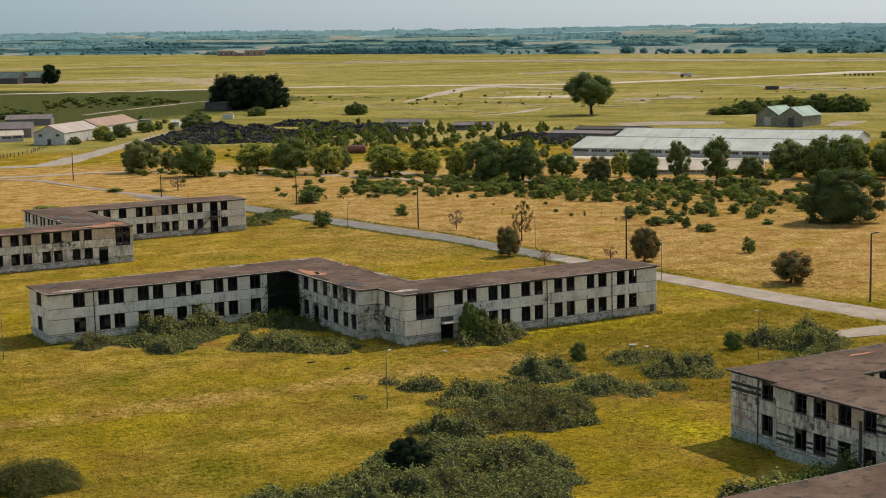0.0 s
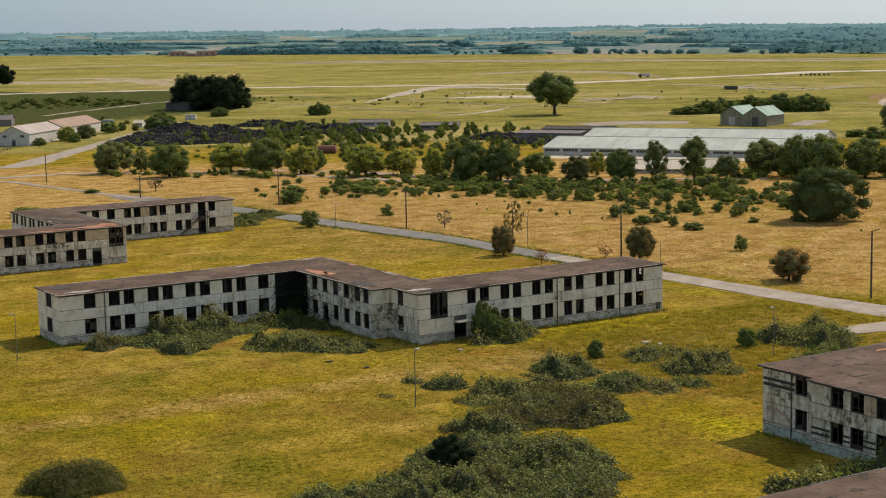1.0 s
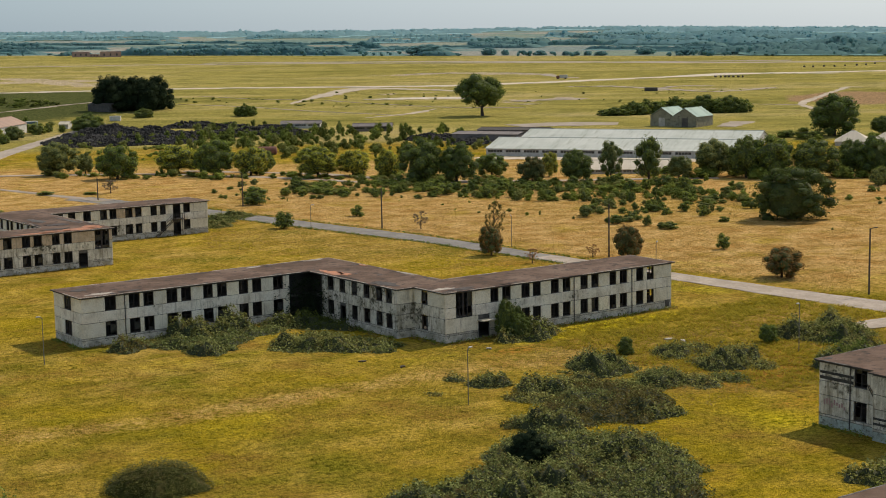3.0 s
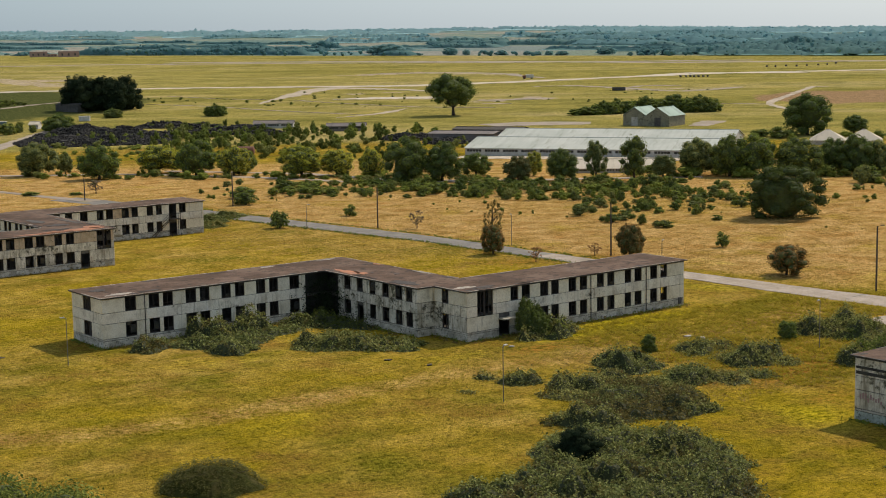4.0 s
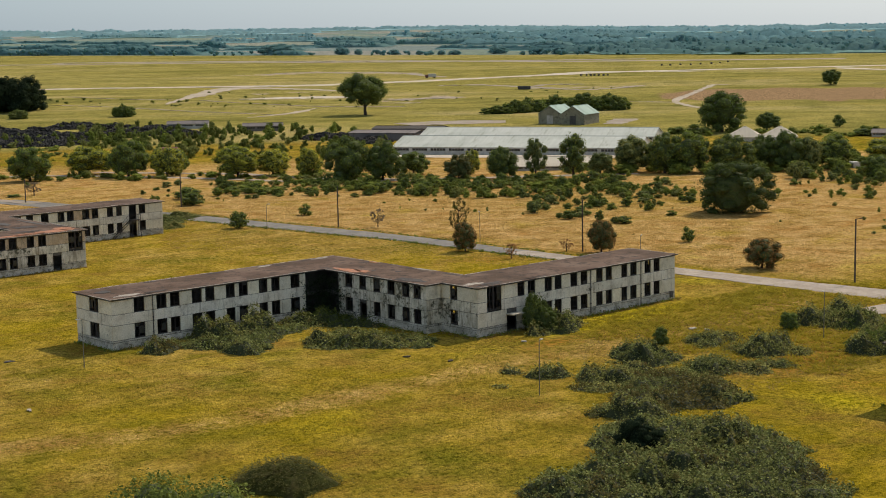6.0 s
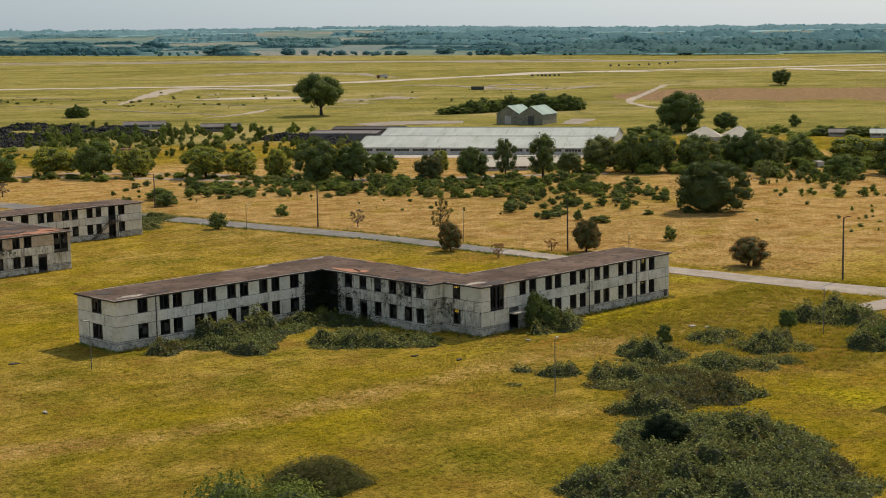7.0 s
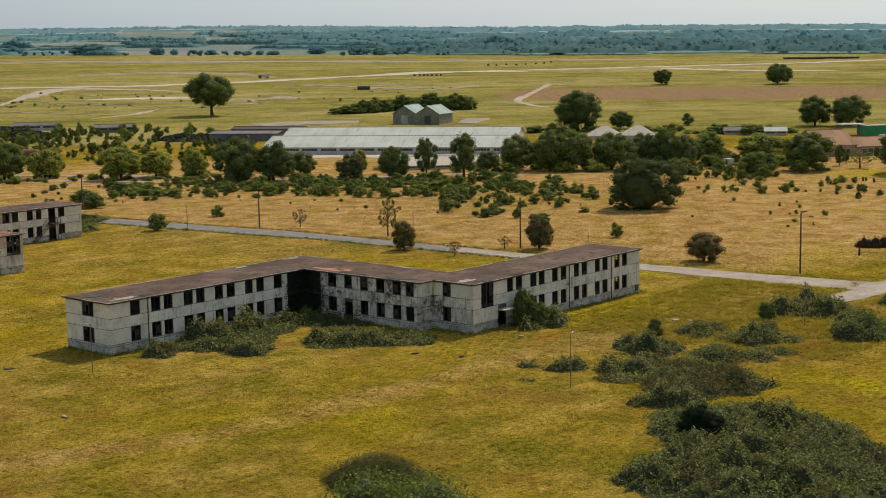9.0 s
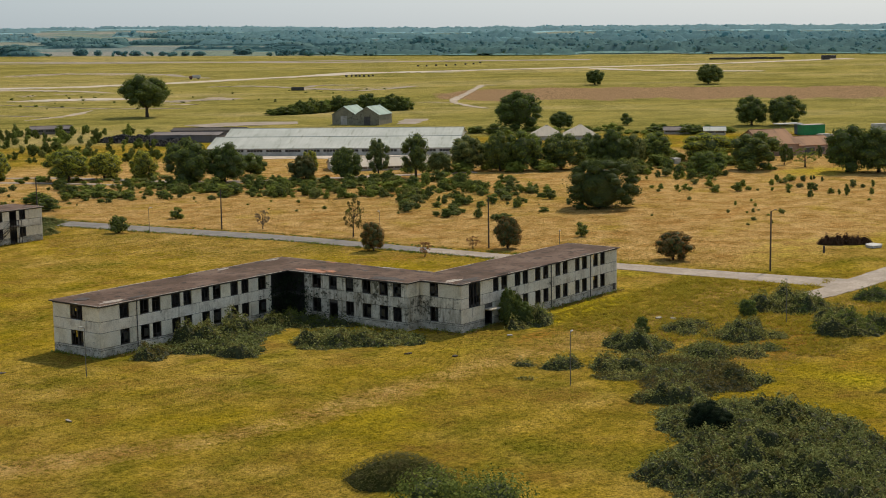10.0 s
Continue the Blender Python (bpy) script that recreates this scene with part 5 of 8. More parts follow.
# -- the third barracks, nearest, lying half out of view --
X3, Y3, OUT3, STEP3 = 3.0, -55.4, 1.0, 7.1
third = thing("barracks", pose(0, 0, 0), "derelict two-storey concrete barracks with dark stripes and scrawled paint", "barracks", "barracks blocks")
rects3 = [(X3, 46, Y3 - 8.0, Y3), (X3 - OUT3, X3 + 7.8, Y3 - 30.6, Y3 - STEP3), (-46, X3 + 7.8, Y3 - 39.0, Y3 - 30.6)]
west3 = [(2.4, 3.75), (4.7, 6.1), (7.6, 9.0), (10.5, 11.8), (13.4, 14.7), (16.3, 17.6), (19.2, 20.5)]
facade(third, (X3, Y3), (X3, Y3 - STEP3), [(4.2, 5.57)], (), 31, STAINED, STAINED)
facade(third, (X3 - OUT3, Y3 - STEP3), (X3 - OUT3, Y3 - 30.6), west3, (), 39, STAINED, STAINED)
facade(third, (X3, Y3 - STEP3), (X3 - OUT3, Y3 - STEP3), [], (), 40, STAINED, STAINED)
facade(third, (46, Y3), (X3, Y3), spread(0, 43.3), (), 32)
facade(third, (46, Y3 - 8.0), (46, Y3), [(3.5, 4.7)], (), 33)
facade(third, (X3 + 7.8, Y3 - 8.0), (46, Y3 - 8.0), spread(0, 34.9), (), 34)
facade(third, (X3 + 7.8, Y3 - 39.0), (X3 + 7.8, Y3 - 8.0), spread(0, 31), (), 35)
facade(third, (-46, Y3 - 39.0), (X3 + 7.8, Y3 - 39.0), spread(0, 57), (), 36)
facade(third, (-46, Y3 - 30.6), (-46, Y3 - 39.0), [(3.5, 4.7)], (), 37)
facade(third, (X3, Y3 - 30.6), (-46, Y3 - 30.6), spread(0, 48.7), (), 38)
inner(third, rects3, [(X3 + 1, Y3 - 4.2, 45, Y3 - 4.2), (X3 + 4.2, Y3 - 30, X3 + 4.2, Y3 - 9), (-45, Y3 - 35.2, 10, Y3 - 35.2)])
roof_of(third, rects3, patches=6, edge=WEATHERED, kept=0.7)
for i, (x, y, rx, ry, mt) in enumerate(((17.3, -57.4, 2.0, 0.32, CLAY), (15.5, -63.3, 1.2, 0.2, CLAY), (8, -59.5, 0.8, 0.3, TAR), (10.5, -61.0, 0.5, 0.2, TAR), (6.5, -64.0, 0.9, 0.25, TAR))):
    bm = bmesh.new()
    blob(bm, x, y, rx, ry, WALL_H + 0.10, 0.07, i + 63)
    part("roof_patch", bm, mt, third, "orange underlay where the felt has torn off" if mt is CLAY else "dark patch of tar")
for s0, s1, z0, z1, out in ((0.1, 4.1, 5.1, 5.36, 0), (0.1, 4.1, 4.56, 4.86, 0), (STEP3 + 0.1, STEP3 + 2.3, 1.5, 1.72, OUT3), (STEP3 + 0.1, STEP3 + 2.3, 2.0, 2.22, OUT3), (STEP3 + 3.8, STEP3 + 4.65, 1.5, 1.7, OUT3), (STEP3 + 3.8, STEP3 + 4.65, 1.95, 2.15, OUT3),
                            (STEP3 + 6.15, STEP3 + 7.55, 1.5, 1.7, OUT3), (STEP3 + 6.15, STEP3 + 7.55, 2.0, 2.2, OUT3), (STEP3 + 11.9, STEP3 + 13.3, 4.6, 4.85, OUT3), (STEP3 + 11.9, STEP3 + 13.3, 5.15, 5.4, OUT3)):
    bm = bmesh.new()
    box(bm, X3 - out - 0.085, X3 - out - 0.068, Y3 - s1, Y3 - s0, z0, z1)
    part("stripe", bm, SHADE_STRIPE_BLACK, third, "dark painted stripe")
for s0, s1, out in ((0.05, STEP3 - 0.05, 0), (STEP3 + 0.05, STEP3 + 22.0, OUT3)):
    bm = bmesh.new()
    box(bm, X3 - out - 0.10, X3 - out - 0.01, Y3 - s1, Y3 - s0, 0.0, 0.85, chamfer=0.01)
    part("plinth", bm, MINT, third, "flaking mint-white plinth")
rng = random.Random(5)
for i in range(9):
    bm = bmesh.new()
    s = 0.6 + i * 0.30
    z = 2.0 + rng.uniform(-0.1, 0.25)
    box(bm, X3 - 0.086, X3 - 0.072, Y3 - s - 0.19, Y3 - s, z, z + rng.uniform(0.25, 0.6))
    part("scrawl", bm, GRAFFITI, third, "faded pink sprayed bar")
bm = bmesh.new()
tube(bm, (X3 - 0.14, Y3 - 3.75, 0.2), (X3 - 0.14, Y3 - 3.75, 6.2), 0.06, 0.06, 8)
tube(bm, (X3 - OUT3 - 0.14, Y3 - STEP3 - 10.2, 0.2), (X3 - OUT3 - 0.14, Y3 - STEP3 - 10.2, 5.2), 0.12, 0.12, 8)
tube(bm, (X3 - 0.2, Y3 - 5.75, 4.9), (X3 - 0.16, Y3 - 7.0, 3.0), 0.05, 0.05, 6)
tube(bm, (X3 - 0.2, Y3 - 5.95, 4.9), (X3 - 0.16, Y3 - 7.05, 3.3), 0.04, 0.04, 6)
part("drainpipe", bm, DARKPAINT, third, "dark iron drainpipe and loose strut")


# ---- sheds and other buildings further off ----
def gable(name, p, q, width, wall_h, ridge_h, wall_mat, roof_mat_, label, openings=0, group="", band_mat=None, category="shed", hip=0.0):
    """A long shed from p to q, width deep to the left of that line, with a pitched roof, a band of windows and end doors."""
    d = Vector((q[0] - p[0], q[1] - p[1], 0))
    length = d.length
    ang = math.degrees(math.atan2(d.y, d.x))
    cx, cy = (p[0] + q[0]) / 2, (p[1] + q[1]) / 2
    ob = thing(name, pose(p[0], p[1], land(cx, cy) - 0.1, 0, 0, ang), label, category, group)
    bm = bmesh.new()
    for x in (0, length):
        vs = [bm.verts.new(c) for c in ((x, 0, 0), (x, width, 0), (x, width, wall_h), (x, width / 2, ridge_h - 0.15 if not hip else wall_h), (x, 0, wall_h))]
        bm.faces.new(vs if x else vs[::-1])
    for y in (0, width):
        bm.faces.new([bm.verts.new(c) for c in ((0, y, 0), (length, y, 0), (length, y, wall_h), (0, y, wall_h))])
    part("wall", bm, wall_mat, ob)
    o = 0.35
    for side in (0, 1):
        bm = bmesh.new()
        y0, s = (-o, 1) if side == 0 else (width + o, -1)
        z0 = wall_h - o * (ridge_h - wall_h) / (width / 2)
        hx = hip
        for dz, flip in ((0.0, False), (0.10, True)):
            vs = [bm.verts.new(c) for c in ((-o, y0, z0 + dz), (length + o, y0, z0 + dz), (length + o - hx, width / 2, ridge_h + dz), (-o + hx, width / 2, ridge_h + dz))]
            bm.faces.new(vs if flip else vs[::-1])
        bm.verts.ensure_lookup_table()
        for i in range(4):
            j = (i + 1) % 4
            bm.faces.new((bm.verts[i], bm.verts[j], bm.verts[4 + j], bm.verts[4 + i]))
        part("roof_slope", bm, roof_mat_, ob)
        if hip:
            bm = bmesh.new()
            x0, x1 = (-o, -o + hx) if side == 0 else (length + o, length + o - hx)
            bm.faces.new([bm.verts.new(c) for c in ((x0, -o, z0 + 0.1), (x0, width + o, z0 + 0.1), (x1, width / 2, ridge_h + 0.1))])
            part("hip_slope", bm, roof_mat_, ob)
    bm = bmesh.new()
    tube(bm, (-o + hip, width / 2, ridge_h + 0.12), (length + o - hip, width / 2, ridge_h + 0.12), 0.14, 0.14, 6)
    part("ridge", bm, roof_mat_, ob)
    if openings:
        step = length / openings
        for i in range(openings):
            bm = bmesh.new()
            w0, w1 = step * (i + 0.10), step * (i + 0.90)
            box(bm, w0, w1, -0.06, 0.05, wall_h * 0.52, wall_h * 0.83)
            win = part("window", bm, GLASS, ob, "long dark shed window")
            bm = bmesh.new()
            box(bm, w0 - 0.1, w1 + 0.1, -0.12, -0.04, wall_h * 0.46, wall_h * 0.52)
            part("sill", bm, wall_mat, win)
            for k in range(1, 5):
                x = w0 + (w1 - w0) * k / 5
                part("mullion", shared_box(0.1, wall_h * 0.31, 0.05, wall_mat, "mullion_" + wall_mat.name), None, win, "", pose(x - 0.05, -0.1, wall_h * 0.52)).name = "mullion"
    return ob


def end_door(ob, width, x, y, h, mat, label):
    bm = bmesh.new()
    box(bm, x - 0.06, x + 0.06, y - width / 2, y + width / 2, 0.02, h)
    part("door", bm, mat, ob, label)


U = (0.776, -0.63)     # along the field edge
# the long sheds' own direction


V = (0.498, -0.867)


def shed_at(p, along, across=0.0):
    return (p[0] + V[0] * along - V[1] * across, p[1] + V[1] * along + V[0] * across)


P1 = (199.1, 249.4)
gable("long_shed", P1, shed_at(P1, 82), 24, 2.5, 5.3, WHITEPAINT, ASBESTOS, "long low shed with a pale cement-sheet roof and white walls", 13, "long sheds")
P2 = (243.6, 285.7)
gable("long_shed", P2, shed_at(P2, 86), 20, 2.3, 4.8, WHITEPAINT, ASBESTOS, "long low shed with a pale cement-sheet roof behind another", 14, "long sheds")
P3 = (233.0, 314.0)
gable("low_store", P3, shed_at(P3, 26), 14, 2.8, 3.4, GREYROOF, GREYROOF, "long low grey store beside the long sheds", 0)
gable("low_store", shed_at(P3, 2, 20), shed_at(P3, 30, 20), 10, 3.0, 3.7, GREYROOF, TAR, "low store with a black felt roof behind another", 0)
PA, PB = [(167.7, 168.4), (189.3, 147.7)]
gable("low_shed", PA, PB, 15, 1.3, 3.2, PALE, CREAMROOF, "low shed with a broad cream roof before the long sheds", 12, "long sheds")
# double-gabled shed with green roofs
GL, gd, gw = (333.6, 312.4), Vector((0.283, -0.959)), 10.6
for k in (0, 1):
    px, py = GL[0] + gd.x * gw * (k + 1), GL[1] + gd.y * gw * (k + 1)
    g = gable("gabled_shed", (px, py), (px - gd.y * 14, py + gd.x * 14), gw, 4.4, 7.6, OLIVEWALL, GREENROOF, "olive shed with a pale green pitched roof", 0, "gabled sheds")
    end_door(g, 2.8, 0, gw * 0.5, 3.6, DARKPAINT if k == 1 else PALE, "tall sliding door")
# cream hipped huts
for p, q in zip([(305.4, 193.3), (312.7, 183.6)], [(312.3, 184.1), (319.7, 174.4)]):
    gable("hipped_hut", p, q, 12, 1.7, 4.9, PALE, CREAMROOF, "small pale hut with a cream hipped roof", 0, "hipped huts", hip=5.5)
# left group of barns
BN, BF, BL, BM = [(85.4, 428.6), (135.7, 488.3), (74.9, 435.9), (107.0, 453.5)]
bw = math.hypot(BL[0] - BN[0], BL[1] - BN[1])
b = gable("barn", BN, BM, bw, 4.6, 7.4, WHITEPAINT, PALEROOF, "long whitewashed barn with a pale weathered roof", 0, "barns")
end_door(b, 1.5, 0, bw * 0.5, 2.2, DARKPAINT, "small dark barn door")
for k in (0.22, 0.78):
    bm = bmesh.new()
    box(bm, -0.06, 0.06, bw * k - 0.8, bw * k + 0.8, 3.2, 4.1)
    part("window", bm, DARKPAINT, b, "small dark window opening")
gable("barn", (BM[0] + 1, BM[1] + 1), BF, bw, 4.4, 7.2, WHITEPAINT, RUSTROOF, "barn with a pinkish rusted roof in line with another", 0, "barns")
BA, BB = [(69.6, 462.4), (78.2, 460.9)]
gable("barn", BA, BB, 8, 2.6, 4.2, WHITEPAINT, CREAMROOF, "low white barn beside the track", 2, "barns")
BA, BB = [(61.8, 488.0), (86.1, 477.4)]
gable("barn", BA, BB, 12, 4.0, 6.4, GREYROOF, GREYROOF, "long grey-roofed barn behind the white one", 0, "barns")
for FA, FB in ([(193.0, 955.0), (205.0, 938.5)], [(209.0, 944.0), (223.0, 938.0)]):
    gable("far_barn", FA, FB, 14, 4.2, 8.2, DARKPAINT, FARROOF, "dark barn with a dull green pitched roof far across the airfield", 0, "far barns")
# grey hut given a dark colour to stand for the shade it sits in
gable("low_store", (205.5, 585.0), (211.0, 571.0), 5, 3.8, 4.2, DARKPAINT, DARKPAINT, "grey block hut coloured dark for the evergreen clump's shade", 0)
BA, BB = [(98.5, 566.0), (117.4, 557.4)]
gable("barn", BA, BB, 12, 3.2, 5.0, GREYROOF, GREYROOF, "dull grey barn with a raised ridge", 0, "barns")
for (x, y, ln, nm, wl, rf, lb) in ((222.5, 422.5, 17, "low_hut", WHITEPAINT, GREYROOF, "low white hut with a grey roof"), (234.5, 384.5, 16, "low_hut", GREYROOF, GREYROOF, "low dull grey roadside hut"), (155, 500, 4, "low_hut", WHITEPAINT, CREAMROOF, "small white hut by the black heaps")):
    gable(nm, (x, y), (x + ln * U[0], y + ln * U[1]), 6, 2.2, 3.2, wl, rf, lb, 3)
H1, H2, H3 = [(271.8, 87.1), (281.0, 79.9), (292.4, 73.2)]
hall = gable("brick_hall", H1, H2, 20, 3.6, 7.4, PINKWALL, RUSTYROOF, "brick hall with an orange rusted sheet roof and dark doorways", 0, category="hall")
wing = gable("hall_wing", H2, H3, 13, 3.0, 5.2, PINKWALL, RUSTYROOF, "lower wing of the hall with an orange rusted roof", 0, category="hall")


def front_door(ob, x0, x1, z0, z1, label="wide dark doorway"):
    bm = bmesh.new()
    box(bm, x0, x1, -0.08, 0.06, z0, z1)
    door = part("doorway", bm, DARKPAINT, ob, label)
    bm = bmesh.new()
    box(bm, x0 - 0.15, x1 + 0.15, -0.12, -0.02, z1, z1 + 0.2)
    part("lintel", bm, PALE, door)


hl, wl = math.dist(H1, H2), math.dist(H2, H3)
front_door(hall, hl * 0.42, hl * 0.62, 0.05, 2.9)
front_door(hall, hl * 0.72, hl * 0.80, 1.0, 2.4, "dark window opening")
front_door(wing, wl * 0.15, wl * 0.42, 0.05, 2.3)
front_door(wing, wl * 0.62, wl * 0.70, 1.0, 2.2, "dark window opening")
FACING = math.degrees(math.atan2(H3[1] - H1[1], H3[0] - H1[0]))


def yard_box(name, x, y, w, d, h, mat, label, category, ribs=True):
    """A ribbed steel box standing across the view."""
    ob = thing(name, pose(x, y, land(x, y), 0, 0, FACING), label, category)
    bm = bmesh.new()
    box(bm, -w / 2, w / 2, 0, d, 0.05, h, chamfer=0.05)
    part("body", bm, mat, ob)
    if ribs:
        bm = bmesh.new()
        for k in range(int(w / 0.45)):
            box(bm, -w / 2 + 0.15 + k * 0.45, -w / 2 + 0.33 + k * 0.45, -0.05, 0.02, 0.15, h - 0.15)
        part("rib", bm, mat, ob)
    bm = bmesh.new()
    box(bm, -w / 2 - 0.06, w / 2 + 0.06, -0.08, d + 0.06, h, h + 0.12)
    part("top_rail", bm, WHITEPAINT, ob, "pale top rail")
    return ob


for x, y, h, w in [(370.4, 114.0, 3.6, 9.0)]:
    yard_box("container", x, y, w, 4, h, GREENPAINT, "bright green steel container in the yard", "container")
for x, y, h, w in [(368.8, 117.7, 3.7, 2.0)]:
    yard_box("container", x, y, w, 4, h, BLUEPAINT, "dull blue container beside the green one", "container")
for x, y, h, w in [(367.2, 121.5, 4.1, 9.4)]:
    cn = thing("canopy", pose(x, y, land(x, y), 0, 0, FACING), "pale open canopy on thin posts", "canopy")
    bm = bmesh.new()
    box(bm, -w / 2, w / 2, 0, 5, h - 0.35, h, chamfer=0.05)
    part("sheet", bm, WHITEPAINT, cn)
    for px in (-0.45, 0.45):
        for py in (0.3, 4.7):
            bm = bmesh.new()
            tube(bm, (w * px, py, 0), (w * px, py, h - 0.35), 0.08, 0.08, 6)
            part("post", bm, GREYSTEEL, cn)
for x, y, h, w in [(349.0, 100.3, 2.1, 3.9), (353.0, 98.3, 1.8, 2.7), (397.8, 99.5, 2.5, 5.4), (232.8, 95.2, 1.5, 2.0)]:
    yard_box("trailer", x, y, w, 3, h, WHITEPAINT, "white boxy trailer parked in the yard", "trailer", False)
yard_box("trailer", 150.6, 521.4, 5.0, 3, 2.6, BLUEPAINT, "pale blue boxy trailer behind the barns", "trailer", False)
yard_box("trailer", 196.0, 532.0, 5.0, 3, 2.2, WHITEPAINT, "long white trailer by the black heaps", "trailer", False)
YA, YB, YC, YD = [(351.8, 148.6), (355.6, 141.9), (350.1, 164.3), (354.6, 155.0)]
gable("low_hut", YA, YB, 7, 1.8, 3.0, PALE, ASBESTOS, "low hut with a pale roof in the yard", 2)
gable("low_hut", YC, YD, 7, 1.6, 2.6, PALE, GREYROOF, "low hut with a grey roof in the yard", 2)


# ---- poles and lamps ----
def mast(x, y, h, lamp=False, wood=True, label="", tilt=0.0, turn=0.0):
    ob = thing("street_lamp" if lamp else "wooden_pole", pose(x, y, land(x, y) - 0.05, tilt, 0, turn), label, "lamp post" if lamp else "pole", "lamp posts" if lamp else "poles")
    bm = bmesh.new()
    r = 0.15 if wood else 0.055
    tube(bm, (0, 0, -0.4), (0, 0, h * 0.5), r, r * 0.88, 10)
    tube(bm, (0, 0, h * 0.5), (0, 0, h), r * 0.88, r * 0.7, 10)
    part("shaft", bm, WOODPOLE if wood else GREYSTEEL, ob)
    if lamp:
        reach = 1.0 if wood else 0.35
        bm = bmesh.new()
        tube(bm, (0, 0, h - 0.05), (reach * 0.8, 0, h + 0.10), 0.045, 0.035, 6)
        part("arm", bm, GREYSTEEL if not wood else WOODPOLE, ob)
        bm = bmesh.new()
        box(bm, reach * 0.5, reach * 0.5 + 0.55, -0.11, 0.11, h + 0.05, h + 0.18, chamfer=0.04)
        part("lantern", bm, WHITEPAINT if not wood else DARKPAINT, ob, "pale lantern" if not wood else "dark lantern")
    return ob


mast(-18.0, -27.2, 5.9, True, False, "slim grey steel lamp post standing on the grass", turn=15)
mast(-44.2, 21.2, 5.7, True, False, "slim grey steel lamp post near the end of the barracks", turn=160)
mast(65.8, -11.4, 9.6, True, True, "tall dark pole with a lamp arm beside the road", turn=-30)
for x, y, h in [(64.3, 41.8, 9.1), (58.9, 102.7, 8.1)]:
    mast(x, y, h, False, True, "dark wooden pole in the dry grass")
for x, y, h in [(39.2, 266.4, 8.0), (40.0, 197.1, 5.6), (58.8, 159.4, 7.8)]:
    mast(x, y, h, False, True, "thin dark pole beside the field track")
for x, y, h in [(60.7, 63.7, 5.6), (55.4, 21.2, 5.4), (27.7, -31.5, 5.8), (47.5, 111.1, 4.9)]:
    mast(x, y, h, True, False, "slim pale lamp post by the road", turn=x * 7)

# ---- trees ----
ROW = "trees along the field edge"
for (x, y, h, w), c in zip([(64.5, 282.0, 10.0, 12.2), (70.8, 253.9, 9.9, 13.3), (93.1, 260.8, 8.6, 14.1), (95.5, 243.0, 10.3, 12.7), (103.2, 235.0, 8.4, 10.0), (112.3, 213.4, 9.1, 12.2), (121.7, 210.3, 7.6, 10.7), (126.0, 199.7, 7.8, 7.7)], ("olive", "green", "yellow", "green", "yellow", "yellow", "yellow", "yellow")):
    plant("tree", x, y, h * 1.04, w, "round", c, "rounded field tree with yellowing green leaves" if c == "yellow" else "rounded green field tree", "tree", ROW)
for (x, y, h, w), c in zip([(122.1, 177.4, 11.7, 12.9), (128.6, 171.3, 10.3, 11.4), (146.7, 179.5, 6.4, 8.8), (149.5, 148.1, 8.4, 8.2), (187.5, 136.0, 10.0, 12.5), (189.5, 126.5, 11.0, 10.5), (194.0, 122.0, 11.4, 13.0), (202.5, 115.0, 10.0, 14.5)], ("dark", "dark", "green", "dark", "olive", "dark", "green", "dark")):
    plant("tree", x, y, h * 1.04, w, "round", c, "dense broadleaf tree with sunlit olive top" if c == "olive" else "dense dark green broadleaf tree", "tree", ROW)
for (x, y, h, w), c in zip([(73.6, 282.6, 6.5, 5.5), (112.9, 243.4, 6.7, 5.6), (140.7, 154.8, 7.0, 7.6), (156.5, 166.9, 6.7, 5.6), (157.0, 142.8, 10.6, 8.6), (162.8, 134.9, 11.8, 11.0), (175.5, 137.0, 6.1, 7.2)], ("olive", "green", "stems", "yellow", "olive", "dark", "olive")):
    plant("tree", x, y, h * 1.03, w, "tall" if h > 8.5 else "round", c, "slender tree with an open crown" if h > 8.5 else "small olive-green tree by the field lane", "tree", ROW)
for (x, y, h, w), c in zip([(214.2, 112.5, 9.4, 8.8), (225.3, 118.7, 6.0, 6.4), (215.9, 105.6, 10.7, 9.6), (219.9, 102.8, 9.3, 8.6), (234.0, 103.5, 9.0, 12.0), (249.9, 94.4, 8.2, 15.4), (207.7, 72.7, 6.2, 8.8), (224.9, 67.9, 10.4, 14.2), (216.2, 64.9, 3.6, 3.8), (228.2, 42.8, 12.3, 14.0), (231.1, 35.5, 11.8, 14.0)], ("dark", "yellow", "dark", "olive", "green", "yellow", "green", "dark", "green", "dark", "dark")):
    plant("tree", x, y, h * 1.04, w * 1.04, "round", c, "broad yellow-green tree in the row" if c == "yellow" else "rounded green broadleaf tree in the row", "tree", ROW)
for x, y, h, w in [(243.6, 67.6, 6.0, 4.1), (272.3, 69.7, 3.7, 2.7), (252.2, 69.5, 4.2, 2.2)]:
    plant("tree", x, y, h, w, "tall", "dark", "narrow dark conifer before the brick hall", "tree")
for x, y, h, w in [(238.6, 59.2, 5.0, 8.0)]:
    plant("tree", x, y, h, w, "sparse", "green", "small flat-topped tree on a bare stem", "tree")
for x, y, h, w in [(341.9, 223.8, 15.8, 18.5), (357.8, 214.6, 6.7, 9.8), (384.2, 199.8, 5.4, 6.8), (404.1, 154.9, 11.6, 12.9), (409.0, 143.3, 12.0, 15.1), (324.9, 231.3, 3.0, 8.7), (323.6, 221.2, 4.7, 10.7), (354.6, 155.0, 4.2, 12.5), (354.4, 170.3, 3.0, 12.7)]:
    plant("tree", x, y, h * 1.04, w, "round" if h > 6 else "bush", "dark", "dark green tree behind the sheds" if h > 6 else "dark hedge bush behind the sheds", "tree" if h > 6 else "bush", "trees behind the sheds")
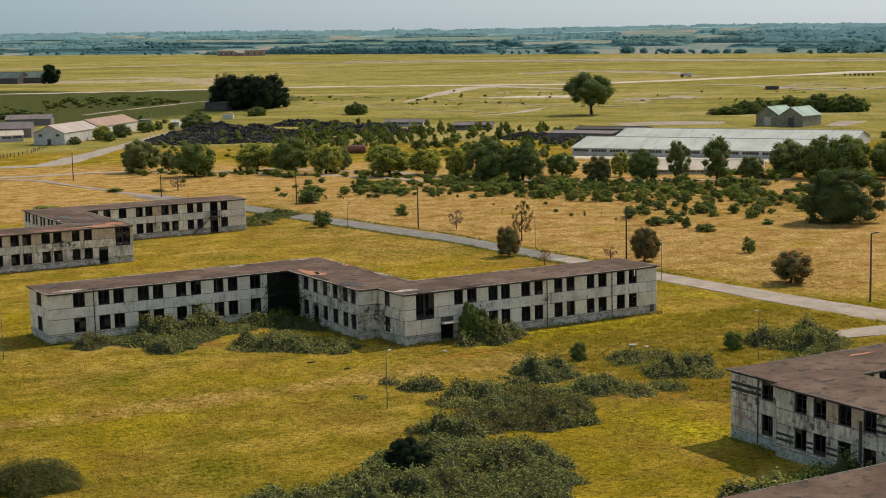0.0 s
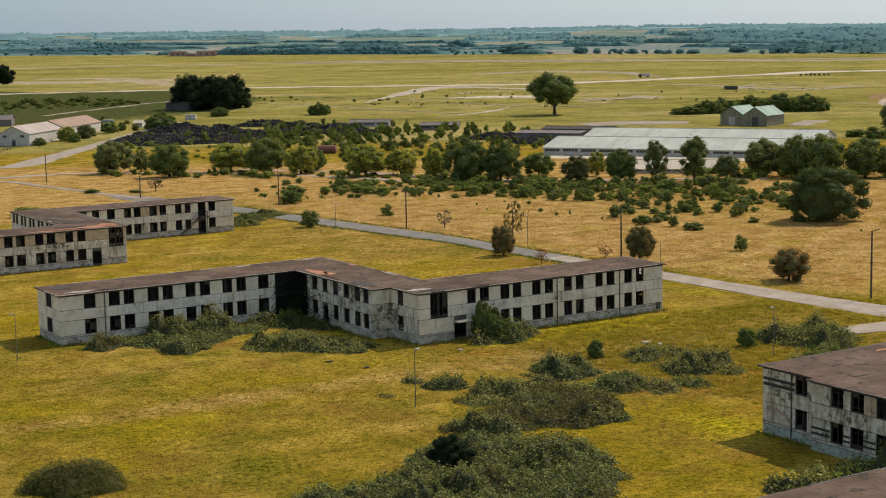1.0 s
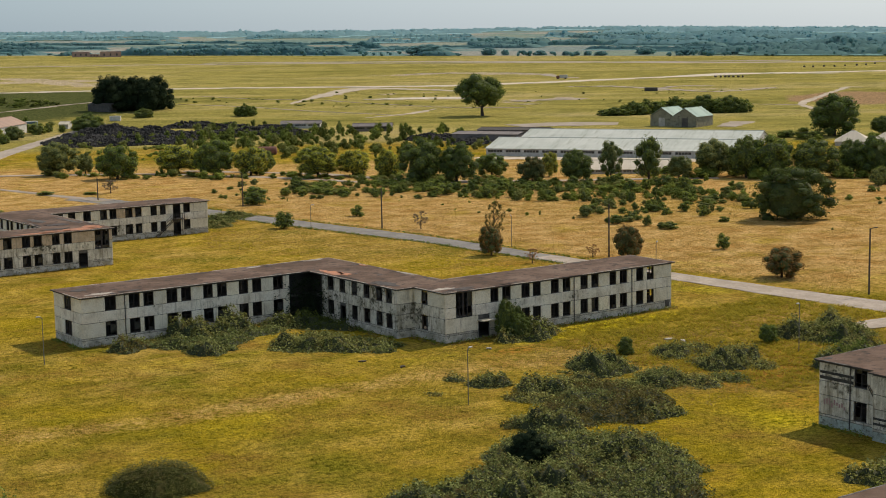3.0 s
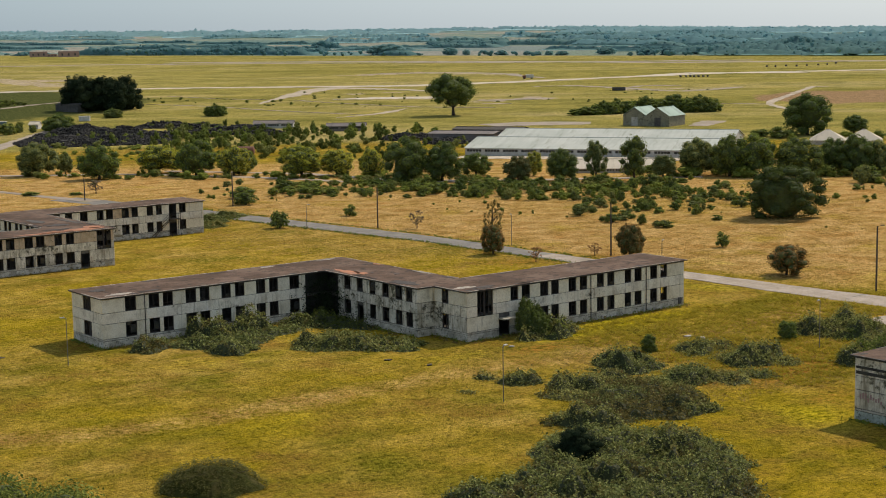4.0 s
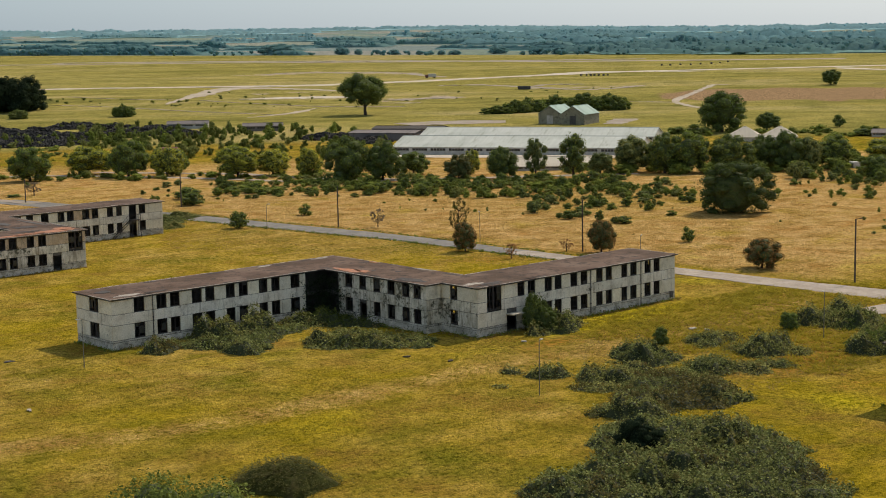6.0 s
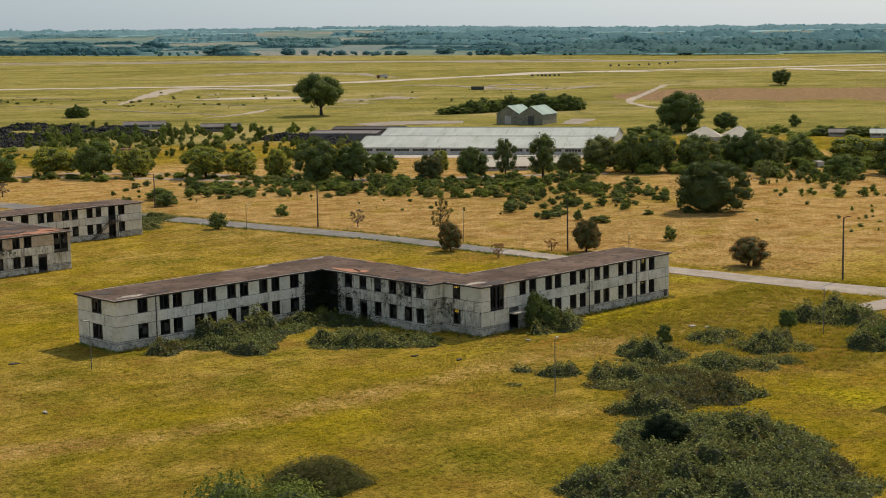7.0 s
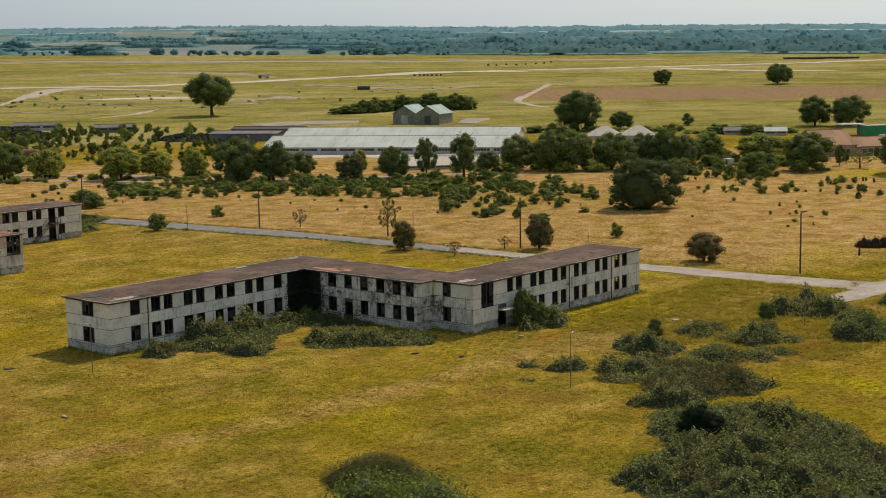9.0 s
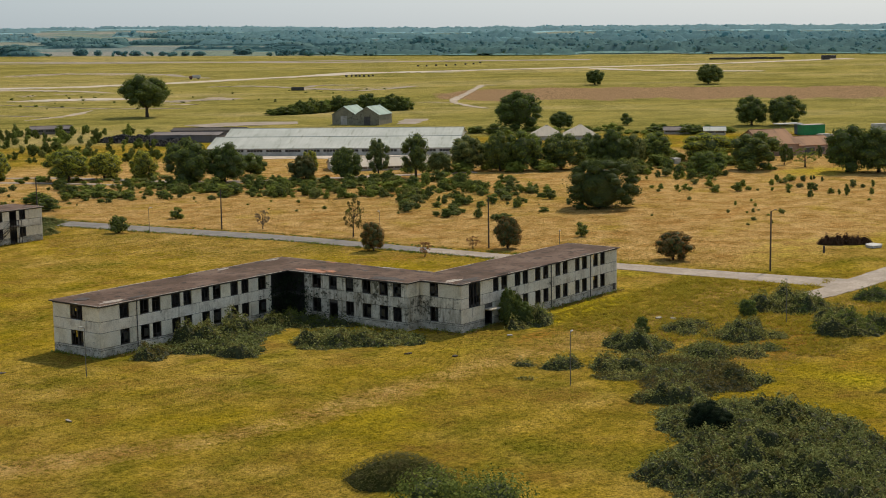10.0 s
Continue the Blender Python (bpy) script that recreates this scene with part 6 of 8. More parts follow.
for x, y, h, w in [(217.6, 582.5, 18.6, 22.7), (225.6, 575.5, 17.9, 21.5), (238.1, 571.7, 17.1, 18.1), (221.0, 575.8, 15.3, 20.3), (230.2, 568.1, 16.4, 19.1), (225.2, 926.0, 14.3, 14.4)]:
    plant("tree", x, y, h * 1.03, w, "dome", "deep", "very dark dense evergreen tree standing in a clump", "tree", "evergreen clump")
for x, y, h, w in [(334.4, 426.5, 20.5, 23.7)]:
    plant("tree", x, y, h * 1.0, w * 1.04, "oak", "dark", "large lone oak with a broad rounded crown", "tree")
for x, y, h, w in [(593.7, 342.9, 8.6, 11.5), (620.6, 285.5, 11.2, 14.7)]:
    plant("tree", x, y, h * 1.03, w, "round", "dark", "dark lone tree on the open airfield", "tree", "airfield trees")
for x, y, h, w in [(373.3, 377.0, 3.3, 15.3), (381.7, 373.3, 5.6, 12.8), (391.4, 374.7, 6.2, 15.5), (405.4, 371.2, 6.7, 15.6), (413.4, 359.6, 7.2, 19.3), (420.8, 349.4, 7.1, 16.6), (254.2, 510.6, 5.5, 9.9), (115.2, 597.5, 4.1, 22.2), (159.5, 478.0, 6.9, 12.4), (214.2, 538.6, 4.1, 8.3)]:
    across = Vector((U[0], U[1])) * w * 0.30
    for k, size in ((-1, 0.85), (0, 1.1), (1, 0.9)):
        plant("bush", x + across.x * k, y + across.y * k, h * size * 1.1, w * 0.62, "dome", "green" if k else "dark", "dark green bush clump on the airfield edge", "bush", "airfield bushes")
for (x, y, h, w), col in zip([(104.9, 443.1, 6.3, 7.7), (115.9, 451.7, 6.0, 8.3), (105.3, 434.6, 4.0, 5.4), (134.0, 472.6, 5.5, 9.6), (143.0, 482.5, 4.2, 4.9), (154.8, 469.1, 7.8, 12.6), (89.4, 429.0, 3.3, 5.7), (214.3, 538.0, 4.4, 9.4), (147.2, 477.4, 3.4, 3.4)], ("yellow", "olive", "green", "green", "dark", "dark", "olive", "olive", "green")):
    plant("bush", x, y, h, w, "dome", col, "rounded leafy bush by the barns", "bush", "bushes by the barns")
# single trees and bushes in the fields
for (x, y, h, w), s, c, lb in zip([(127.4, 57.3, 11.4, 16.4), (51.2, 57.5, 5.2, 3.9), (65.6, 38.6, 6.0, 4.5), (68.8, 7.5, 5.0, 5.4), (63.8, 72.8, 7.0, 4.5), (50.3, 45.3, 2.4, 2.9), (62.7, 44.1, 2.0, 2.8), (85.5, 35.6, 3.0, 3.1), (44.6, 116.6, 3.9, 5.2), (66.8, 124.1, 2.8, 3.6), (63.8, 96.2, 3.4, 3.4), (69.9, 173.6, 3.2, 8.1)],
                                 ("leafy", "round", "round", "round", "sparse", "sparse", "sparse", "bush", "bush", "bush", "sparse", "bush"),
                                 ("shade", "red", "red", "red", "stems", "russet", "russet", "green", "dark", "green", "twigs", "green"),
                                 ("huge dark spreading thicket tree in the dry grass", "neat egg-shaped dark reddish tree by the road", "dark reddish ornamental tree by the road", "low spreading reddish tree in the field", "thin open tree by the road", "small russet sapling by the road", "small russet sapling by the road", "young green conifer in the straw", "rounded dark bush by the road", "small green bush in the straw", "bare grey twiggy bush in the straw", "low green bush clump near the road")):
    plant("tree" if h > 4 else "bush", x, y, h * 1.03, w * (1.18 if s == "round" else 1.0), s, c, lb, "tree" if h > 4 else "bush")
for (x, y, h, w), c in zip([(62.7, 160.6, 3.6, 6.8), (49.7, 211.4, 3.3, 4.6), (5.7, 176.3, 2.5, 8.8), (35.9, 219.4, 1.2, 5.8), (44.6, 212.0, 0.9, 4.3), (59.6, 233.6, 1.8, 2.1), (77.4, 16.6, 3.6, 4.4)][:6], ("dark", "twigs", "green", "green", "green", "dark")):
    plant("bush", x, y, h, w, "bush" if c != "twigs" else "sparse", c, "green bush beside the field track" if c != "twigs" else "bare grey twiggy bush in the straw", "bush")

# ---- shrubs scattered over the straw field ----
rng = random.Random(11)
SHRUBS = "field shrubs"


JOINED = []


def scatter(n, quad, h, w, colours, label, seed, group=SHRUBS, single=True):
    """Bushes strewn over a four-cornered stretch of ground."""
    r = random.Random(seed)
    for _ in range(n):
        u, v = r.random(), r.random()
        (ax, ay), (bx, by), (cx, cy), (dx, dy) = quad
        x = (ax * (1 - u) + bx * u) * (1 - v) + (dx * (1 - u) + cx * u) * v
        y = (ay * (1 - u) + by * u) * (1 - v) + (dy * (1 - u) + cy * u) * v
        k = r.uniform(0.55, 1.35)
        if single:
            plant("bush", x, y, r.uniform(*h) * k * 1.0, r.uniform(*w) * k * 0.9, "bush", r.choice(colours), label, "bush", group)
        else:
            ww = r.uniform(*w) * k
            JOINED.append((pose(x, y, land(x, y), 0, 0, r.uniform(0, 360)) @ Matrix.Diagonal((ww * 0.85, ww * 0.85, r.uniform(*h) * k * 1.05, 1)), r.choice(colours), r.randrange(3)))


BAND = [(60.0, 179.7), (100.8, 139.6), (124.0, 176.3), (79.1, 211.8)]
scatter(40, BAND, (1.3, 2.4), (2.0, 4.2), ("green", "dark", "green", "olive"), "low green shrub in the straw field", 1)
BAND = [(79.1, 172.1), (115.5, 126.4), (139.6, 160.3), (97.2, 201.2)]
scatter(46, BAND, (1.6, 2.8), (2.4, 4.8), ("green", "dark", "dark"), "dense green shrub in a straggling belt", 2)
BAND = [(110.4, 135.2), (144.4, 101.5), (168.3, 128.4), (127.4, 160.4)]
scatter(56, BAND, (1.6, 2.8), (2.4, 4.8), ("green", "dark", "dark"), "dense green shrub in a straggling belt", 3)
BAND = [(92.6, 79.0), (98.8, 60.2), (135.9, 104.0), (120.0, 113.3)]
scatter(34, BAND, (1.2, 2.5), (2.0, 4.0), ("green", "dark", "olive"), "green shrub in a loose thicket", 4)
BAND = [(99.1, 56.6), (130.2, 65.3), (170.5, 107.2), (147.1, 110.4)]
scatter(34, BAND, (1.0, 2.4), (1.5, 3.5), ("green", "dark", "olive"), "green shrub in the straw field", 5)
BAND = [(100.1, 91.7), (105.3, 71.5), (158.8, 109.5), (143.7, 122.9)]
scatter(20, BAND, (1.0, 2.3), (1.5, 3.2), ("green", "dark"), "green shrub in the straw field", 6)
BAND = [(152.2, 66.3), (175.9, 34.9), (230.5, 56.4), (201.3, 95.1)]
scatter(40, BAND, (1.0, 2.4), (1.5, 3.4), ("green", "dark", "olive"), "green shrub in the straw field", 7, single=False)
BAND = [(164.0, 32.3), (174.8, 12.9), (213.9, 28.1), (203.2, 47.3)]
scatter(16, BAND, (1.2, 2.6), (1.4, 3.0), ("green", "dark", "olive"), "green shrub in the straw field", 8)
BAND = [(59.7, 189.2), (113.0, 40.3), (158.0, 88.9), (61.7, 186.9)]
scatter(34, BAND, (0.5, 1.2), (0.8, 1.8), ("green", "olive", "dark"), "small shrub in the straw field", 9, single=False)
BAND = [(105.8, 33.9), (128.4, -6.1), (172.9, 12.1), (149.2, 58.6)]
scatter(16, BAND, (0.5, 1.4), (0.8, 2.0), ("green", "olive"), "small shrub in the straw field", 10, single=False)
BAND = [(147.2, 351.8), (214.4, 282.4), (271.6, 357.8), (184.4, 431.9)]
scatter(120, BAND, (2.6, 4.8), (2.6, 5.4), ("green", "dark", "shade", "dark"), "scrubby bush round the black heaps", 12, "scrub", single=False)
BAND = [(107.1, 390.3), (148.6, 349.8), (161.3, 382.2), (122.3, 413.1)]
scatter(18, BAND, (1.4, 2.6), (3.0, 6.0), ("green", "olive"), "scrubby bush round the black heaps", 13, "scrub", single=False)
BAND = [(107.6, 474.2), (144.8, 473.6), (170.9, 543.8), (138.7, 547.3)]
scatter(16, BAND, (1.8, 4.0), (3.0, 6.5), ("green", "olive", "dark"), "scrubby bush by the barns", 14, "scrub", single=False)
BAND = [(206.3, 106.9), (243.6, 77.6), (291.9, 98.9), (244.5, 128.3)]
scatter(20, BAND, (2.0, 4.0), (4.0, 8.0), ("dark", "green"), "scrubby bush under the tree row", 15, "scrub", single=False)
BAND = [(309.8, 224.4), (367.5, 139.6), (393.8, 150.0), (332.7, 241.0)]
scatter(34, BAND, (1.8, 3.0), (5.0, 9.0), ("dark", "green"), "hedge bush behind the huts", 16, "hedge bushes", single=False)
BAND = [(111.7, 626.6), (200.6, 623.0), (211.7, 652.9), (124.5, 675.5)]
scatter(60, BAND, (0.8, 1.6), (2.0, 4.5), ("dark", "green", "olive"), "low airfield scrub bush", 17, "airfield bushes", single=False)

BAND = [(78.5, 177.1), (146.8, 102.3), (178.1, 125.0), (95.1, 203.7)]
scatter(190, BAND, (0.8, 2.0), (2.0, 4.6), ("green", "dark", "dark", "olive"), "", 21, single=False)
BAND = [(96.0, 169.2), (132.3, 84.3), (171.5, 107.8), (120.1, 196.0)]
scatter(100, BAND, (0.7, 1.8), (2.0, 4.4), ("green", "dark", "olive"), "", 22, single=False)
BAND = [(170.3, 147.8), (222.3, 65.6), (249.3, 76.8), (191.2, 160.4)]
scatter(60, BAND, (1.5, 3.4), (4.0, 8.0), ("green", "dark"), "", 23, single=False)
BAND = [(57.4, 271.0), (136.4, 163.3), (147.3, 179.1), (63.7, 289.5)]
scatter(80, BAND, (0.8, 2.2), (2.0, 5.0), ("green", "dark", "olive"), "", 24, single=False)

BAND = [(124.8, 337.3), (181.6, 232.8), (243.8, 300.9), (170.3, 414.8)]
scatter(120, BAND, (2.2, 4.4), (2.4, 4.8), ("olive", "dark", "shade"), "", 25, single=False)
BAND = [(151.4, 390.5), (191.4, 327.8), (246.1, 401.2), (201.2, 476.7)]
scatter(60, BAND, (2.4, 4.6), (2.6, 5.4), ("dark", "olive", "shade"), "", 26, single=False)


BAND = [(192.0, 92.0), (190.0, 58.0), (220.0, 72.0), (220.0, 102.0)]
scatter(30, BAND, (2.0, 4.2), (2.6, 5.0), ("green", "dark", "olive"), "leafy shrub before the tree row", 29, "field shrubs")
BAND = [(104.0, 146.0), (146.0, 106.0), (150.0, 80.0), (112.0, 120.0)]
scatter(70, BAND, (1.2, 2.6), (1.8, 3.6), ("green", "dark", "olive"), "", 30, single=False)
BAND = [(105.8, 391.6), (140.2, 336.7), (122.2, 312.0), (94.0, 350.0)]
scatter(26, BAND, (0.8, 1.8), (2.0, 4.4), ("green", "olive"), "", 31, single=False)
BAND = [(112.0, 400.0), (170.0, 372.0), (190.0, 400.0), (132.0, 440.0)]
scatter(46, BAND, (1.8, 4.4), (2.0, 4.6), ("green", "olive", "dark"), "", 32, single=False)
BAND = [(140.0, 640.0), (205.0, 620.0), (215.0, 660.0), (150.0, 720.0)]
scatter(40, BAND, (1.2, 3.0), (4.0, 9.0), ("dark", "shade"), "", 33, single=False)
AIRFIELD = [(300.0, 560.0), (470.0, 380.0), (520.0, 430.0), (350.0, 620.0)]
scatter(46, AIRFIELD, (0.5, 1.1), (1.4, 3.2), ("dark", "olive"), "", 27, single=False)
AIRFIELD = [(230.0, 640.0), (330.0, 480.0), (345.0, 500.0), (260.0, 690.0)]
scatter(46, AIRFIELD, (0.6, 1.5), (1.6, 4.0), ("dark", "olive"), "", 28, single=False)


def join_scrub():
    """The small and distant scrub nobody could count, as one mesh."""
    colours = sorted({j[1] for j in JOINED})
    V, F, M, k = [], [], [], 0
    for m, colour, variant in JOINED:
        me = crown_of("scrub", colour, variant)
        co = np.empty(len(me.vertices) * 3)
        me.vertices.foreach_get("co", co)
        co = co.reshape(-1, 3) @ np.array(m.to_3x3()).T + np.array(m.translation)
        V.append(co)
        F += [tuple(k + i for i in p.vertices) for p in me.polygons]
        M += [colours.index(colour)] * len(me.polygons)
        k += len(co)
    me = bpy.data.meshes.new("scrub")
    me.from_pydata(np.concatenate(V).tolist(), [], F)
    for colour in colours:
        me.materials.append(LEAF[colour])
    me.polygons.foreach_set("material_index", M)
    me.update()
    tagged(new("scrub", me), "scattered green scrub over the fields and round the heaps", "scrub", kind="stuff")


join_scrub()

# ---- brambles and growth round the barracks ----
BR = "bramble thickets"
MIDS = [(4.2, -22.7, 2.5, 7.5), (15.5, -22.9, 1.4, 4.7), (16.6, -30.2, 2.6, 7.6), (4.5, -32.0, 1.5, 6.6), (-10.3, -21.3, 1.5, 3.5), (-12.2, -17.2, 0.8, 2.0), (-7.5, -27.6, 1.9, 5.8), (-18.1, -21.5, 0.4, 1.4), (38.7, -26.1, 2.5, 10.1), (32.9, -35.7, 2.2, 5.4), (19.2, -23.2, 0.8, 4.1), (-2.2, -26.6, 1.0, 3.8), (18.3, -34.2, 1.0, 3.3), (-0.8, -31.7, 0.8, 5.5), (7.0, -35.4, 0.8, 5.0), (-11.5, -29.5, 0.6, 4.2), (11.2, -36.2, 0.8, 3.8)]
for x, y, h, w in MIDS:
    bramble_clump(x, y, h * 0.72, w * 1.12, "bramble", "low grey-green bramble mound on the grass")
for (x, y, h, w), col in zip([(11.2, -19.4, 2.3, 2.3), (29.5, -25.1, 2.4, 2.7)], ("dark", "green")):
    plant("bush", x, y, h, w, "dome", col, "small upright leafy bush beside the brambles", "bush")
thicket("bramble_thicket", [(-53, -66), (-47, -57), (-44.5, -50), (-38, -48.8), (-33, -48), (-30, -45), (-24.5, -41.6), (-19.5, -42.2), (-15.2, -46), (-13, -50.5), (-15, -55.5), (-18, -59.8), (-22, -65), (-25, -68), (-30, -71.5), (-40, -75), (-50, -73)],
        1.55, "bramble", "broad bramble thicket with pale-backed leaves", 41, 66, 0.125, "stems", 0.16)
thicket("bramble_thicket", [(-20.6, -37.4), (-19.5, -39.6), (-15.6, -41.6), (-9.6, -44.6), (-3.6, -42.2), (0.6, -36), (-0.8, -31.5), (-4, -29), (-9, -30.2), (-13, -33)],
        1.2, "stems", "brown-topped bramble thicket full of dry stems", 47, 66, 0.120, "bramble", 0.34)
for x, y, h, w in [(-33.5, -56.5, 2.3, 7.0), (-21.5, -53.5, 2.1, 6.0), (-40.5, -63.0, 2.4, 7.5), (-17.8, -39.2, 1.7, 4.6), (-6.5, -41.8, 1.4, 4.6)]:
    bramble_clump(x, y, h, w * 1.2, "bramble", "bramble mound rising out of the thicket")
for x, y, h, w in [(-27.8, -48.9, 3.3, 4.6)]:
    plant("bush", x, y, h, w, "leafy", "deep", "very dark round bush inside the bramble thicket", "bush")
for x, y, h, w in [(-56.0, -33.6, 2.9, 10.2)]:
    plant("bush", x, y, h * 0.85, w * 1.1, "mound", "reeds", "oval dull green-brown thicket of upright stems", "bush")
plant("tree", -83.9, -60.7, 12.4, 14.0, "shoots", "dark", "dark green tree with loose leafy shoots on the grass", "tree")
for x, y, h, w in [(27.8, -40.5, 3.6, 9.3), (50.8, -34.1, 2.7, 5.6), (37.7, -28.5, 3.3, 8.5)]:
    bramble_clump(x, y, h * 0.5, w * 1.1, "bramble", "dark green bramble mound near the road", BR, "dark", 0.4)
# against the walls
for (x, y, h, w), col in zip(((7.2, -1.7, 5.0, 2.9), (8.9, -1.7, 4.3, 2.8), (8.1, -2.9, 3.4, 3.2), (10.4, -2.0, 2.6, 2.8)), ("dark", "shade", "dark", "shade")):
    plant("bush", x, y, h, w, "leafy", col, "leafy bush grown up against the barracks wall", "bush", "wall growth")
for (x, y, h, w) in ((9.4, -3.6, 2.0, 4.6), (11.6, -2.8, 1.8, 4.4), (6.0, -4.2, 1.6, 3.0), (13.4, -2.4, 1.1, 3.4)):
    bramble_clump(x, y, h, w, "bramble", "bramble spilling from the bush by the wall", "wall growth", "green", 0.3)
thicket("bramble_bank", [(-27.6, 26.9), (-26.8, 23.4), (-24.6, 20.6), (-21.5, 20.2), (-17.5, 21.6), (-14.5, 23.4), (-12.8, 26.9)],
        3.1, "bramble", "bramble bank climbing the barracks wall", 53, 61, 0.150, "bramble", 0.0, "wall growth", (27.0, 8.5))
thicket("bramble_skirt", [(-31.5, 25.0), (-30.0, 21.5), (-27.5, 17.3), (-24.1, 14.6), (-20.0, 16.5), (-17.5, 19.0), (-11.5, 21.0), (-12.5, 24.0), (-22.0, 24.0)],
        1.05, "bramble", "low bramble spreading from the bank over the grass", 57, 56, 0.140, "olive", 0.25, "wall growth")
thicket("bramble_bank", [(-12.4, 26.9), (-12, 24), (-10.6, 21.4), (-8.6, 20.6), (-7.6, 23), (-8.4, 26.9)],
        2.0, "bramble", "bramble bank beside the dark inner corner", 54, 61, 0.150, "shade", 0.3, "wall growth")
thicket("bramble_bank", [(-19, 10.6), (-17.4, 6.8), (-14, 4.2), (-8.6, 0.2), (-6.2, 3), (-6.6, 7.5), (-8.6, 11.2), (-10.6, 16.6), (-15.5, 15)],
        1.1, "bramble", "low bramble bank along the foot of the cross block", 59, 46, 0.150, "olive", 0.2, "wall growth")
for (x, y, h, w) in ((-32.6, 23.2, 1.3, 4.6), (-25.6, 15.6, 1.4, 5.4), (-14.5, 9.0, 1.5, 4.5), (-16.5, 12.0, 1.4, 4.0)):
    bramble_clump(x, y, h, w * 1.1, "bramble", "low bramble clump before the barracks", "wall growth")
thicket("dark_undergrowth", [(-9.6, 26.9), (-9.4, 21.5), (-6.6, 16), (-4.0, 14.5), (-4.0, 26.9)],
        2.1, "shade", "dark undergrowth filling the shaded corner of the barracks", 61, 55, 0.12, "shade", 0.0, "wall growth")
# ivy in the deepest leaf tone, which paints the black shade of the corner
ivy = thing("ivy", pose(0, 0, 0), "ivy in the barracks corner, coloured very dark for the shade there", "ivy", "wall growth")
quads, ivy_rng = [], np.random.default_rng(8)
for _ in range(230):
    cz = 5.6 * ivy_rng.random() ** 1.6
    low = 1.0 - cz / 6.2
    if ivy_rng.random() < 0.5:
        cx, cy = -3.7 - abs(ivy_rng.normal(0, 1.5 + 1.6 * low)), 27.25 - 0.5 * low * ivy_rng.random()
    else:
        cx, cy = -3.85 - 0.4 * low * ivy_rng.random(), 27.3 - abs(ivy_rng.normal(0, 1.3 + 2.4 * low))
    leaf_quads(ivy_rng, (cx, cy, cz), (0.45, 0.30, 0.5), 14, 0.12, quads)
q = np.concatenate(quads).reshape(-1, 3)
q[:, 2] = np.maximum(q[:, 2], 0.05)
part("foliage", raw_mesh("foliage", q, [(4 * i, 4 * i + 1, 4 * i + 2, 4 * i + 3) for i in range(len(q) // 4)], LEAF["deep"]), None, ivy)
thicket("bramble_bank", [(-10.5, -70.5), (-8, -68.4), (-2.5, -67.8), (1.4, -68), (1.6, -80), (-3, -80.5), (-6, -75)],
        1.7, "bramble", "bramble bank at the foot of the third barracks", 67, 56, 0.145, "green", 0.2, "wall growth")
for x, y, h, w in ((0.3, -74.0, 2.6, 4.0), (-0.6, -78.5, 2.6, 4.6)):
    bramble_clump(x, y, h, w, "bramble", "bramble mound at the foot of the third barracks", "wall growth", "green", 0.3)
plant("bush", 47, 142, 1.6, 10, "mound", "bramble", "low green hedge beside the road", "bush")
plant("bush", 40, 137, 1.5, 10, "mound", "bramble", "low green hedge beside the road", "bush")
plant("bush", 36, 129, 1.4, 8, "mound", "bramble", "low green hedge beside the road", "bush")

# ---- grass tufts ----
def tufts(name, n, quad, h, mat, seed, label, blades=4):
    r = np.random.default_rng(seed)
    u, v = r.random(n), r.random(n)
    q = np.array(quad, float)
    p = ((q[0] * (1 - u[:, None]) + q[1] * u[:, None]) * (1 - v[:, None]) + (q[3] * (1 - u[:, None]) + q[2] * u[:, None]) * v[:, None])
    paved = np.minimum(seg_dist(p[:, 0], p[:, 1], ROAD), seg_dist(p[:, 0], p[:, 1], SIDE_ROAD)) < 3.6
    verts, faces = [], []
    for (x, y), hh, on_road in zip(p, r.uniform(*h, n), paved):
        if on_road:
            continue
        if -38.5 < x < 39 and -1.5 < y < 37.5:
            continue
        z = land(x, y) - 0.02
        for b in range(blades):
            t = r.uniform(0, 6.283)
            lx, ly = hh * 2.3 * math.cos(t), hh * 2.3 * math.sin(t)
            ox, oy = r.uniform(-0.3, 0.3, 2)
            k = len(verts)
            wx, wy = -math.sin(t) * hh * 0.22, math.cos(t) * hh * 0.22
            verts += [(x + ox - wx, y + oy - wy, z), (x + ox + wx, y + oy + wy, z), (x + ox + lx, y + oy + ly, z + hh)]
            faces.append((k, k + 1, k + 2))
    tagged(new(name, raw_mesh(name, verts, faces, mat)), label, "grass", kind="stuff")


tufts("grass_tufts", 20000, [(-80.4, -20.3), (-14.6, -80.3), (46.6, -22.0), (-58.8, 31.1)], (0.06, 0.15), GREENBLADES, 3, "tufts of yellow-green grass over the near field")
tufts("dry_grass_tufts", 16000, [(19.3, 100.3), (60.9, -11.5), (177.0, 73.6), (60.0, 197.3)], (0.08, 0.22), BLADES, 4, "tufts of dry straw-coloured grass")
tufts("dry_grass_tufts", 3500, ((-20, -40), (40, -50), (55, -18), (5, -10)), (0.10, 0.22), BLADES, 5, "tufts of rusty dry grass by the brambles")

tufts("grass_tussocks", 5000, ((-40, -45), (75, -40), (60, 30), (-60, 45)), (0.10, 0.24), GREENBLADES, 8, "coarse tussocks of yellow-green grass round the barracks", 7)

tufts("grass_tussocks", 6500, ((10, -44), (78, -44), (62, -3), (8, -3)), (0.16, 0.40), GREENBLADES, 9, "coarse tussocks of yellow-green grass beside the brambles", 6)


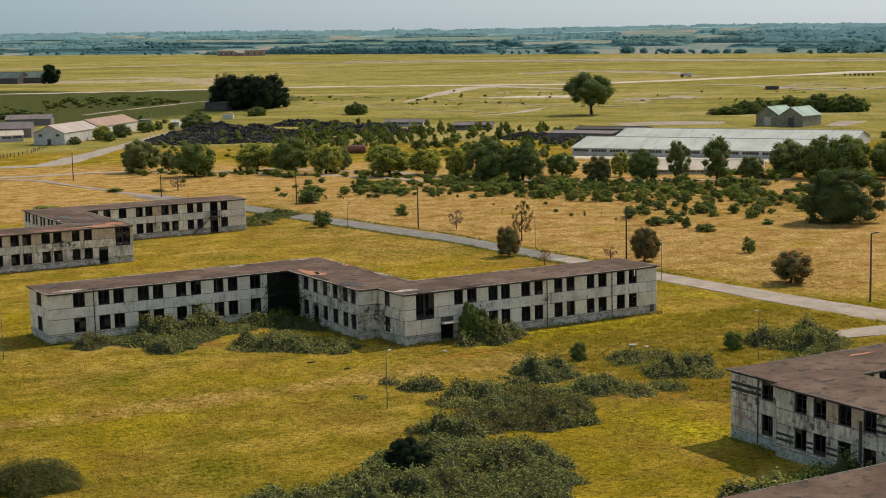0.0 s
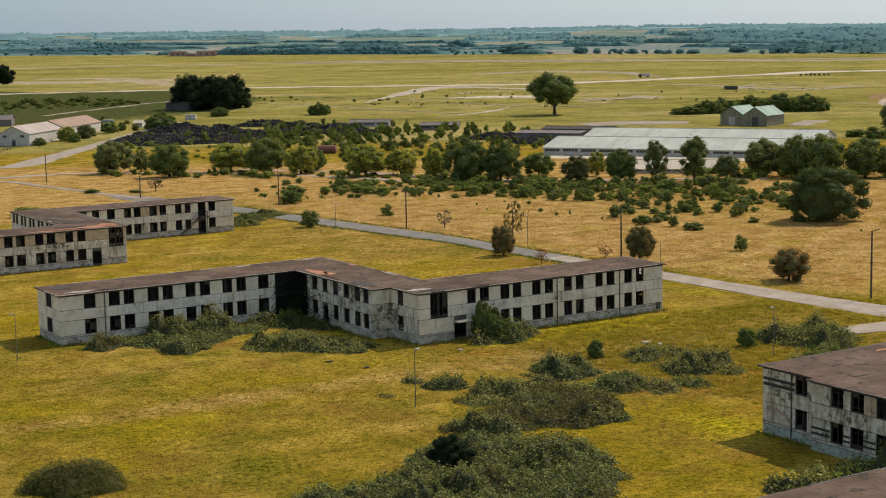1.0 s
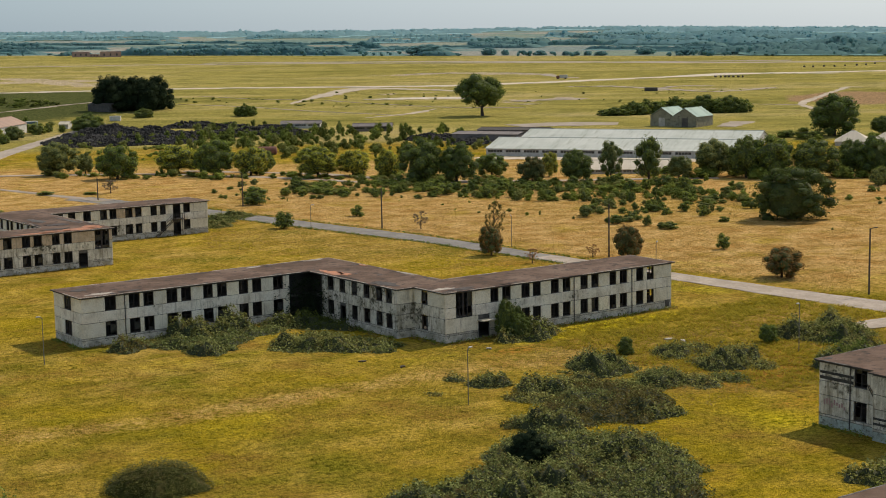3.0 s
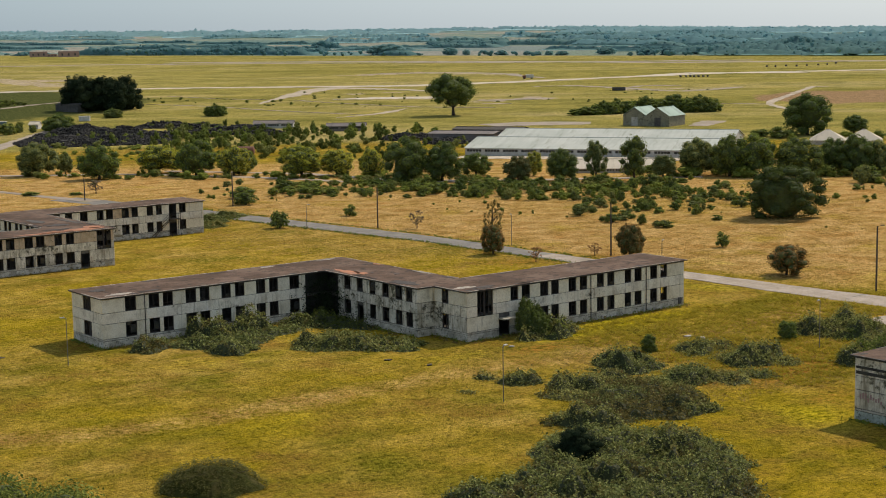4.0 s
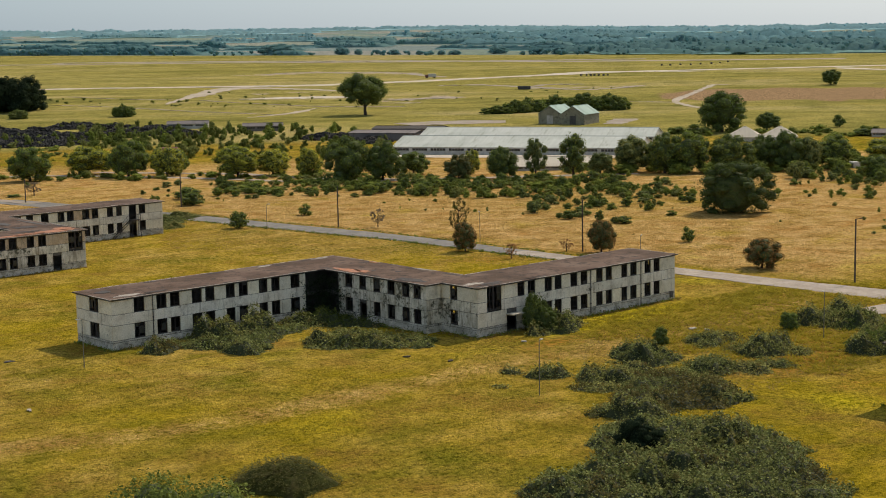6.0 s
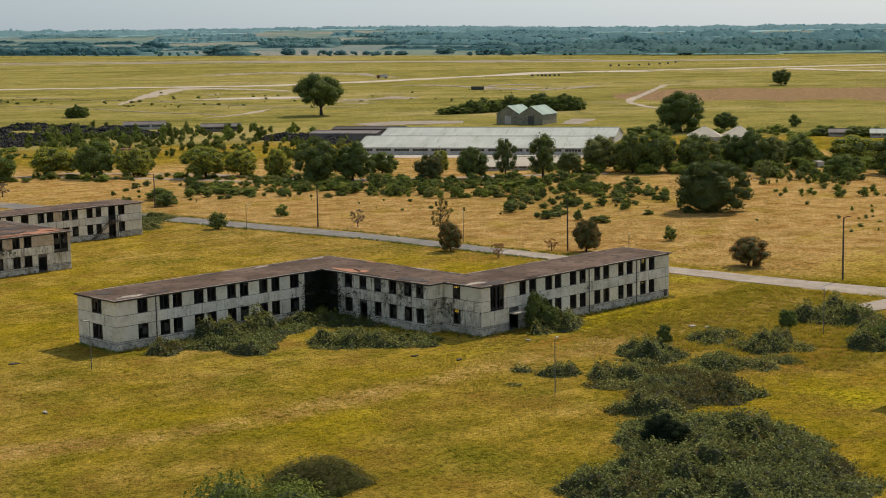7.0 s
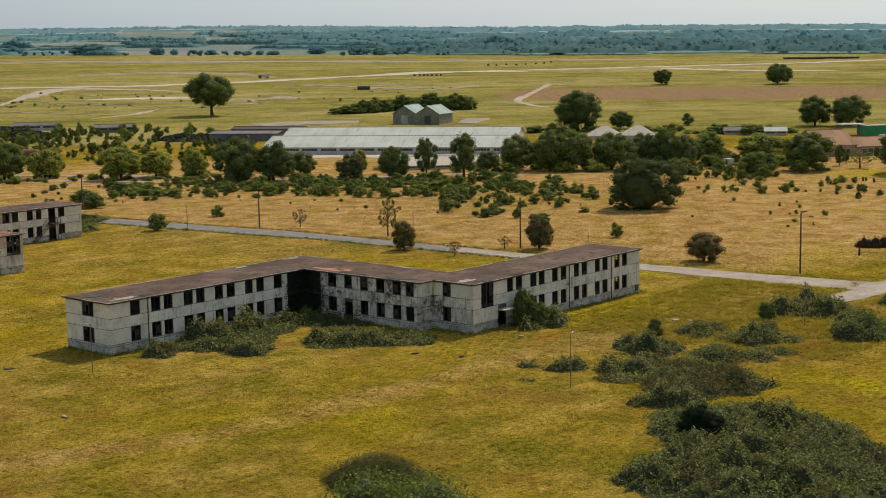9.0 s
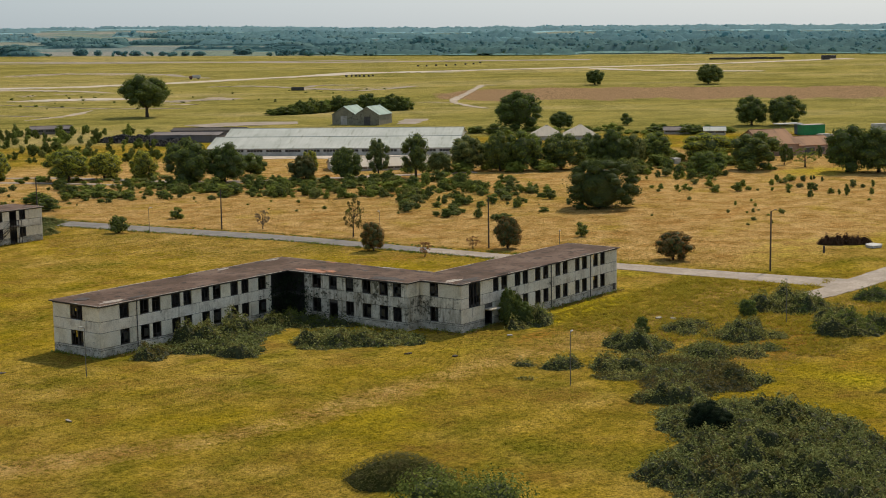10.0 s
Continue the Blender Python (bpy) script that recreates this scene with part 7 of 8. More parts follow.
tufts("dark_tufts", 3200, [(-80.4, -20.3), (-14.6, -80.3), (46.6, -22.0), (-58.8, 31.1)], (0.06, 0.15), DARKBLADES, 12, "dark olive tufts and dead weeds in the near grass", 6)


def weeds(name, lines, per_m, mat, seed, label):
    """A ragged fringe of weeds along the foot of walls."""
    r = np.random.default_rng(seed)
    quads = []
    for x0, y0, x1, y1 in lines:
        n = int(math.hypot(x1 - x0, y1 - y0) * per_m)
        for _ in range(n):
            k = r.random()
            x, y = x0 + (x1 - x0) * k + r.normal(0, 0.25), y0 + (y1 - y0) * k + r.normal(0, 0.25)
            s = r.uniform(0.12, 0.55) * (0.6 + 0.9 * abs(noise.noise((x * 0.3, y * 0.3, 1.0))))
            leaf_quads(r, (x, y, s * 0.5), (s * 0.6, s * 0.6, s * 0.6), 9, 0.10, quads)
    q = np.concatenate(quads).reshape(-1, 3)
    q[:, 2] = np.maximum(q[:, 2], 0.0)
    tagged(new(name, raw_mesh(name, q, [(4 * i, 4 * i + 1, 4 * i + 2, 4 * i + 3) for i in range(len(q) // 4)], mat)), label, "weeds", kind="stuff")


weeds("weeds", [(-0.9, -0.5, 37.8, -0.5), (-36.8, 26.9, -4, 26.9), (-37.2, 27.4, -37.2, 35.9), (-4.1, 27, -4.1, 6.6), (-1.4, 6.5, -1.4, -0.3), (2.2, -54.7, 2.2, -85)], 5.0, LEAF["green"], 1, "green weeds along the foot of the barracks")
def beside(pts, half):
    """Lines along both edges of a road."""
    out = []
    for (x0, y0), (x1, y1) in zip(pts, pts[1:]):
        ln = math.hypot(x1 - x0, y1 - y0)
        nx, ny = -(y1 - y0) / ln, (x1 - x0) / ln
        out += [(x0 + nx * s, y0 + ny * s, x1 + nx * s, y1 + ny * s) for s in (half, -half, -half - 0.5)]
    return out


weeds("verge_weeds", beside(ROAD[1:4], 3.9) + beside(ROAD[3:6], 3.2), 3.2, LEAF["green"], 3, "green weeds along the edges of the asphalt road")
weeds("dry_weeds", [(-0.9, -1.0, 37.8, -0.9), (-36.8, 26.3, -4, 26.3), (-52, 92.5, -3, 92.5), (-3, 121.2, 30, 121.2), (-4.8, 25, -4.8, 6), (-2.2, 6, -2.2, -1)], 4.0, BLADES, 2, "dry grass along the foot of the barracks")

# ---- black heaps ----
def heap(x, y, rx, ry, h, n, seed, label):
    r = np.random.default_rng(seed)
    ob = thing("spoil_heap", pose(x, y, land(x, y) - 0.1, 0, 0, -39), label, "heap", "black heaps")
    verts, faces = [], []
    for _ in range(n):
        t, k = r.uniform(0, 6.283), math.sqrt(r.uniform(0, 1))
        lump = 0.65 + 0.5 * noise.noise((k * math.cos(t) * 3 + seed, k * math.sin(t) * 3, 0))
        c = np.array((rx * k * math.cos(t), ry * k * math.sin(t), h * (1 - k ** 2.2) * lump))
        s = r.uniform(0.2, 0.62)
        m = np.array(Euler(r.uniform(0, 6.28, 3)).to_matrix())
        b = np.array([(-1, -.7, -.5), (1, -.6, -.5), (.8, .7, -.5), (-.9, .8, -.4), (-.7, -.6, .5), (.8, -.7, .4), (.9, .6, .6), (-.8, .6, .5)]) * s
        k0 = len(verts)
        verts += list(b @ m.T + c)
        faces += [tuple(k0 + i for i in q) for q in ((0, 3, 2, 1), (4, 5, 6, 7), (0, 1, 5, 4), (1, 2, 6, 5), (2, 3, 7, 6), (3, 0, 4, 7))]
    part("rubble", raw_mesh("rubble", verts, faces, BLACKHEAP), None, ob)["kind"] = "stuff"
    bm = bmesh.new()
    rings = []
    for k in (1.05, 0.8, 0.5, 0.2):
        rings.append([bm.verts.new((rx * k * math.cos(t), ry * k * math.sin(t), max(-0.3, h * (1 - k ** 2.2) * 0.55))) for t in np.linspace(0, 2 * math.pi, 24, endpoint=False)])
    for a0, b0 in zip(rings, rings[1:]):
        for i in range(24):
            bm.faces.new((a0[i], a0[(i + 1) % 24], b0[(i + 1) % 24], b0[i]))
    bm.faces.new(rings[-1])
    part("mound", bm, BLACKHEAP, ob)


for i, (x, y) in enumerate([(127.3, 407.8), (141.4, 401.9), (160.1, 456.6), (155.1, 395.1), (164.7, 434.0), (143.8, 438.0), (126.2, 423.6), (182.9, 407.0), (199.0, 408.2), (202.4, 464.7), (206.0, 438.1), (207.8, 390.2), (170.2, 412.1), (215.1, 418.7), (234.4, 326.8), (232.2, 301.2)]):
    big = i < 7
    heap(x, y, (15, 16, 14, 13, 15, 14, 9, 14, 13, 13, 12, 10, 12, 12, 12, 9)[i], 15 if big else 11, (3.4, 3.8, 4.2, 3.0, 4.0, 4.0, 2.0, 3.0, 2.8, 3.0, 3.0, 2.4, 2.8, 2.6, 2.6, 2.2)[i], 1500 if big else 900, i + 1, "long black heap of broken spoil")

# ---- airfield: runway, tracks, pads ----
RUN = [(90.6, 803.2), (213.2, 754.0), (326.4, 704.5), (440.0, 599.8), (520.5, 571.9), (654.1, 550.4)] + [(747.6, 460.3), (864.9, 390.6), (962.3, 345.6)][1:]
ribbon("runway", RUN, [6, 7, 9, 12, 13, 13, 13, 13], DIRT, "pale worn runway across the airfield", 0.16, 1.5, 8, 4)
for k, (line, wide, what) in enumerate((
        ([(300, 546), (308.6, 553.2), (340.4, 579.6), (378.8, 613.6), (397.0, 622.5), (407.5, 598.1), (416.2, 567.1), (416.0, 541.5)], [3, 6, 13, 15, 16, 11, 8, 3], "pale bare track curving over the airfield"),
        ([(343, 541), (350.7, 534.8), (363.4, 529.4), (376.0, 516.5), (388.5, 505.9), (394, 498)], [2, 8, 13, 15, 14, 6], "white scraped strip of bare ground"),
        ([(325.4, 552.4), (332.3, 521.9), (340.3, 499.2), (346.1, 479.0), (374.7, 443.2)], [2.5, 2.5, 2.5, 3, 2], "faint footworn track over the airfield"),
        ([(288.9, 457.5), (305.4, 462.2), (315.4, 462.1), (330.5, 468.2), (340.9, 472.5)], [2, 4, 5, 5, 3], "short bare track in the grass"),
        ([(380.7, 462.8), (392.4, 452.3)], [3, 3], "pale scrape of bare ground near the oak"),
        ([(567.7, 391.2), (568.2, 401.3), (517.8, 374.3), (484.5, 359.4), (469.6, 351.2), (460.4, 335.2), (451.9, 315.0)], [4, 5, 4, 4, 6, 4, 3.5], "pale track bending sharply over the airfield"),
        ([(457.3, 370.2), (468.8, 349.8)], [2.5, 3], "faint footworn track over the airfield"),
        ([(578.5, 562.3), (613.7, 565.3), (645.7, 568.9), (667.9, 533.0), (684.3, 498.4)], [8, 14, 16, 14, 10], "pale strip beside the runway"),
        ([(757.9, 446.1), (739.8, 408.9), (735.9, 359.3), (745, 310)], [16, 14, 14, 14], "pale branch of the runway"),
        ([(293.4, 635.2), (304.7, 584.8), (317.8, 567.2)], [2, 3.5, 3], "faint bare track over the airfield"),
        ([(256.5, 586.9), (276.0, 554.3), (288.4, 512.6), (310.5, 460.1)], [2, 3, 3, 2], "faint footworn track over the airfield"))):
    faint = "faint" in what
    ribbon("track", line, [w * 0.6 for w in wide] if faint else wide, PADS if faint else DIRT if "white" in what or "runway" in what else TRACKS, what, 0.15, 0.9 if not faint else 0.5, 3.0, 30 + k, "track", True)
for k, (line, wide) in enumerate((
        ([(513.9, 759.7), (546.3, 769.7), (564.0, 752.9), (581.6, 723.2), (580.9, 673.8), (560, 640), (548, 600)], [4, 12, 13, 10, 10, 7, 4]),
        ([(478.2, 534.1), (497.8, 521.1), (498.3, 480.2), (495.7, 455.8), (498.1, 432.8), (521.6, 428.5), (541.9, 431.1)], [4, 7, 7, 8, 8, 7, 4]),
        ([(498.3, 480.2), (523.6, 486.2), (533.3, 468.4)], [4, 8, 4]),
        ([(388.6, 476.3), (405.6, 468.9), (426.3, 456.3)], [5, 8, 4]))):
    ribbon("track", line, wide, PADS, "pinkish scraped strip of bare ground", 0.15, 1.6, 3.0, 50 + k, "track", True)
ribbon("track", [(38.2, 342.8), (48.7, 334.3), (61.0, 350.5), (94.0, 396.7), (133.1, 448.9), (165.8, 494.1), (184.6, 520.6)], [11, 11, 8, 7, 6, 5, 4], SLABS, "pale concrete lane leading past the barns", 0.12, 0.4, 4, 10, "track")
ribbon("track", [(17.6, 301.1), (34.3, 289.1), (51.8, 296.4), (66.1, 281.1), (85.4, 266.3), (104.2, 221.7), (113.3, 181.4), (136.4, 163.3)], [5, 5, 4, 3, 3, 3, 4, 4], SLABS, "narrow lane through the straw field", 0.12, 0.5, 4, 11, "track")
ribbon("track", [(14.2, 286.8), (31.8, 280.1), (32.9, 245.6), (38.1, 206.4), (40.7, 193.3)], [3, 3, 2.2, 2.4, 4.5], PADS, "tan-grey lane joining the road", 0.12, 0.4, 4, 12, "track")
ribbon("track", [(144.8, 594.5), (165.9, 605.4), (190.4, 614.9), (217.2, 627.2), (240, 637)], [2.5, 2.5, 3, 3, 2], PADS, "faint bare track over the airfield", 0.15, 0.8, 4, 13, "track")

ribbon("track", [(288.9, 1335.2), (412.3, 1293.4), (529.7, 1225.5), (667.5, 1050.5), (760.6, 867.8), (873.1, 708.8)], 16, PADS, "faint grey taxiway strip across the airfield", 0.14, 2.0, 10, 18, "track")
ribbon("track", [(600.1, 1208.5), (667.0, 1119.0), (725.0, 1021.6), (774.3, 890.2), (803.2, 740.9), (850.7, 660.3), (915.0, 542.5)], 22, PADS, "long grey strip of old runway across the airfield", 0.14, 2.0, 10, 21, "track")
ribbon("concrete_pad", [(297.5, 356.8), (314.6, 354.2), (324.9, 343.9), (335.2, 333.5)], [16, 22, 22, 14], PADS, "old pale concrete pad behind the long sheds", 0.12, 1.5, 4, 15, "pad")
ribbon("yard", [shed_at(P1, 0, -7), shed_at(P1, 40, -8), shed_at(P1, 84, -7)], [10, 13, 12], DIRT, "pale bare yard before the long shed", 0.10, 1.2, 4, 19, "yard")
ribbon("concrete_pad", [(349.3, 285.8), (375.6, 300.2)], [8, 10], PADS, "bare pale ground beside the gabled sheds", 0.12, 1.5, 4, 16, "pad")
ribbon("track", [(98.1, 266.0), (119.9, 224.2), (123.6, 181.2), (137.6, 162.6), (157.7, 148.6), (183.1, 130.3)], [3, 3, 4, 4, 4, 3], SLABS, "lane under the row of field trees", 0.15, 0.6, 4, 17, "track")

# ---- small things on the airfield and in the fields ----
def lorry(x, y, turn, label):
    ob = thing("lorry", pose(x, y, land(x, y) + 0.3, 0, 0, turn), label, "lorry")
    bm = bmesh.new()
    box(bm, 0, 5.0, -1.1, 1.1, 0.7, 2.7, chamfer=0.06)
    part("body", bm, WHITEPAINT, ob)
    bm = bmesh.new()
    box(bm, 5.1, 6.9, -1.1, 1.1, 0.6, 2.2, chamfer=0.15)
    part("cab", bm, REDRUST, ob, "dull red cab")
    for wx in (1.2, 5.9):
        for wy in (-1.0, 1.0):
            bm = bmesh.new()
            tube(bm, (wx, wy - 0.15, 0.45), (wx, wy + 0.15, 0.45), 0.45, 0.45, 12)
            part("wheel", bm, RUBBER, ob)


V = [(531.3, 593.6)][0]
lorry(V[0], V[1], 150, "small white lorry with a red cab on the runway")
for i, (x, y) in enumerate([(598.3, 530.2), (599.8, 527.0), (601.4, 524.9), (602.7, 522.9), (603.6, 520.1), (604.8, 517.1), (606.4, 515.0)] + [(756.2, 594.9), (757.6, 588.0), (769.2, 587.9), (770.5, 579.4), (781.9, 579.4), (793.9, 578.7), (804.9, 579.2), (826.9, 588.6)]):
    ob = thing("bale", pose(x, y, land(x, y), 0, 0, i * 37), "small dark bale standing in a row on the airfield", "bale", "airfield bales")
    bm = bmesh.new()
    tube(bm, (-0.6, 0, 0.6), (0.6, 0, 0.6), 0.62, 0.62, 12)
    part("roll", bm, DARKPAINT, ob)
for i, (x, y) in enumerate([(480.4, 469.8)] + [(926.2, 442.1), (928.3, 429.2), (941.4, 421.9), (942.5, 408.7)]):
    ob = thing("container", pose(x, y, land(x, y), 0, 0, -32 - 20), "dark weathered steel container on the airfield", "container", "airfield containers")
    bm = bmesh.new()
    ln = 7 if i == 0 else 19
    box(bm, 0, ln, -1.3, 1.3, 0.1, 1.9 if i == 0 else 1.5, chamfer=0.06)
    for k in range(int(ln)):
        box(bm, k + 0.3, k + 0.5, -1.36, -1.3, 0.2, 1.8 if i == 0 else 1.4)
    part("body", bm, DARKPAINT, ob)
T0 = [(152.8, 312.3)][0]
tk = thing("tank", pose(T0[0], T0[1], land(*T0), 0, 0, -35), "red rusted cylindrical tank lying on its side", "tank")
bm = bmesh.new()
tube(bm, (-3, 0, 1.5), (3, 0, 1.5), 1.4, 1.4, 20)
tube(bm, (-3.3, 0, 1.5), (-3, 0, 1.5), 0.9, 1.4, 20)
tube(bm, (3, 0, 1.5), (3.3, 0, 1.5), 1.4, 0.9, 20)
part("shell", bm, REDRUST, tk)
for x in (-1.8, 1.8):
    bm = bmesh.new()
    box(bm, x - 0.2, x + 0.2, -1.2, 1.2, -0.1, 0.5)
    part("cradle", bm, DARKPAINT, tk)
fence = thing("field_fence", pose(0, 0, 0), "old wire fence on thin grey posts beside the lane", "fence")
FENCE = [(40.0, 377.0), (48.5, 382.6), (54.4, 386.4), (64.3, 400.1), (70.6, 411.4), (78.0, 424.0)]
stops = [Vector((*a, 0)).lerp(Vector((*b, 0)), i / 4) for a, b in zip(FENCE, FENCE[1:]) for i in range(4)]
for p in stops:
    part("post", shared_box(0.22, 1.5, 0.22, WOODPOLE, "post"), None, fence, "", pose(p.x, p.y, land(p.x, p.y) - 0.1))
for z in (0.6, 1.2):
    bm = bmesh.new()
    for a, b in zip(stops, stops[1:]):
        tube(bm, (a.x + 0.1, a.y, land(a.x, a.y) + z), (b.x + 0.1, b.y, land(b.x, b.y) + z), 0.03, 0.03, 4)
    part("wire", bm, GREYSTEEL, fence)
# white sheets lying in the grass
for i, (x, y) in enumerate([(21.6, -16.1), (22.2, -17.9), (1.2, -6.0), (-14.6, -2.2), (-12.7, -7.7)]):
    ob = thing("rubbish_sheet", pose(x, y, 0.02, 3, 2, i * 50), "crumpled pale sheet of rubbish lying in the grass" if i < 3 else "dark lump of broken timber in the grass", "rubbish")
    bm = bmesh.new()
    blob(bm, 0, 0, 0.85 if i < 2 else 0.45, 0.35, 0, 0.12, 80 + i, 9)
    part("sheet", bm, PALE if i < 3 else BARK, ob)
for i, (x, y) in enumerate([(-48.8, 30.7), (-58.8, 6.6)]):
    ob = thing("rubbish_plank", pose(x, y, 0.02, 4, 3, i * 67), "weathered plank thrown down in the grass", "rubbish")
    bm = bmesh.new()
    box(bm, -0.7, 0.7, -0.14, 0.14, 0.0, 0.09, chamfer=0.02)
    box(bm, -0.5, 0.3, 0.1, 0.3, 0.05, 0.13, chamfer=0.02)
    part("board", bm, DARKPAINT if i % 2 == 0 else FASCIA, ob)
S0 = [(99.6, -14.9)][0]
ob = thing("rubbish_sheet", pose(S0[0], S0[1], 0.05, 0, 0, 20), "large pale sheet of rubbish in the dry grass", "rubbish")
bm = bmesh.new()
blob(bm, 0, 0, 2.4, 1.4, 0, 0.4, 99)
part("sheet", bm, WHITEPAINT, ob)
for x, y, h, w in [(98.7, -7.0, 2.0, 3.6), (99.7, -8.3, 2.1, 3.6), (100.6, -9.6, 2.1, 3.6), (101.6, -10.9, 1.9, 3.4), (102.6, -12.1, 1.6, 3.0)]:
    plant("bush", x, y, h, w * 1.15, "mound", "maroon", "dark maroon bush in a low strip of hedge", "bush", "maroon hedge")
for x, y, h in [(88.7, -10.5, 1.2)]:
    ob = thing("stump", pose(x, y, land(x, y) - 0.05), "short dark broken post in the dry grass", "post")
    bm = bmesh.new()
    tube(bm, (0, 0, -0.2), (0.05, 0, h), 0.22, 0.17, 8)
    tube(bm, (0.05, 0, h), (0.3, 0.1, h * 1.1), 0.12, 0.05, 6)
    part("shaft", bm, WOODPOLE, ob)
# roofless brick ruins far across the airfield
for x, y, h, w in [(629.7, 1583.2, 6.0, 20.3), (649.0, 1542.4, 6.6, 24.0), (638.4, 1564.6, 3.3, 12.1)]:
    ob = thing("brick_ruin", pose(x, y, land(x, y) - 0.1, 0, 0, math.degrees(math.atan2(y - C0[1], x - C0[0])) - 90), "roofless red brick ruin far across the airfield", "ruin", "brick ruins")
    for x0, x1, y0, y1, k in ((-w / 2, w / 2, 0, 0.6, 0.92), (-w / 2, w / 2, 9.4, 10, 1.0), (-w / 2, -w / 2 + 0.6, 0.6, 9.4, 0.8), (w / 2 - 0.6, w / 2, 0.6, 9.4, 1.0)):
        bm = bmesh.new()
        box(bm, x0, x1, y0, y1, 0, h * k)
        part("wall", bm, BRICKRED, ob)
    for k in (0.2, 0.5, 0.8):
        bm = bmesh.new()
        box(bm, -w / 2 + w * k - 0.9, -w / 2 + w * k + 0.9, -0.08, 0.05, h * 0.25, h * 0.65)
        part("opening", bm, DARKPAINT, ob, "dark empty opening")
# light aeroplane parked at the runway's end
for x, y, h, w in [(1055.5, 509.2, 3.4, 9.8)]:
    ob = thing("aeroplane", pose(x, y, land(x, y), 0, 0, FACING), "small grey aeroplane parked at the runway", "aeroplane")
    bm = bmesh.new()
    tube(bm, (-w * 0.4, 0, 1.8), (w * 0.15, 0, 1.9), 0.5, 1.1, 10)
    tube(bm, (w * 0.15, 0, 1.9), (w * 0.42, 0, 1.8), 1.1, 0.5, 10)
    part("fuselage", bm, GREYSTEEL, ob)
    bm = bmesh.new()
    box(bm, -0.2 * w / 2, 0.2 * w / 2, -8, 8, 2.6, 2.85)
    part("wing", bm, GREYSTEEL, ob)
    bm = bmesh.new()
    box(bm, -w * 0.42, -w * 0.3, -0.12, 0.12, 1.8, 4.0)
    part("tail_fin", bm, DARKPAINT, ob)
    for wx in (-0.05 * w, 0.3 * w):
        bm = bmesh.new()
        tube(bm, (wx, -0.2, 0.5), (wx, 0.2, 0.5), 0.5, 0.5, 10)
        part("wheel", bm, RUBBER, ob)
for x, y, h, w in [(937.5, 351.6, 3.3, 5.9), (960.7, 356.1, 2.5, 4.3)]:
    yard_box("container", x, y, w, 3, h, DARKPAINT, "dark weathered container at the runway's end", "container")


# ---- distant woods and hedges, distance haze painted into their leaf colours ----
def far_wood(name, seed, n, spots, label, hh=(7, 12), leaf="far", lumps=3):
    r = np.random.default_rng(seed)
    bm = bmesh.new()
    bmesh.ops.create_icosphere(bm, subdivisions=1, radius=1.0)
    base = np.array([v.co for v in bm.verts])
    tri = np.array([[v.index for v in f.verts] for f in bm.faces])
    bm.free()
    V, F = [], []
    for _ in range(n):
        x, y = spots(r)
        h = r.uniform(*hh)
        z = land(x, y)
        for lump in range(lumps):
            o = r.uniform(-0.5, 0.5, 3) * h
            s = h * r.uniform(0.24, 0.42)
            v = base * (1 + r.uniform(-0.3, 0.3, (len(base), 1))) * np.array((s * 1.15, s * 1.15, s * 0.9)) + np.array((x + o[0], y + o[1], z + h * 0.45 + 0.55 * o[2]))
            F.append(tri + len(base) * len(V))
            V.append(v)
    me = raw_mesh(name, np.concatenate(V), np.concatenate(F), LEAF[leaf])
    me.polygons.foreach_set("use_smooth", [True] * len(me.polygons))
    tagged(new(name, me), label, "woods", kind="stuff")


def polar(az, r):
    return C0[0] + r * math.cos(math.radians(az)), C0[1] + r * math.sin(math.radians(az))


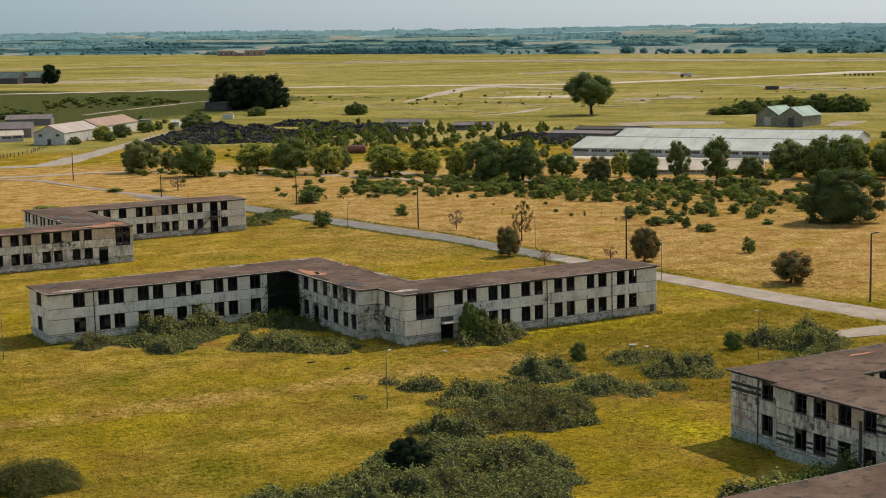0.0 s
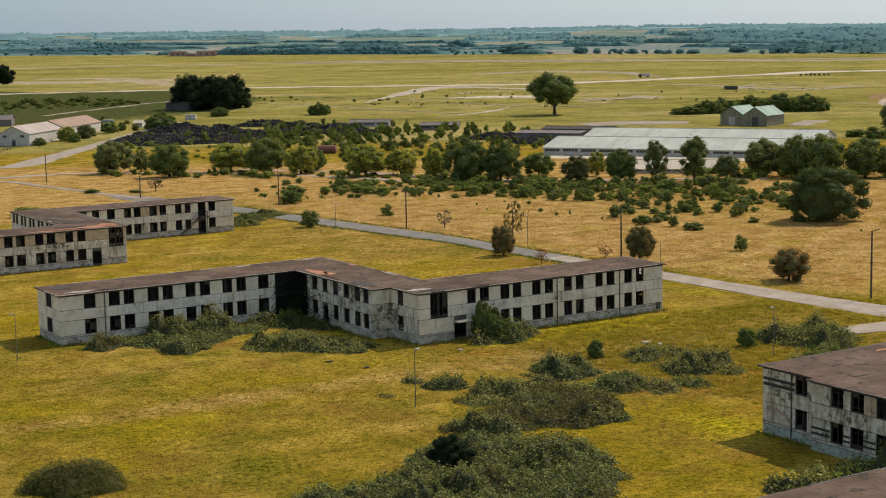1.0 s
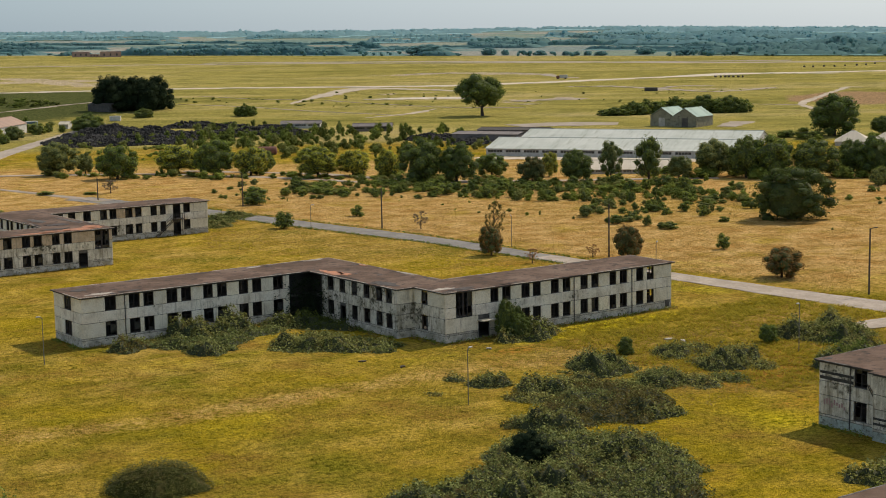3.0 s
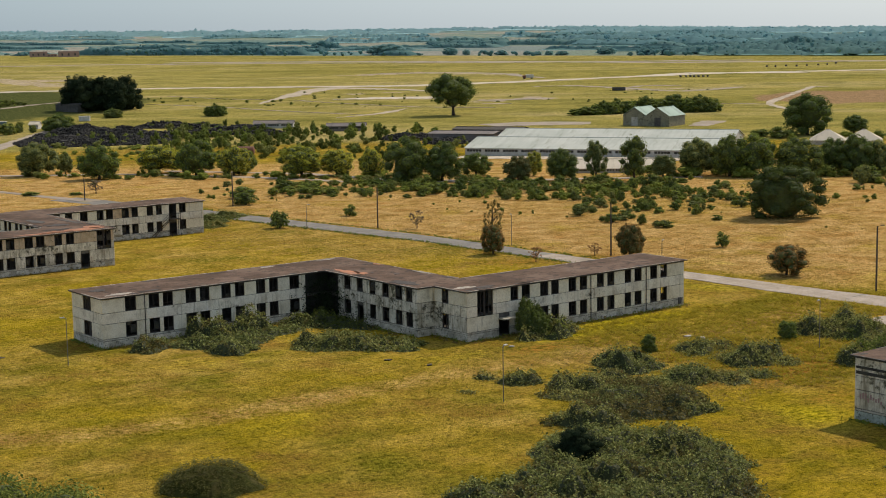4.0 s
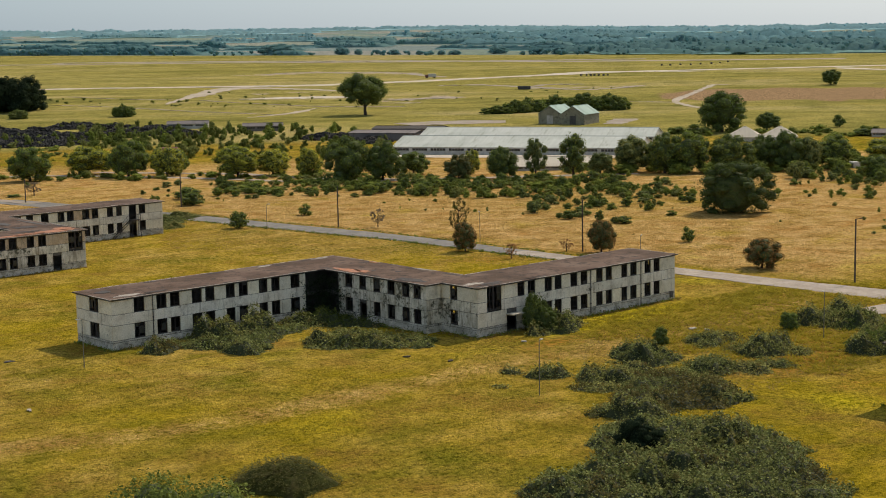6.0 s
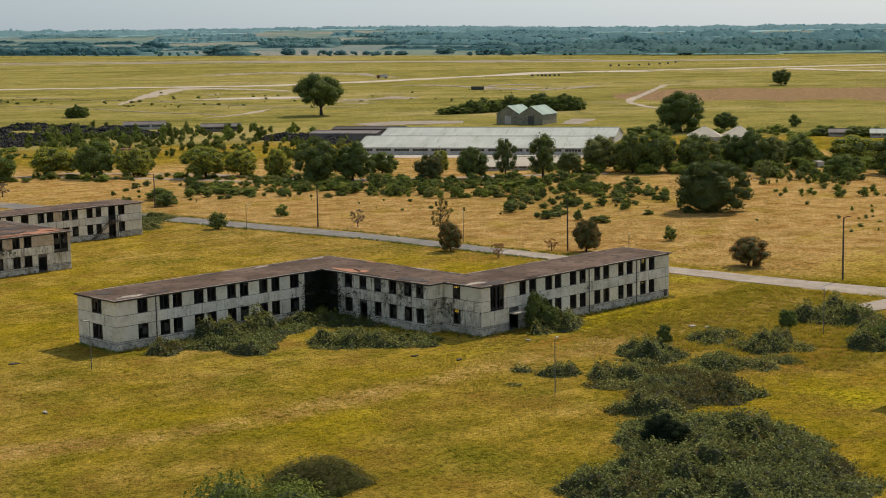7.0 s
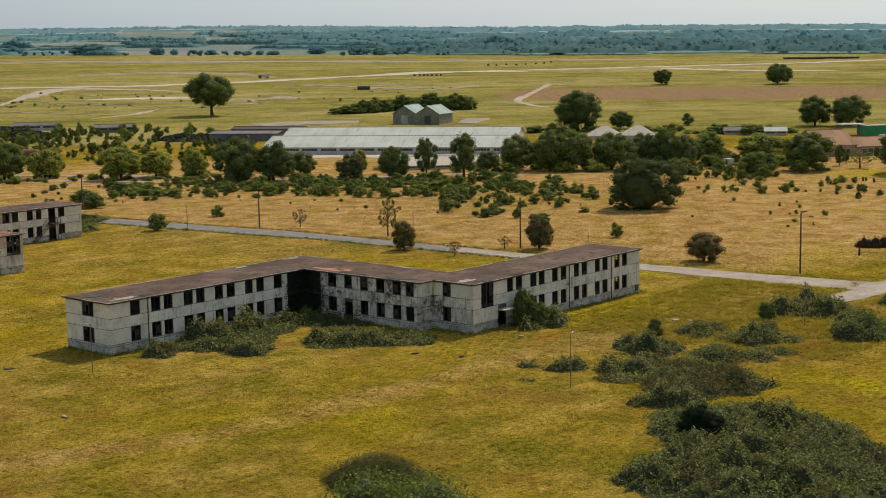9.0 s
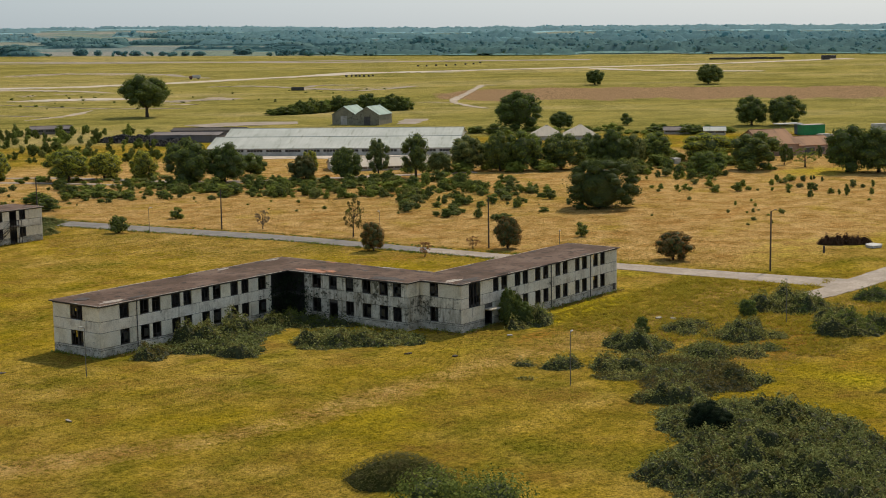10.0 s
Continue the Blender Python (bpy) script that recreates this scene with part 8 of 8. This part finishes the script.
def canopies(name, seed, lines, label, hh, depth, leaf="far", step=2.2, every=1.6):
    """Belts of woodland: one lumpy canopy of crowns running along each line."""
    r = np.random.default_rng(seed)
    V, F, k0, crowns = [], [], 0, []
    shape = np.array([(-1.0, 0.0), (-0.95, 0.45), (-0.6, 0.86), (-0.1, 1.0), (0.5, 0.95), (1.0, 0.3)])
    for (x0, y0), (x1, y1) in lines:
        ln = math.hypot(x1 - x0, y1 - y0)
        n = max(4, int(ln / step))
        k = np.linspace(0, 1, n)
        dx, dy = (x1 - x0) / ln, (y1 - y0) / ln
        s = k * ln
        ph = r.uniform(0, 900)
        lump = np.array([0.8 + 0.35 * noise.noise((v * 0.13 + ph, 0.0, seed)) + 0.45 * noise.noise((v * 0.02 + ph, 3.0, seed)) for v in s])
        lump = np.clip(lump, 0.25, 1.4) * r.uniform(0.88, 1.12, n) * np.clip(np.minimum(s, ln - s) / 12.0, 0.15, 1)
        sway = np.array([noise.noise((v * 0.012 + ph, 9.0, seed)) for v in s]) * depth * 0.3
        h = r.uniform(*hh)
        for a, z in shape:
            off_ = a * depth * 0.5 + sway + r.normal(0, depth * 0.03, n)
            X, Y = x0 + dx * s - dy * off_, y0 + dy * s + dx * off_
            Z = land_many(X, Y) + h * lump * z * (r.uniform(0.95, 1.06, n) if z else 0) - (0.0 if z else 1.0)
            V.append(np.stack([X, Y, Z], axis=1))
        crowns += [(x0 + dx * d - dy * o, y0 + dy * d + dx * o, h * np.interp(d, s, lump)) for d, o in zip(r.uniform(4, ln - 4, int(ln / every)), r.normal(-0.12, 0.33, int(ln / every)) * depth)]
        m = len(shape)
        idx = np.arange(n - 1)
        for u in range(m - 1):
            a = k0 + u * n + idx
            F.append(np.stack([a, a + 1, a + n + 1, a + n], axis=1))
        k0 += m * n
    bm = bmesh.new()
    bmesh.ops.create_icosphere(bm, subdivisions=1, radius=1.0)
    base = np.array([v.co for v in bm.verts])
    tri = np.array([[v.index for v in f.verts] for f in bm.faces])
    bm.free()
    F = [f for q in F for f in q.tolist()]
    for x, y, h in crowns:
        rad = h * r.uniform(0.18, 0.34)
        V.append(base * r.uniform(0.75, 1.25, (len(base), 1)) * (rad * 1.1, rad * 1.1, rad) + (x, y, land(x, y) + h * r.uniform(0.62, 0.9)))
        F += (tri + k0).tolist()
        k0 += len(base)
    me = raw_mesh(name, np.concatenate(V), F, LEAF[leaf])
    me.polygons.foreach_set("use_smooth", [True] * len(me.polygons))
    tagged(new(name, me), label, "woods", kind="stuff")


def pairs(pts):
    return list(zip(pts[::2], pts[1::2]))


def arcs(radii, a0, a1, keep, seed, beyond=False):
    """Chords across the view at given distances (past the airfield's edge if beyond), broken where keep is missed."""
    rr = random.Random(seed)
    out = []
    for d in radii:
        az = a0
        while az < a1:
            ln = rr.uniform(2.0, 5.0)
            if rr.random() < keep(az, d):
                da = rr.uniform(-25, 25)
                ra = d + (float(np.interp(az, BEARING, EDGE_R)) if beyond else 0)
                rb = d + (float(np.interp(az + ln, BEARING, EDGE_R)) if beyond else 0)
                out.append((polar(az, ra + da), polar(az + ln + 0.2, rb + da)))
            az += ln
    return out


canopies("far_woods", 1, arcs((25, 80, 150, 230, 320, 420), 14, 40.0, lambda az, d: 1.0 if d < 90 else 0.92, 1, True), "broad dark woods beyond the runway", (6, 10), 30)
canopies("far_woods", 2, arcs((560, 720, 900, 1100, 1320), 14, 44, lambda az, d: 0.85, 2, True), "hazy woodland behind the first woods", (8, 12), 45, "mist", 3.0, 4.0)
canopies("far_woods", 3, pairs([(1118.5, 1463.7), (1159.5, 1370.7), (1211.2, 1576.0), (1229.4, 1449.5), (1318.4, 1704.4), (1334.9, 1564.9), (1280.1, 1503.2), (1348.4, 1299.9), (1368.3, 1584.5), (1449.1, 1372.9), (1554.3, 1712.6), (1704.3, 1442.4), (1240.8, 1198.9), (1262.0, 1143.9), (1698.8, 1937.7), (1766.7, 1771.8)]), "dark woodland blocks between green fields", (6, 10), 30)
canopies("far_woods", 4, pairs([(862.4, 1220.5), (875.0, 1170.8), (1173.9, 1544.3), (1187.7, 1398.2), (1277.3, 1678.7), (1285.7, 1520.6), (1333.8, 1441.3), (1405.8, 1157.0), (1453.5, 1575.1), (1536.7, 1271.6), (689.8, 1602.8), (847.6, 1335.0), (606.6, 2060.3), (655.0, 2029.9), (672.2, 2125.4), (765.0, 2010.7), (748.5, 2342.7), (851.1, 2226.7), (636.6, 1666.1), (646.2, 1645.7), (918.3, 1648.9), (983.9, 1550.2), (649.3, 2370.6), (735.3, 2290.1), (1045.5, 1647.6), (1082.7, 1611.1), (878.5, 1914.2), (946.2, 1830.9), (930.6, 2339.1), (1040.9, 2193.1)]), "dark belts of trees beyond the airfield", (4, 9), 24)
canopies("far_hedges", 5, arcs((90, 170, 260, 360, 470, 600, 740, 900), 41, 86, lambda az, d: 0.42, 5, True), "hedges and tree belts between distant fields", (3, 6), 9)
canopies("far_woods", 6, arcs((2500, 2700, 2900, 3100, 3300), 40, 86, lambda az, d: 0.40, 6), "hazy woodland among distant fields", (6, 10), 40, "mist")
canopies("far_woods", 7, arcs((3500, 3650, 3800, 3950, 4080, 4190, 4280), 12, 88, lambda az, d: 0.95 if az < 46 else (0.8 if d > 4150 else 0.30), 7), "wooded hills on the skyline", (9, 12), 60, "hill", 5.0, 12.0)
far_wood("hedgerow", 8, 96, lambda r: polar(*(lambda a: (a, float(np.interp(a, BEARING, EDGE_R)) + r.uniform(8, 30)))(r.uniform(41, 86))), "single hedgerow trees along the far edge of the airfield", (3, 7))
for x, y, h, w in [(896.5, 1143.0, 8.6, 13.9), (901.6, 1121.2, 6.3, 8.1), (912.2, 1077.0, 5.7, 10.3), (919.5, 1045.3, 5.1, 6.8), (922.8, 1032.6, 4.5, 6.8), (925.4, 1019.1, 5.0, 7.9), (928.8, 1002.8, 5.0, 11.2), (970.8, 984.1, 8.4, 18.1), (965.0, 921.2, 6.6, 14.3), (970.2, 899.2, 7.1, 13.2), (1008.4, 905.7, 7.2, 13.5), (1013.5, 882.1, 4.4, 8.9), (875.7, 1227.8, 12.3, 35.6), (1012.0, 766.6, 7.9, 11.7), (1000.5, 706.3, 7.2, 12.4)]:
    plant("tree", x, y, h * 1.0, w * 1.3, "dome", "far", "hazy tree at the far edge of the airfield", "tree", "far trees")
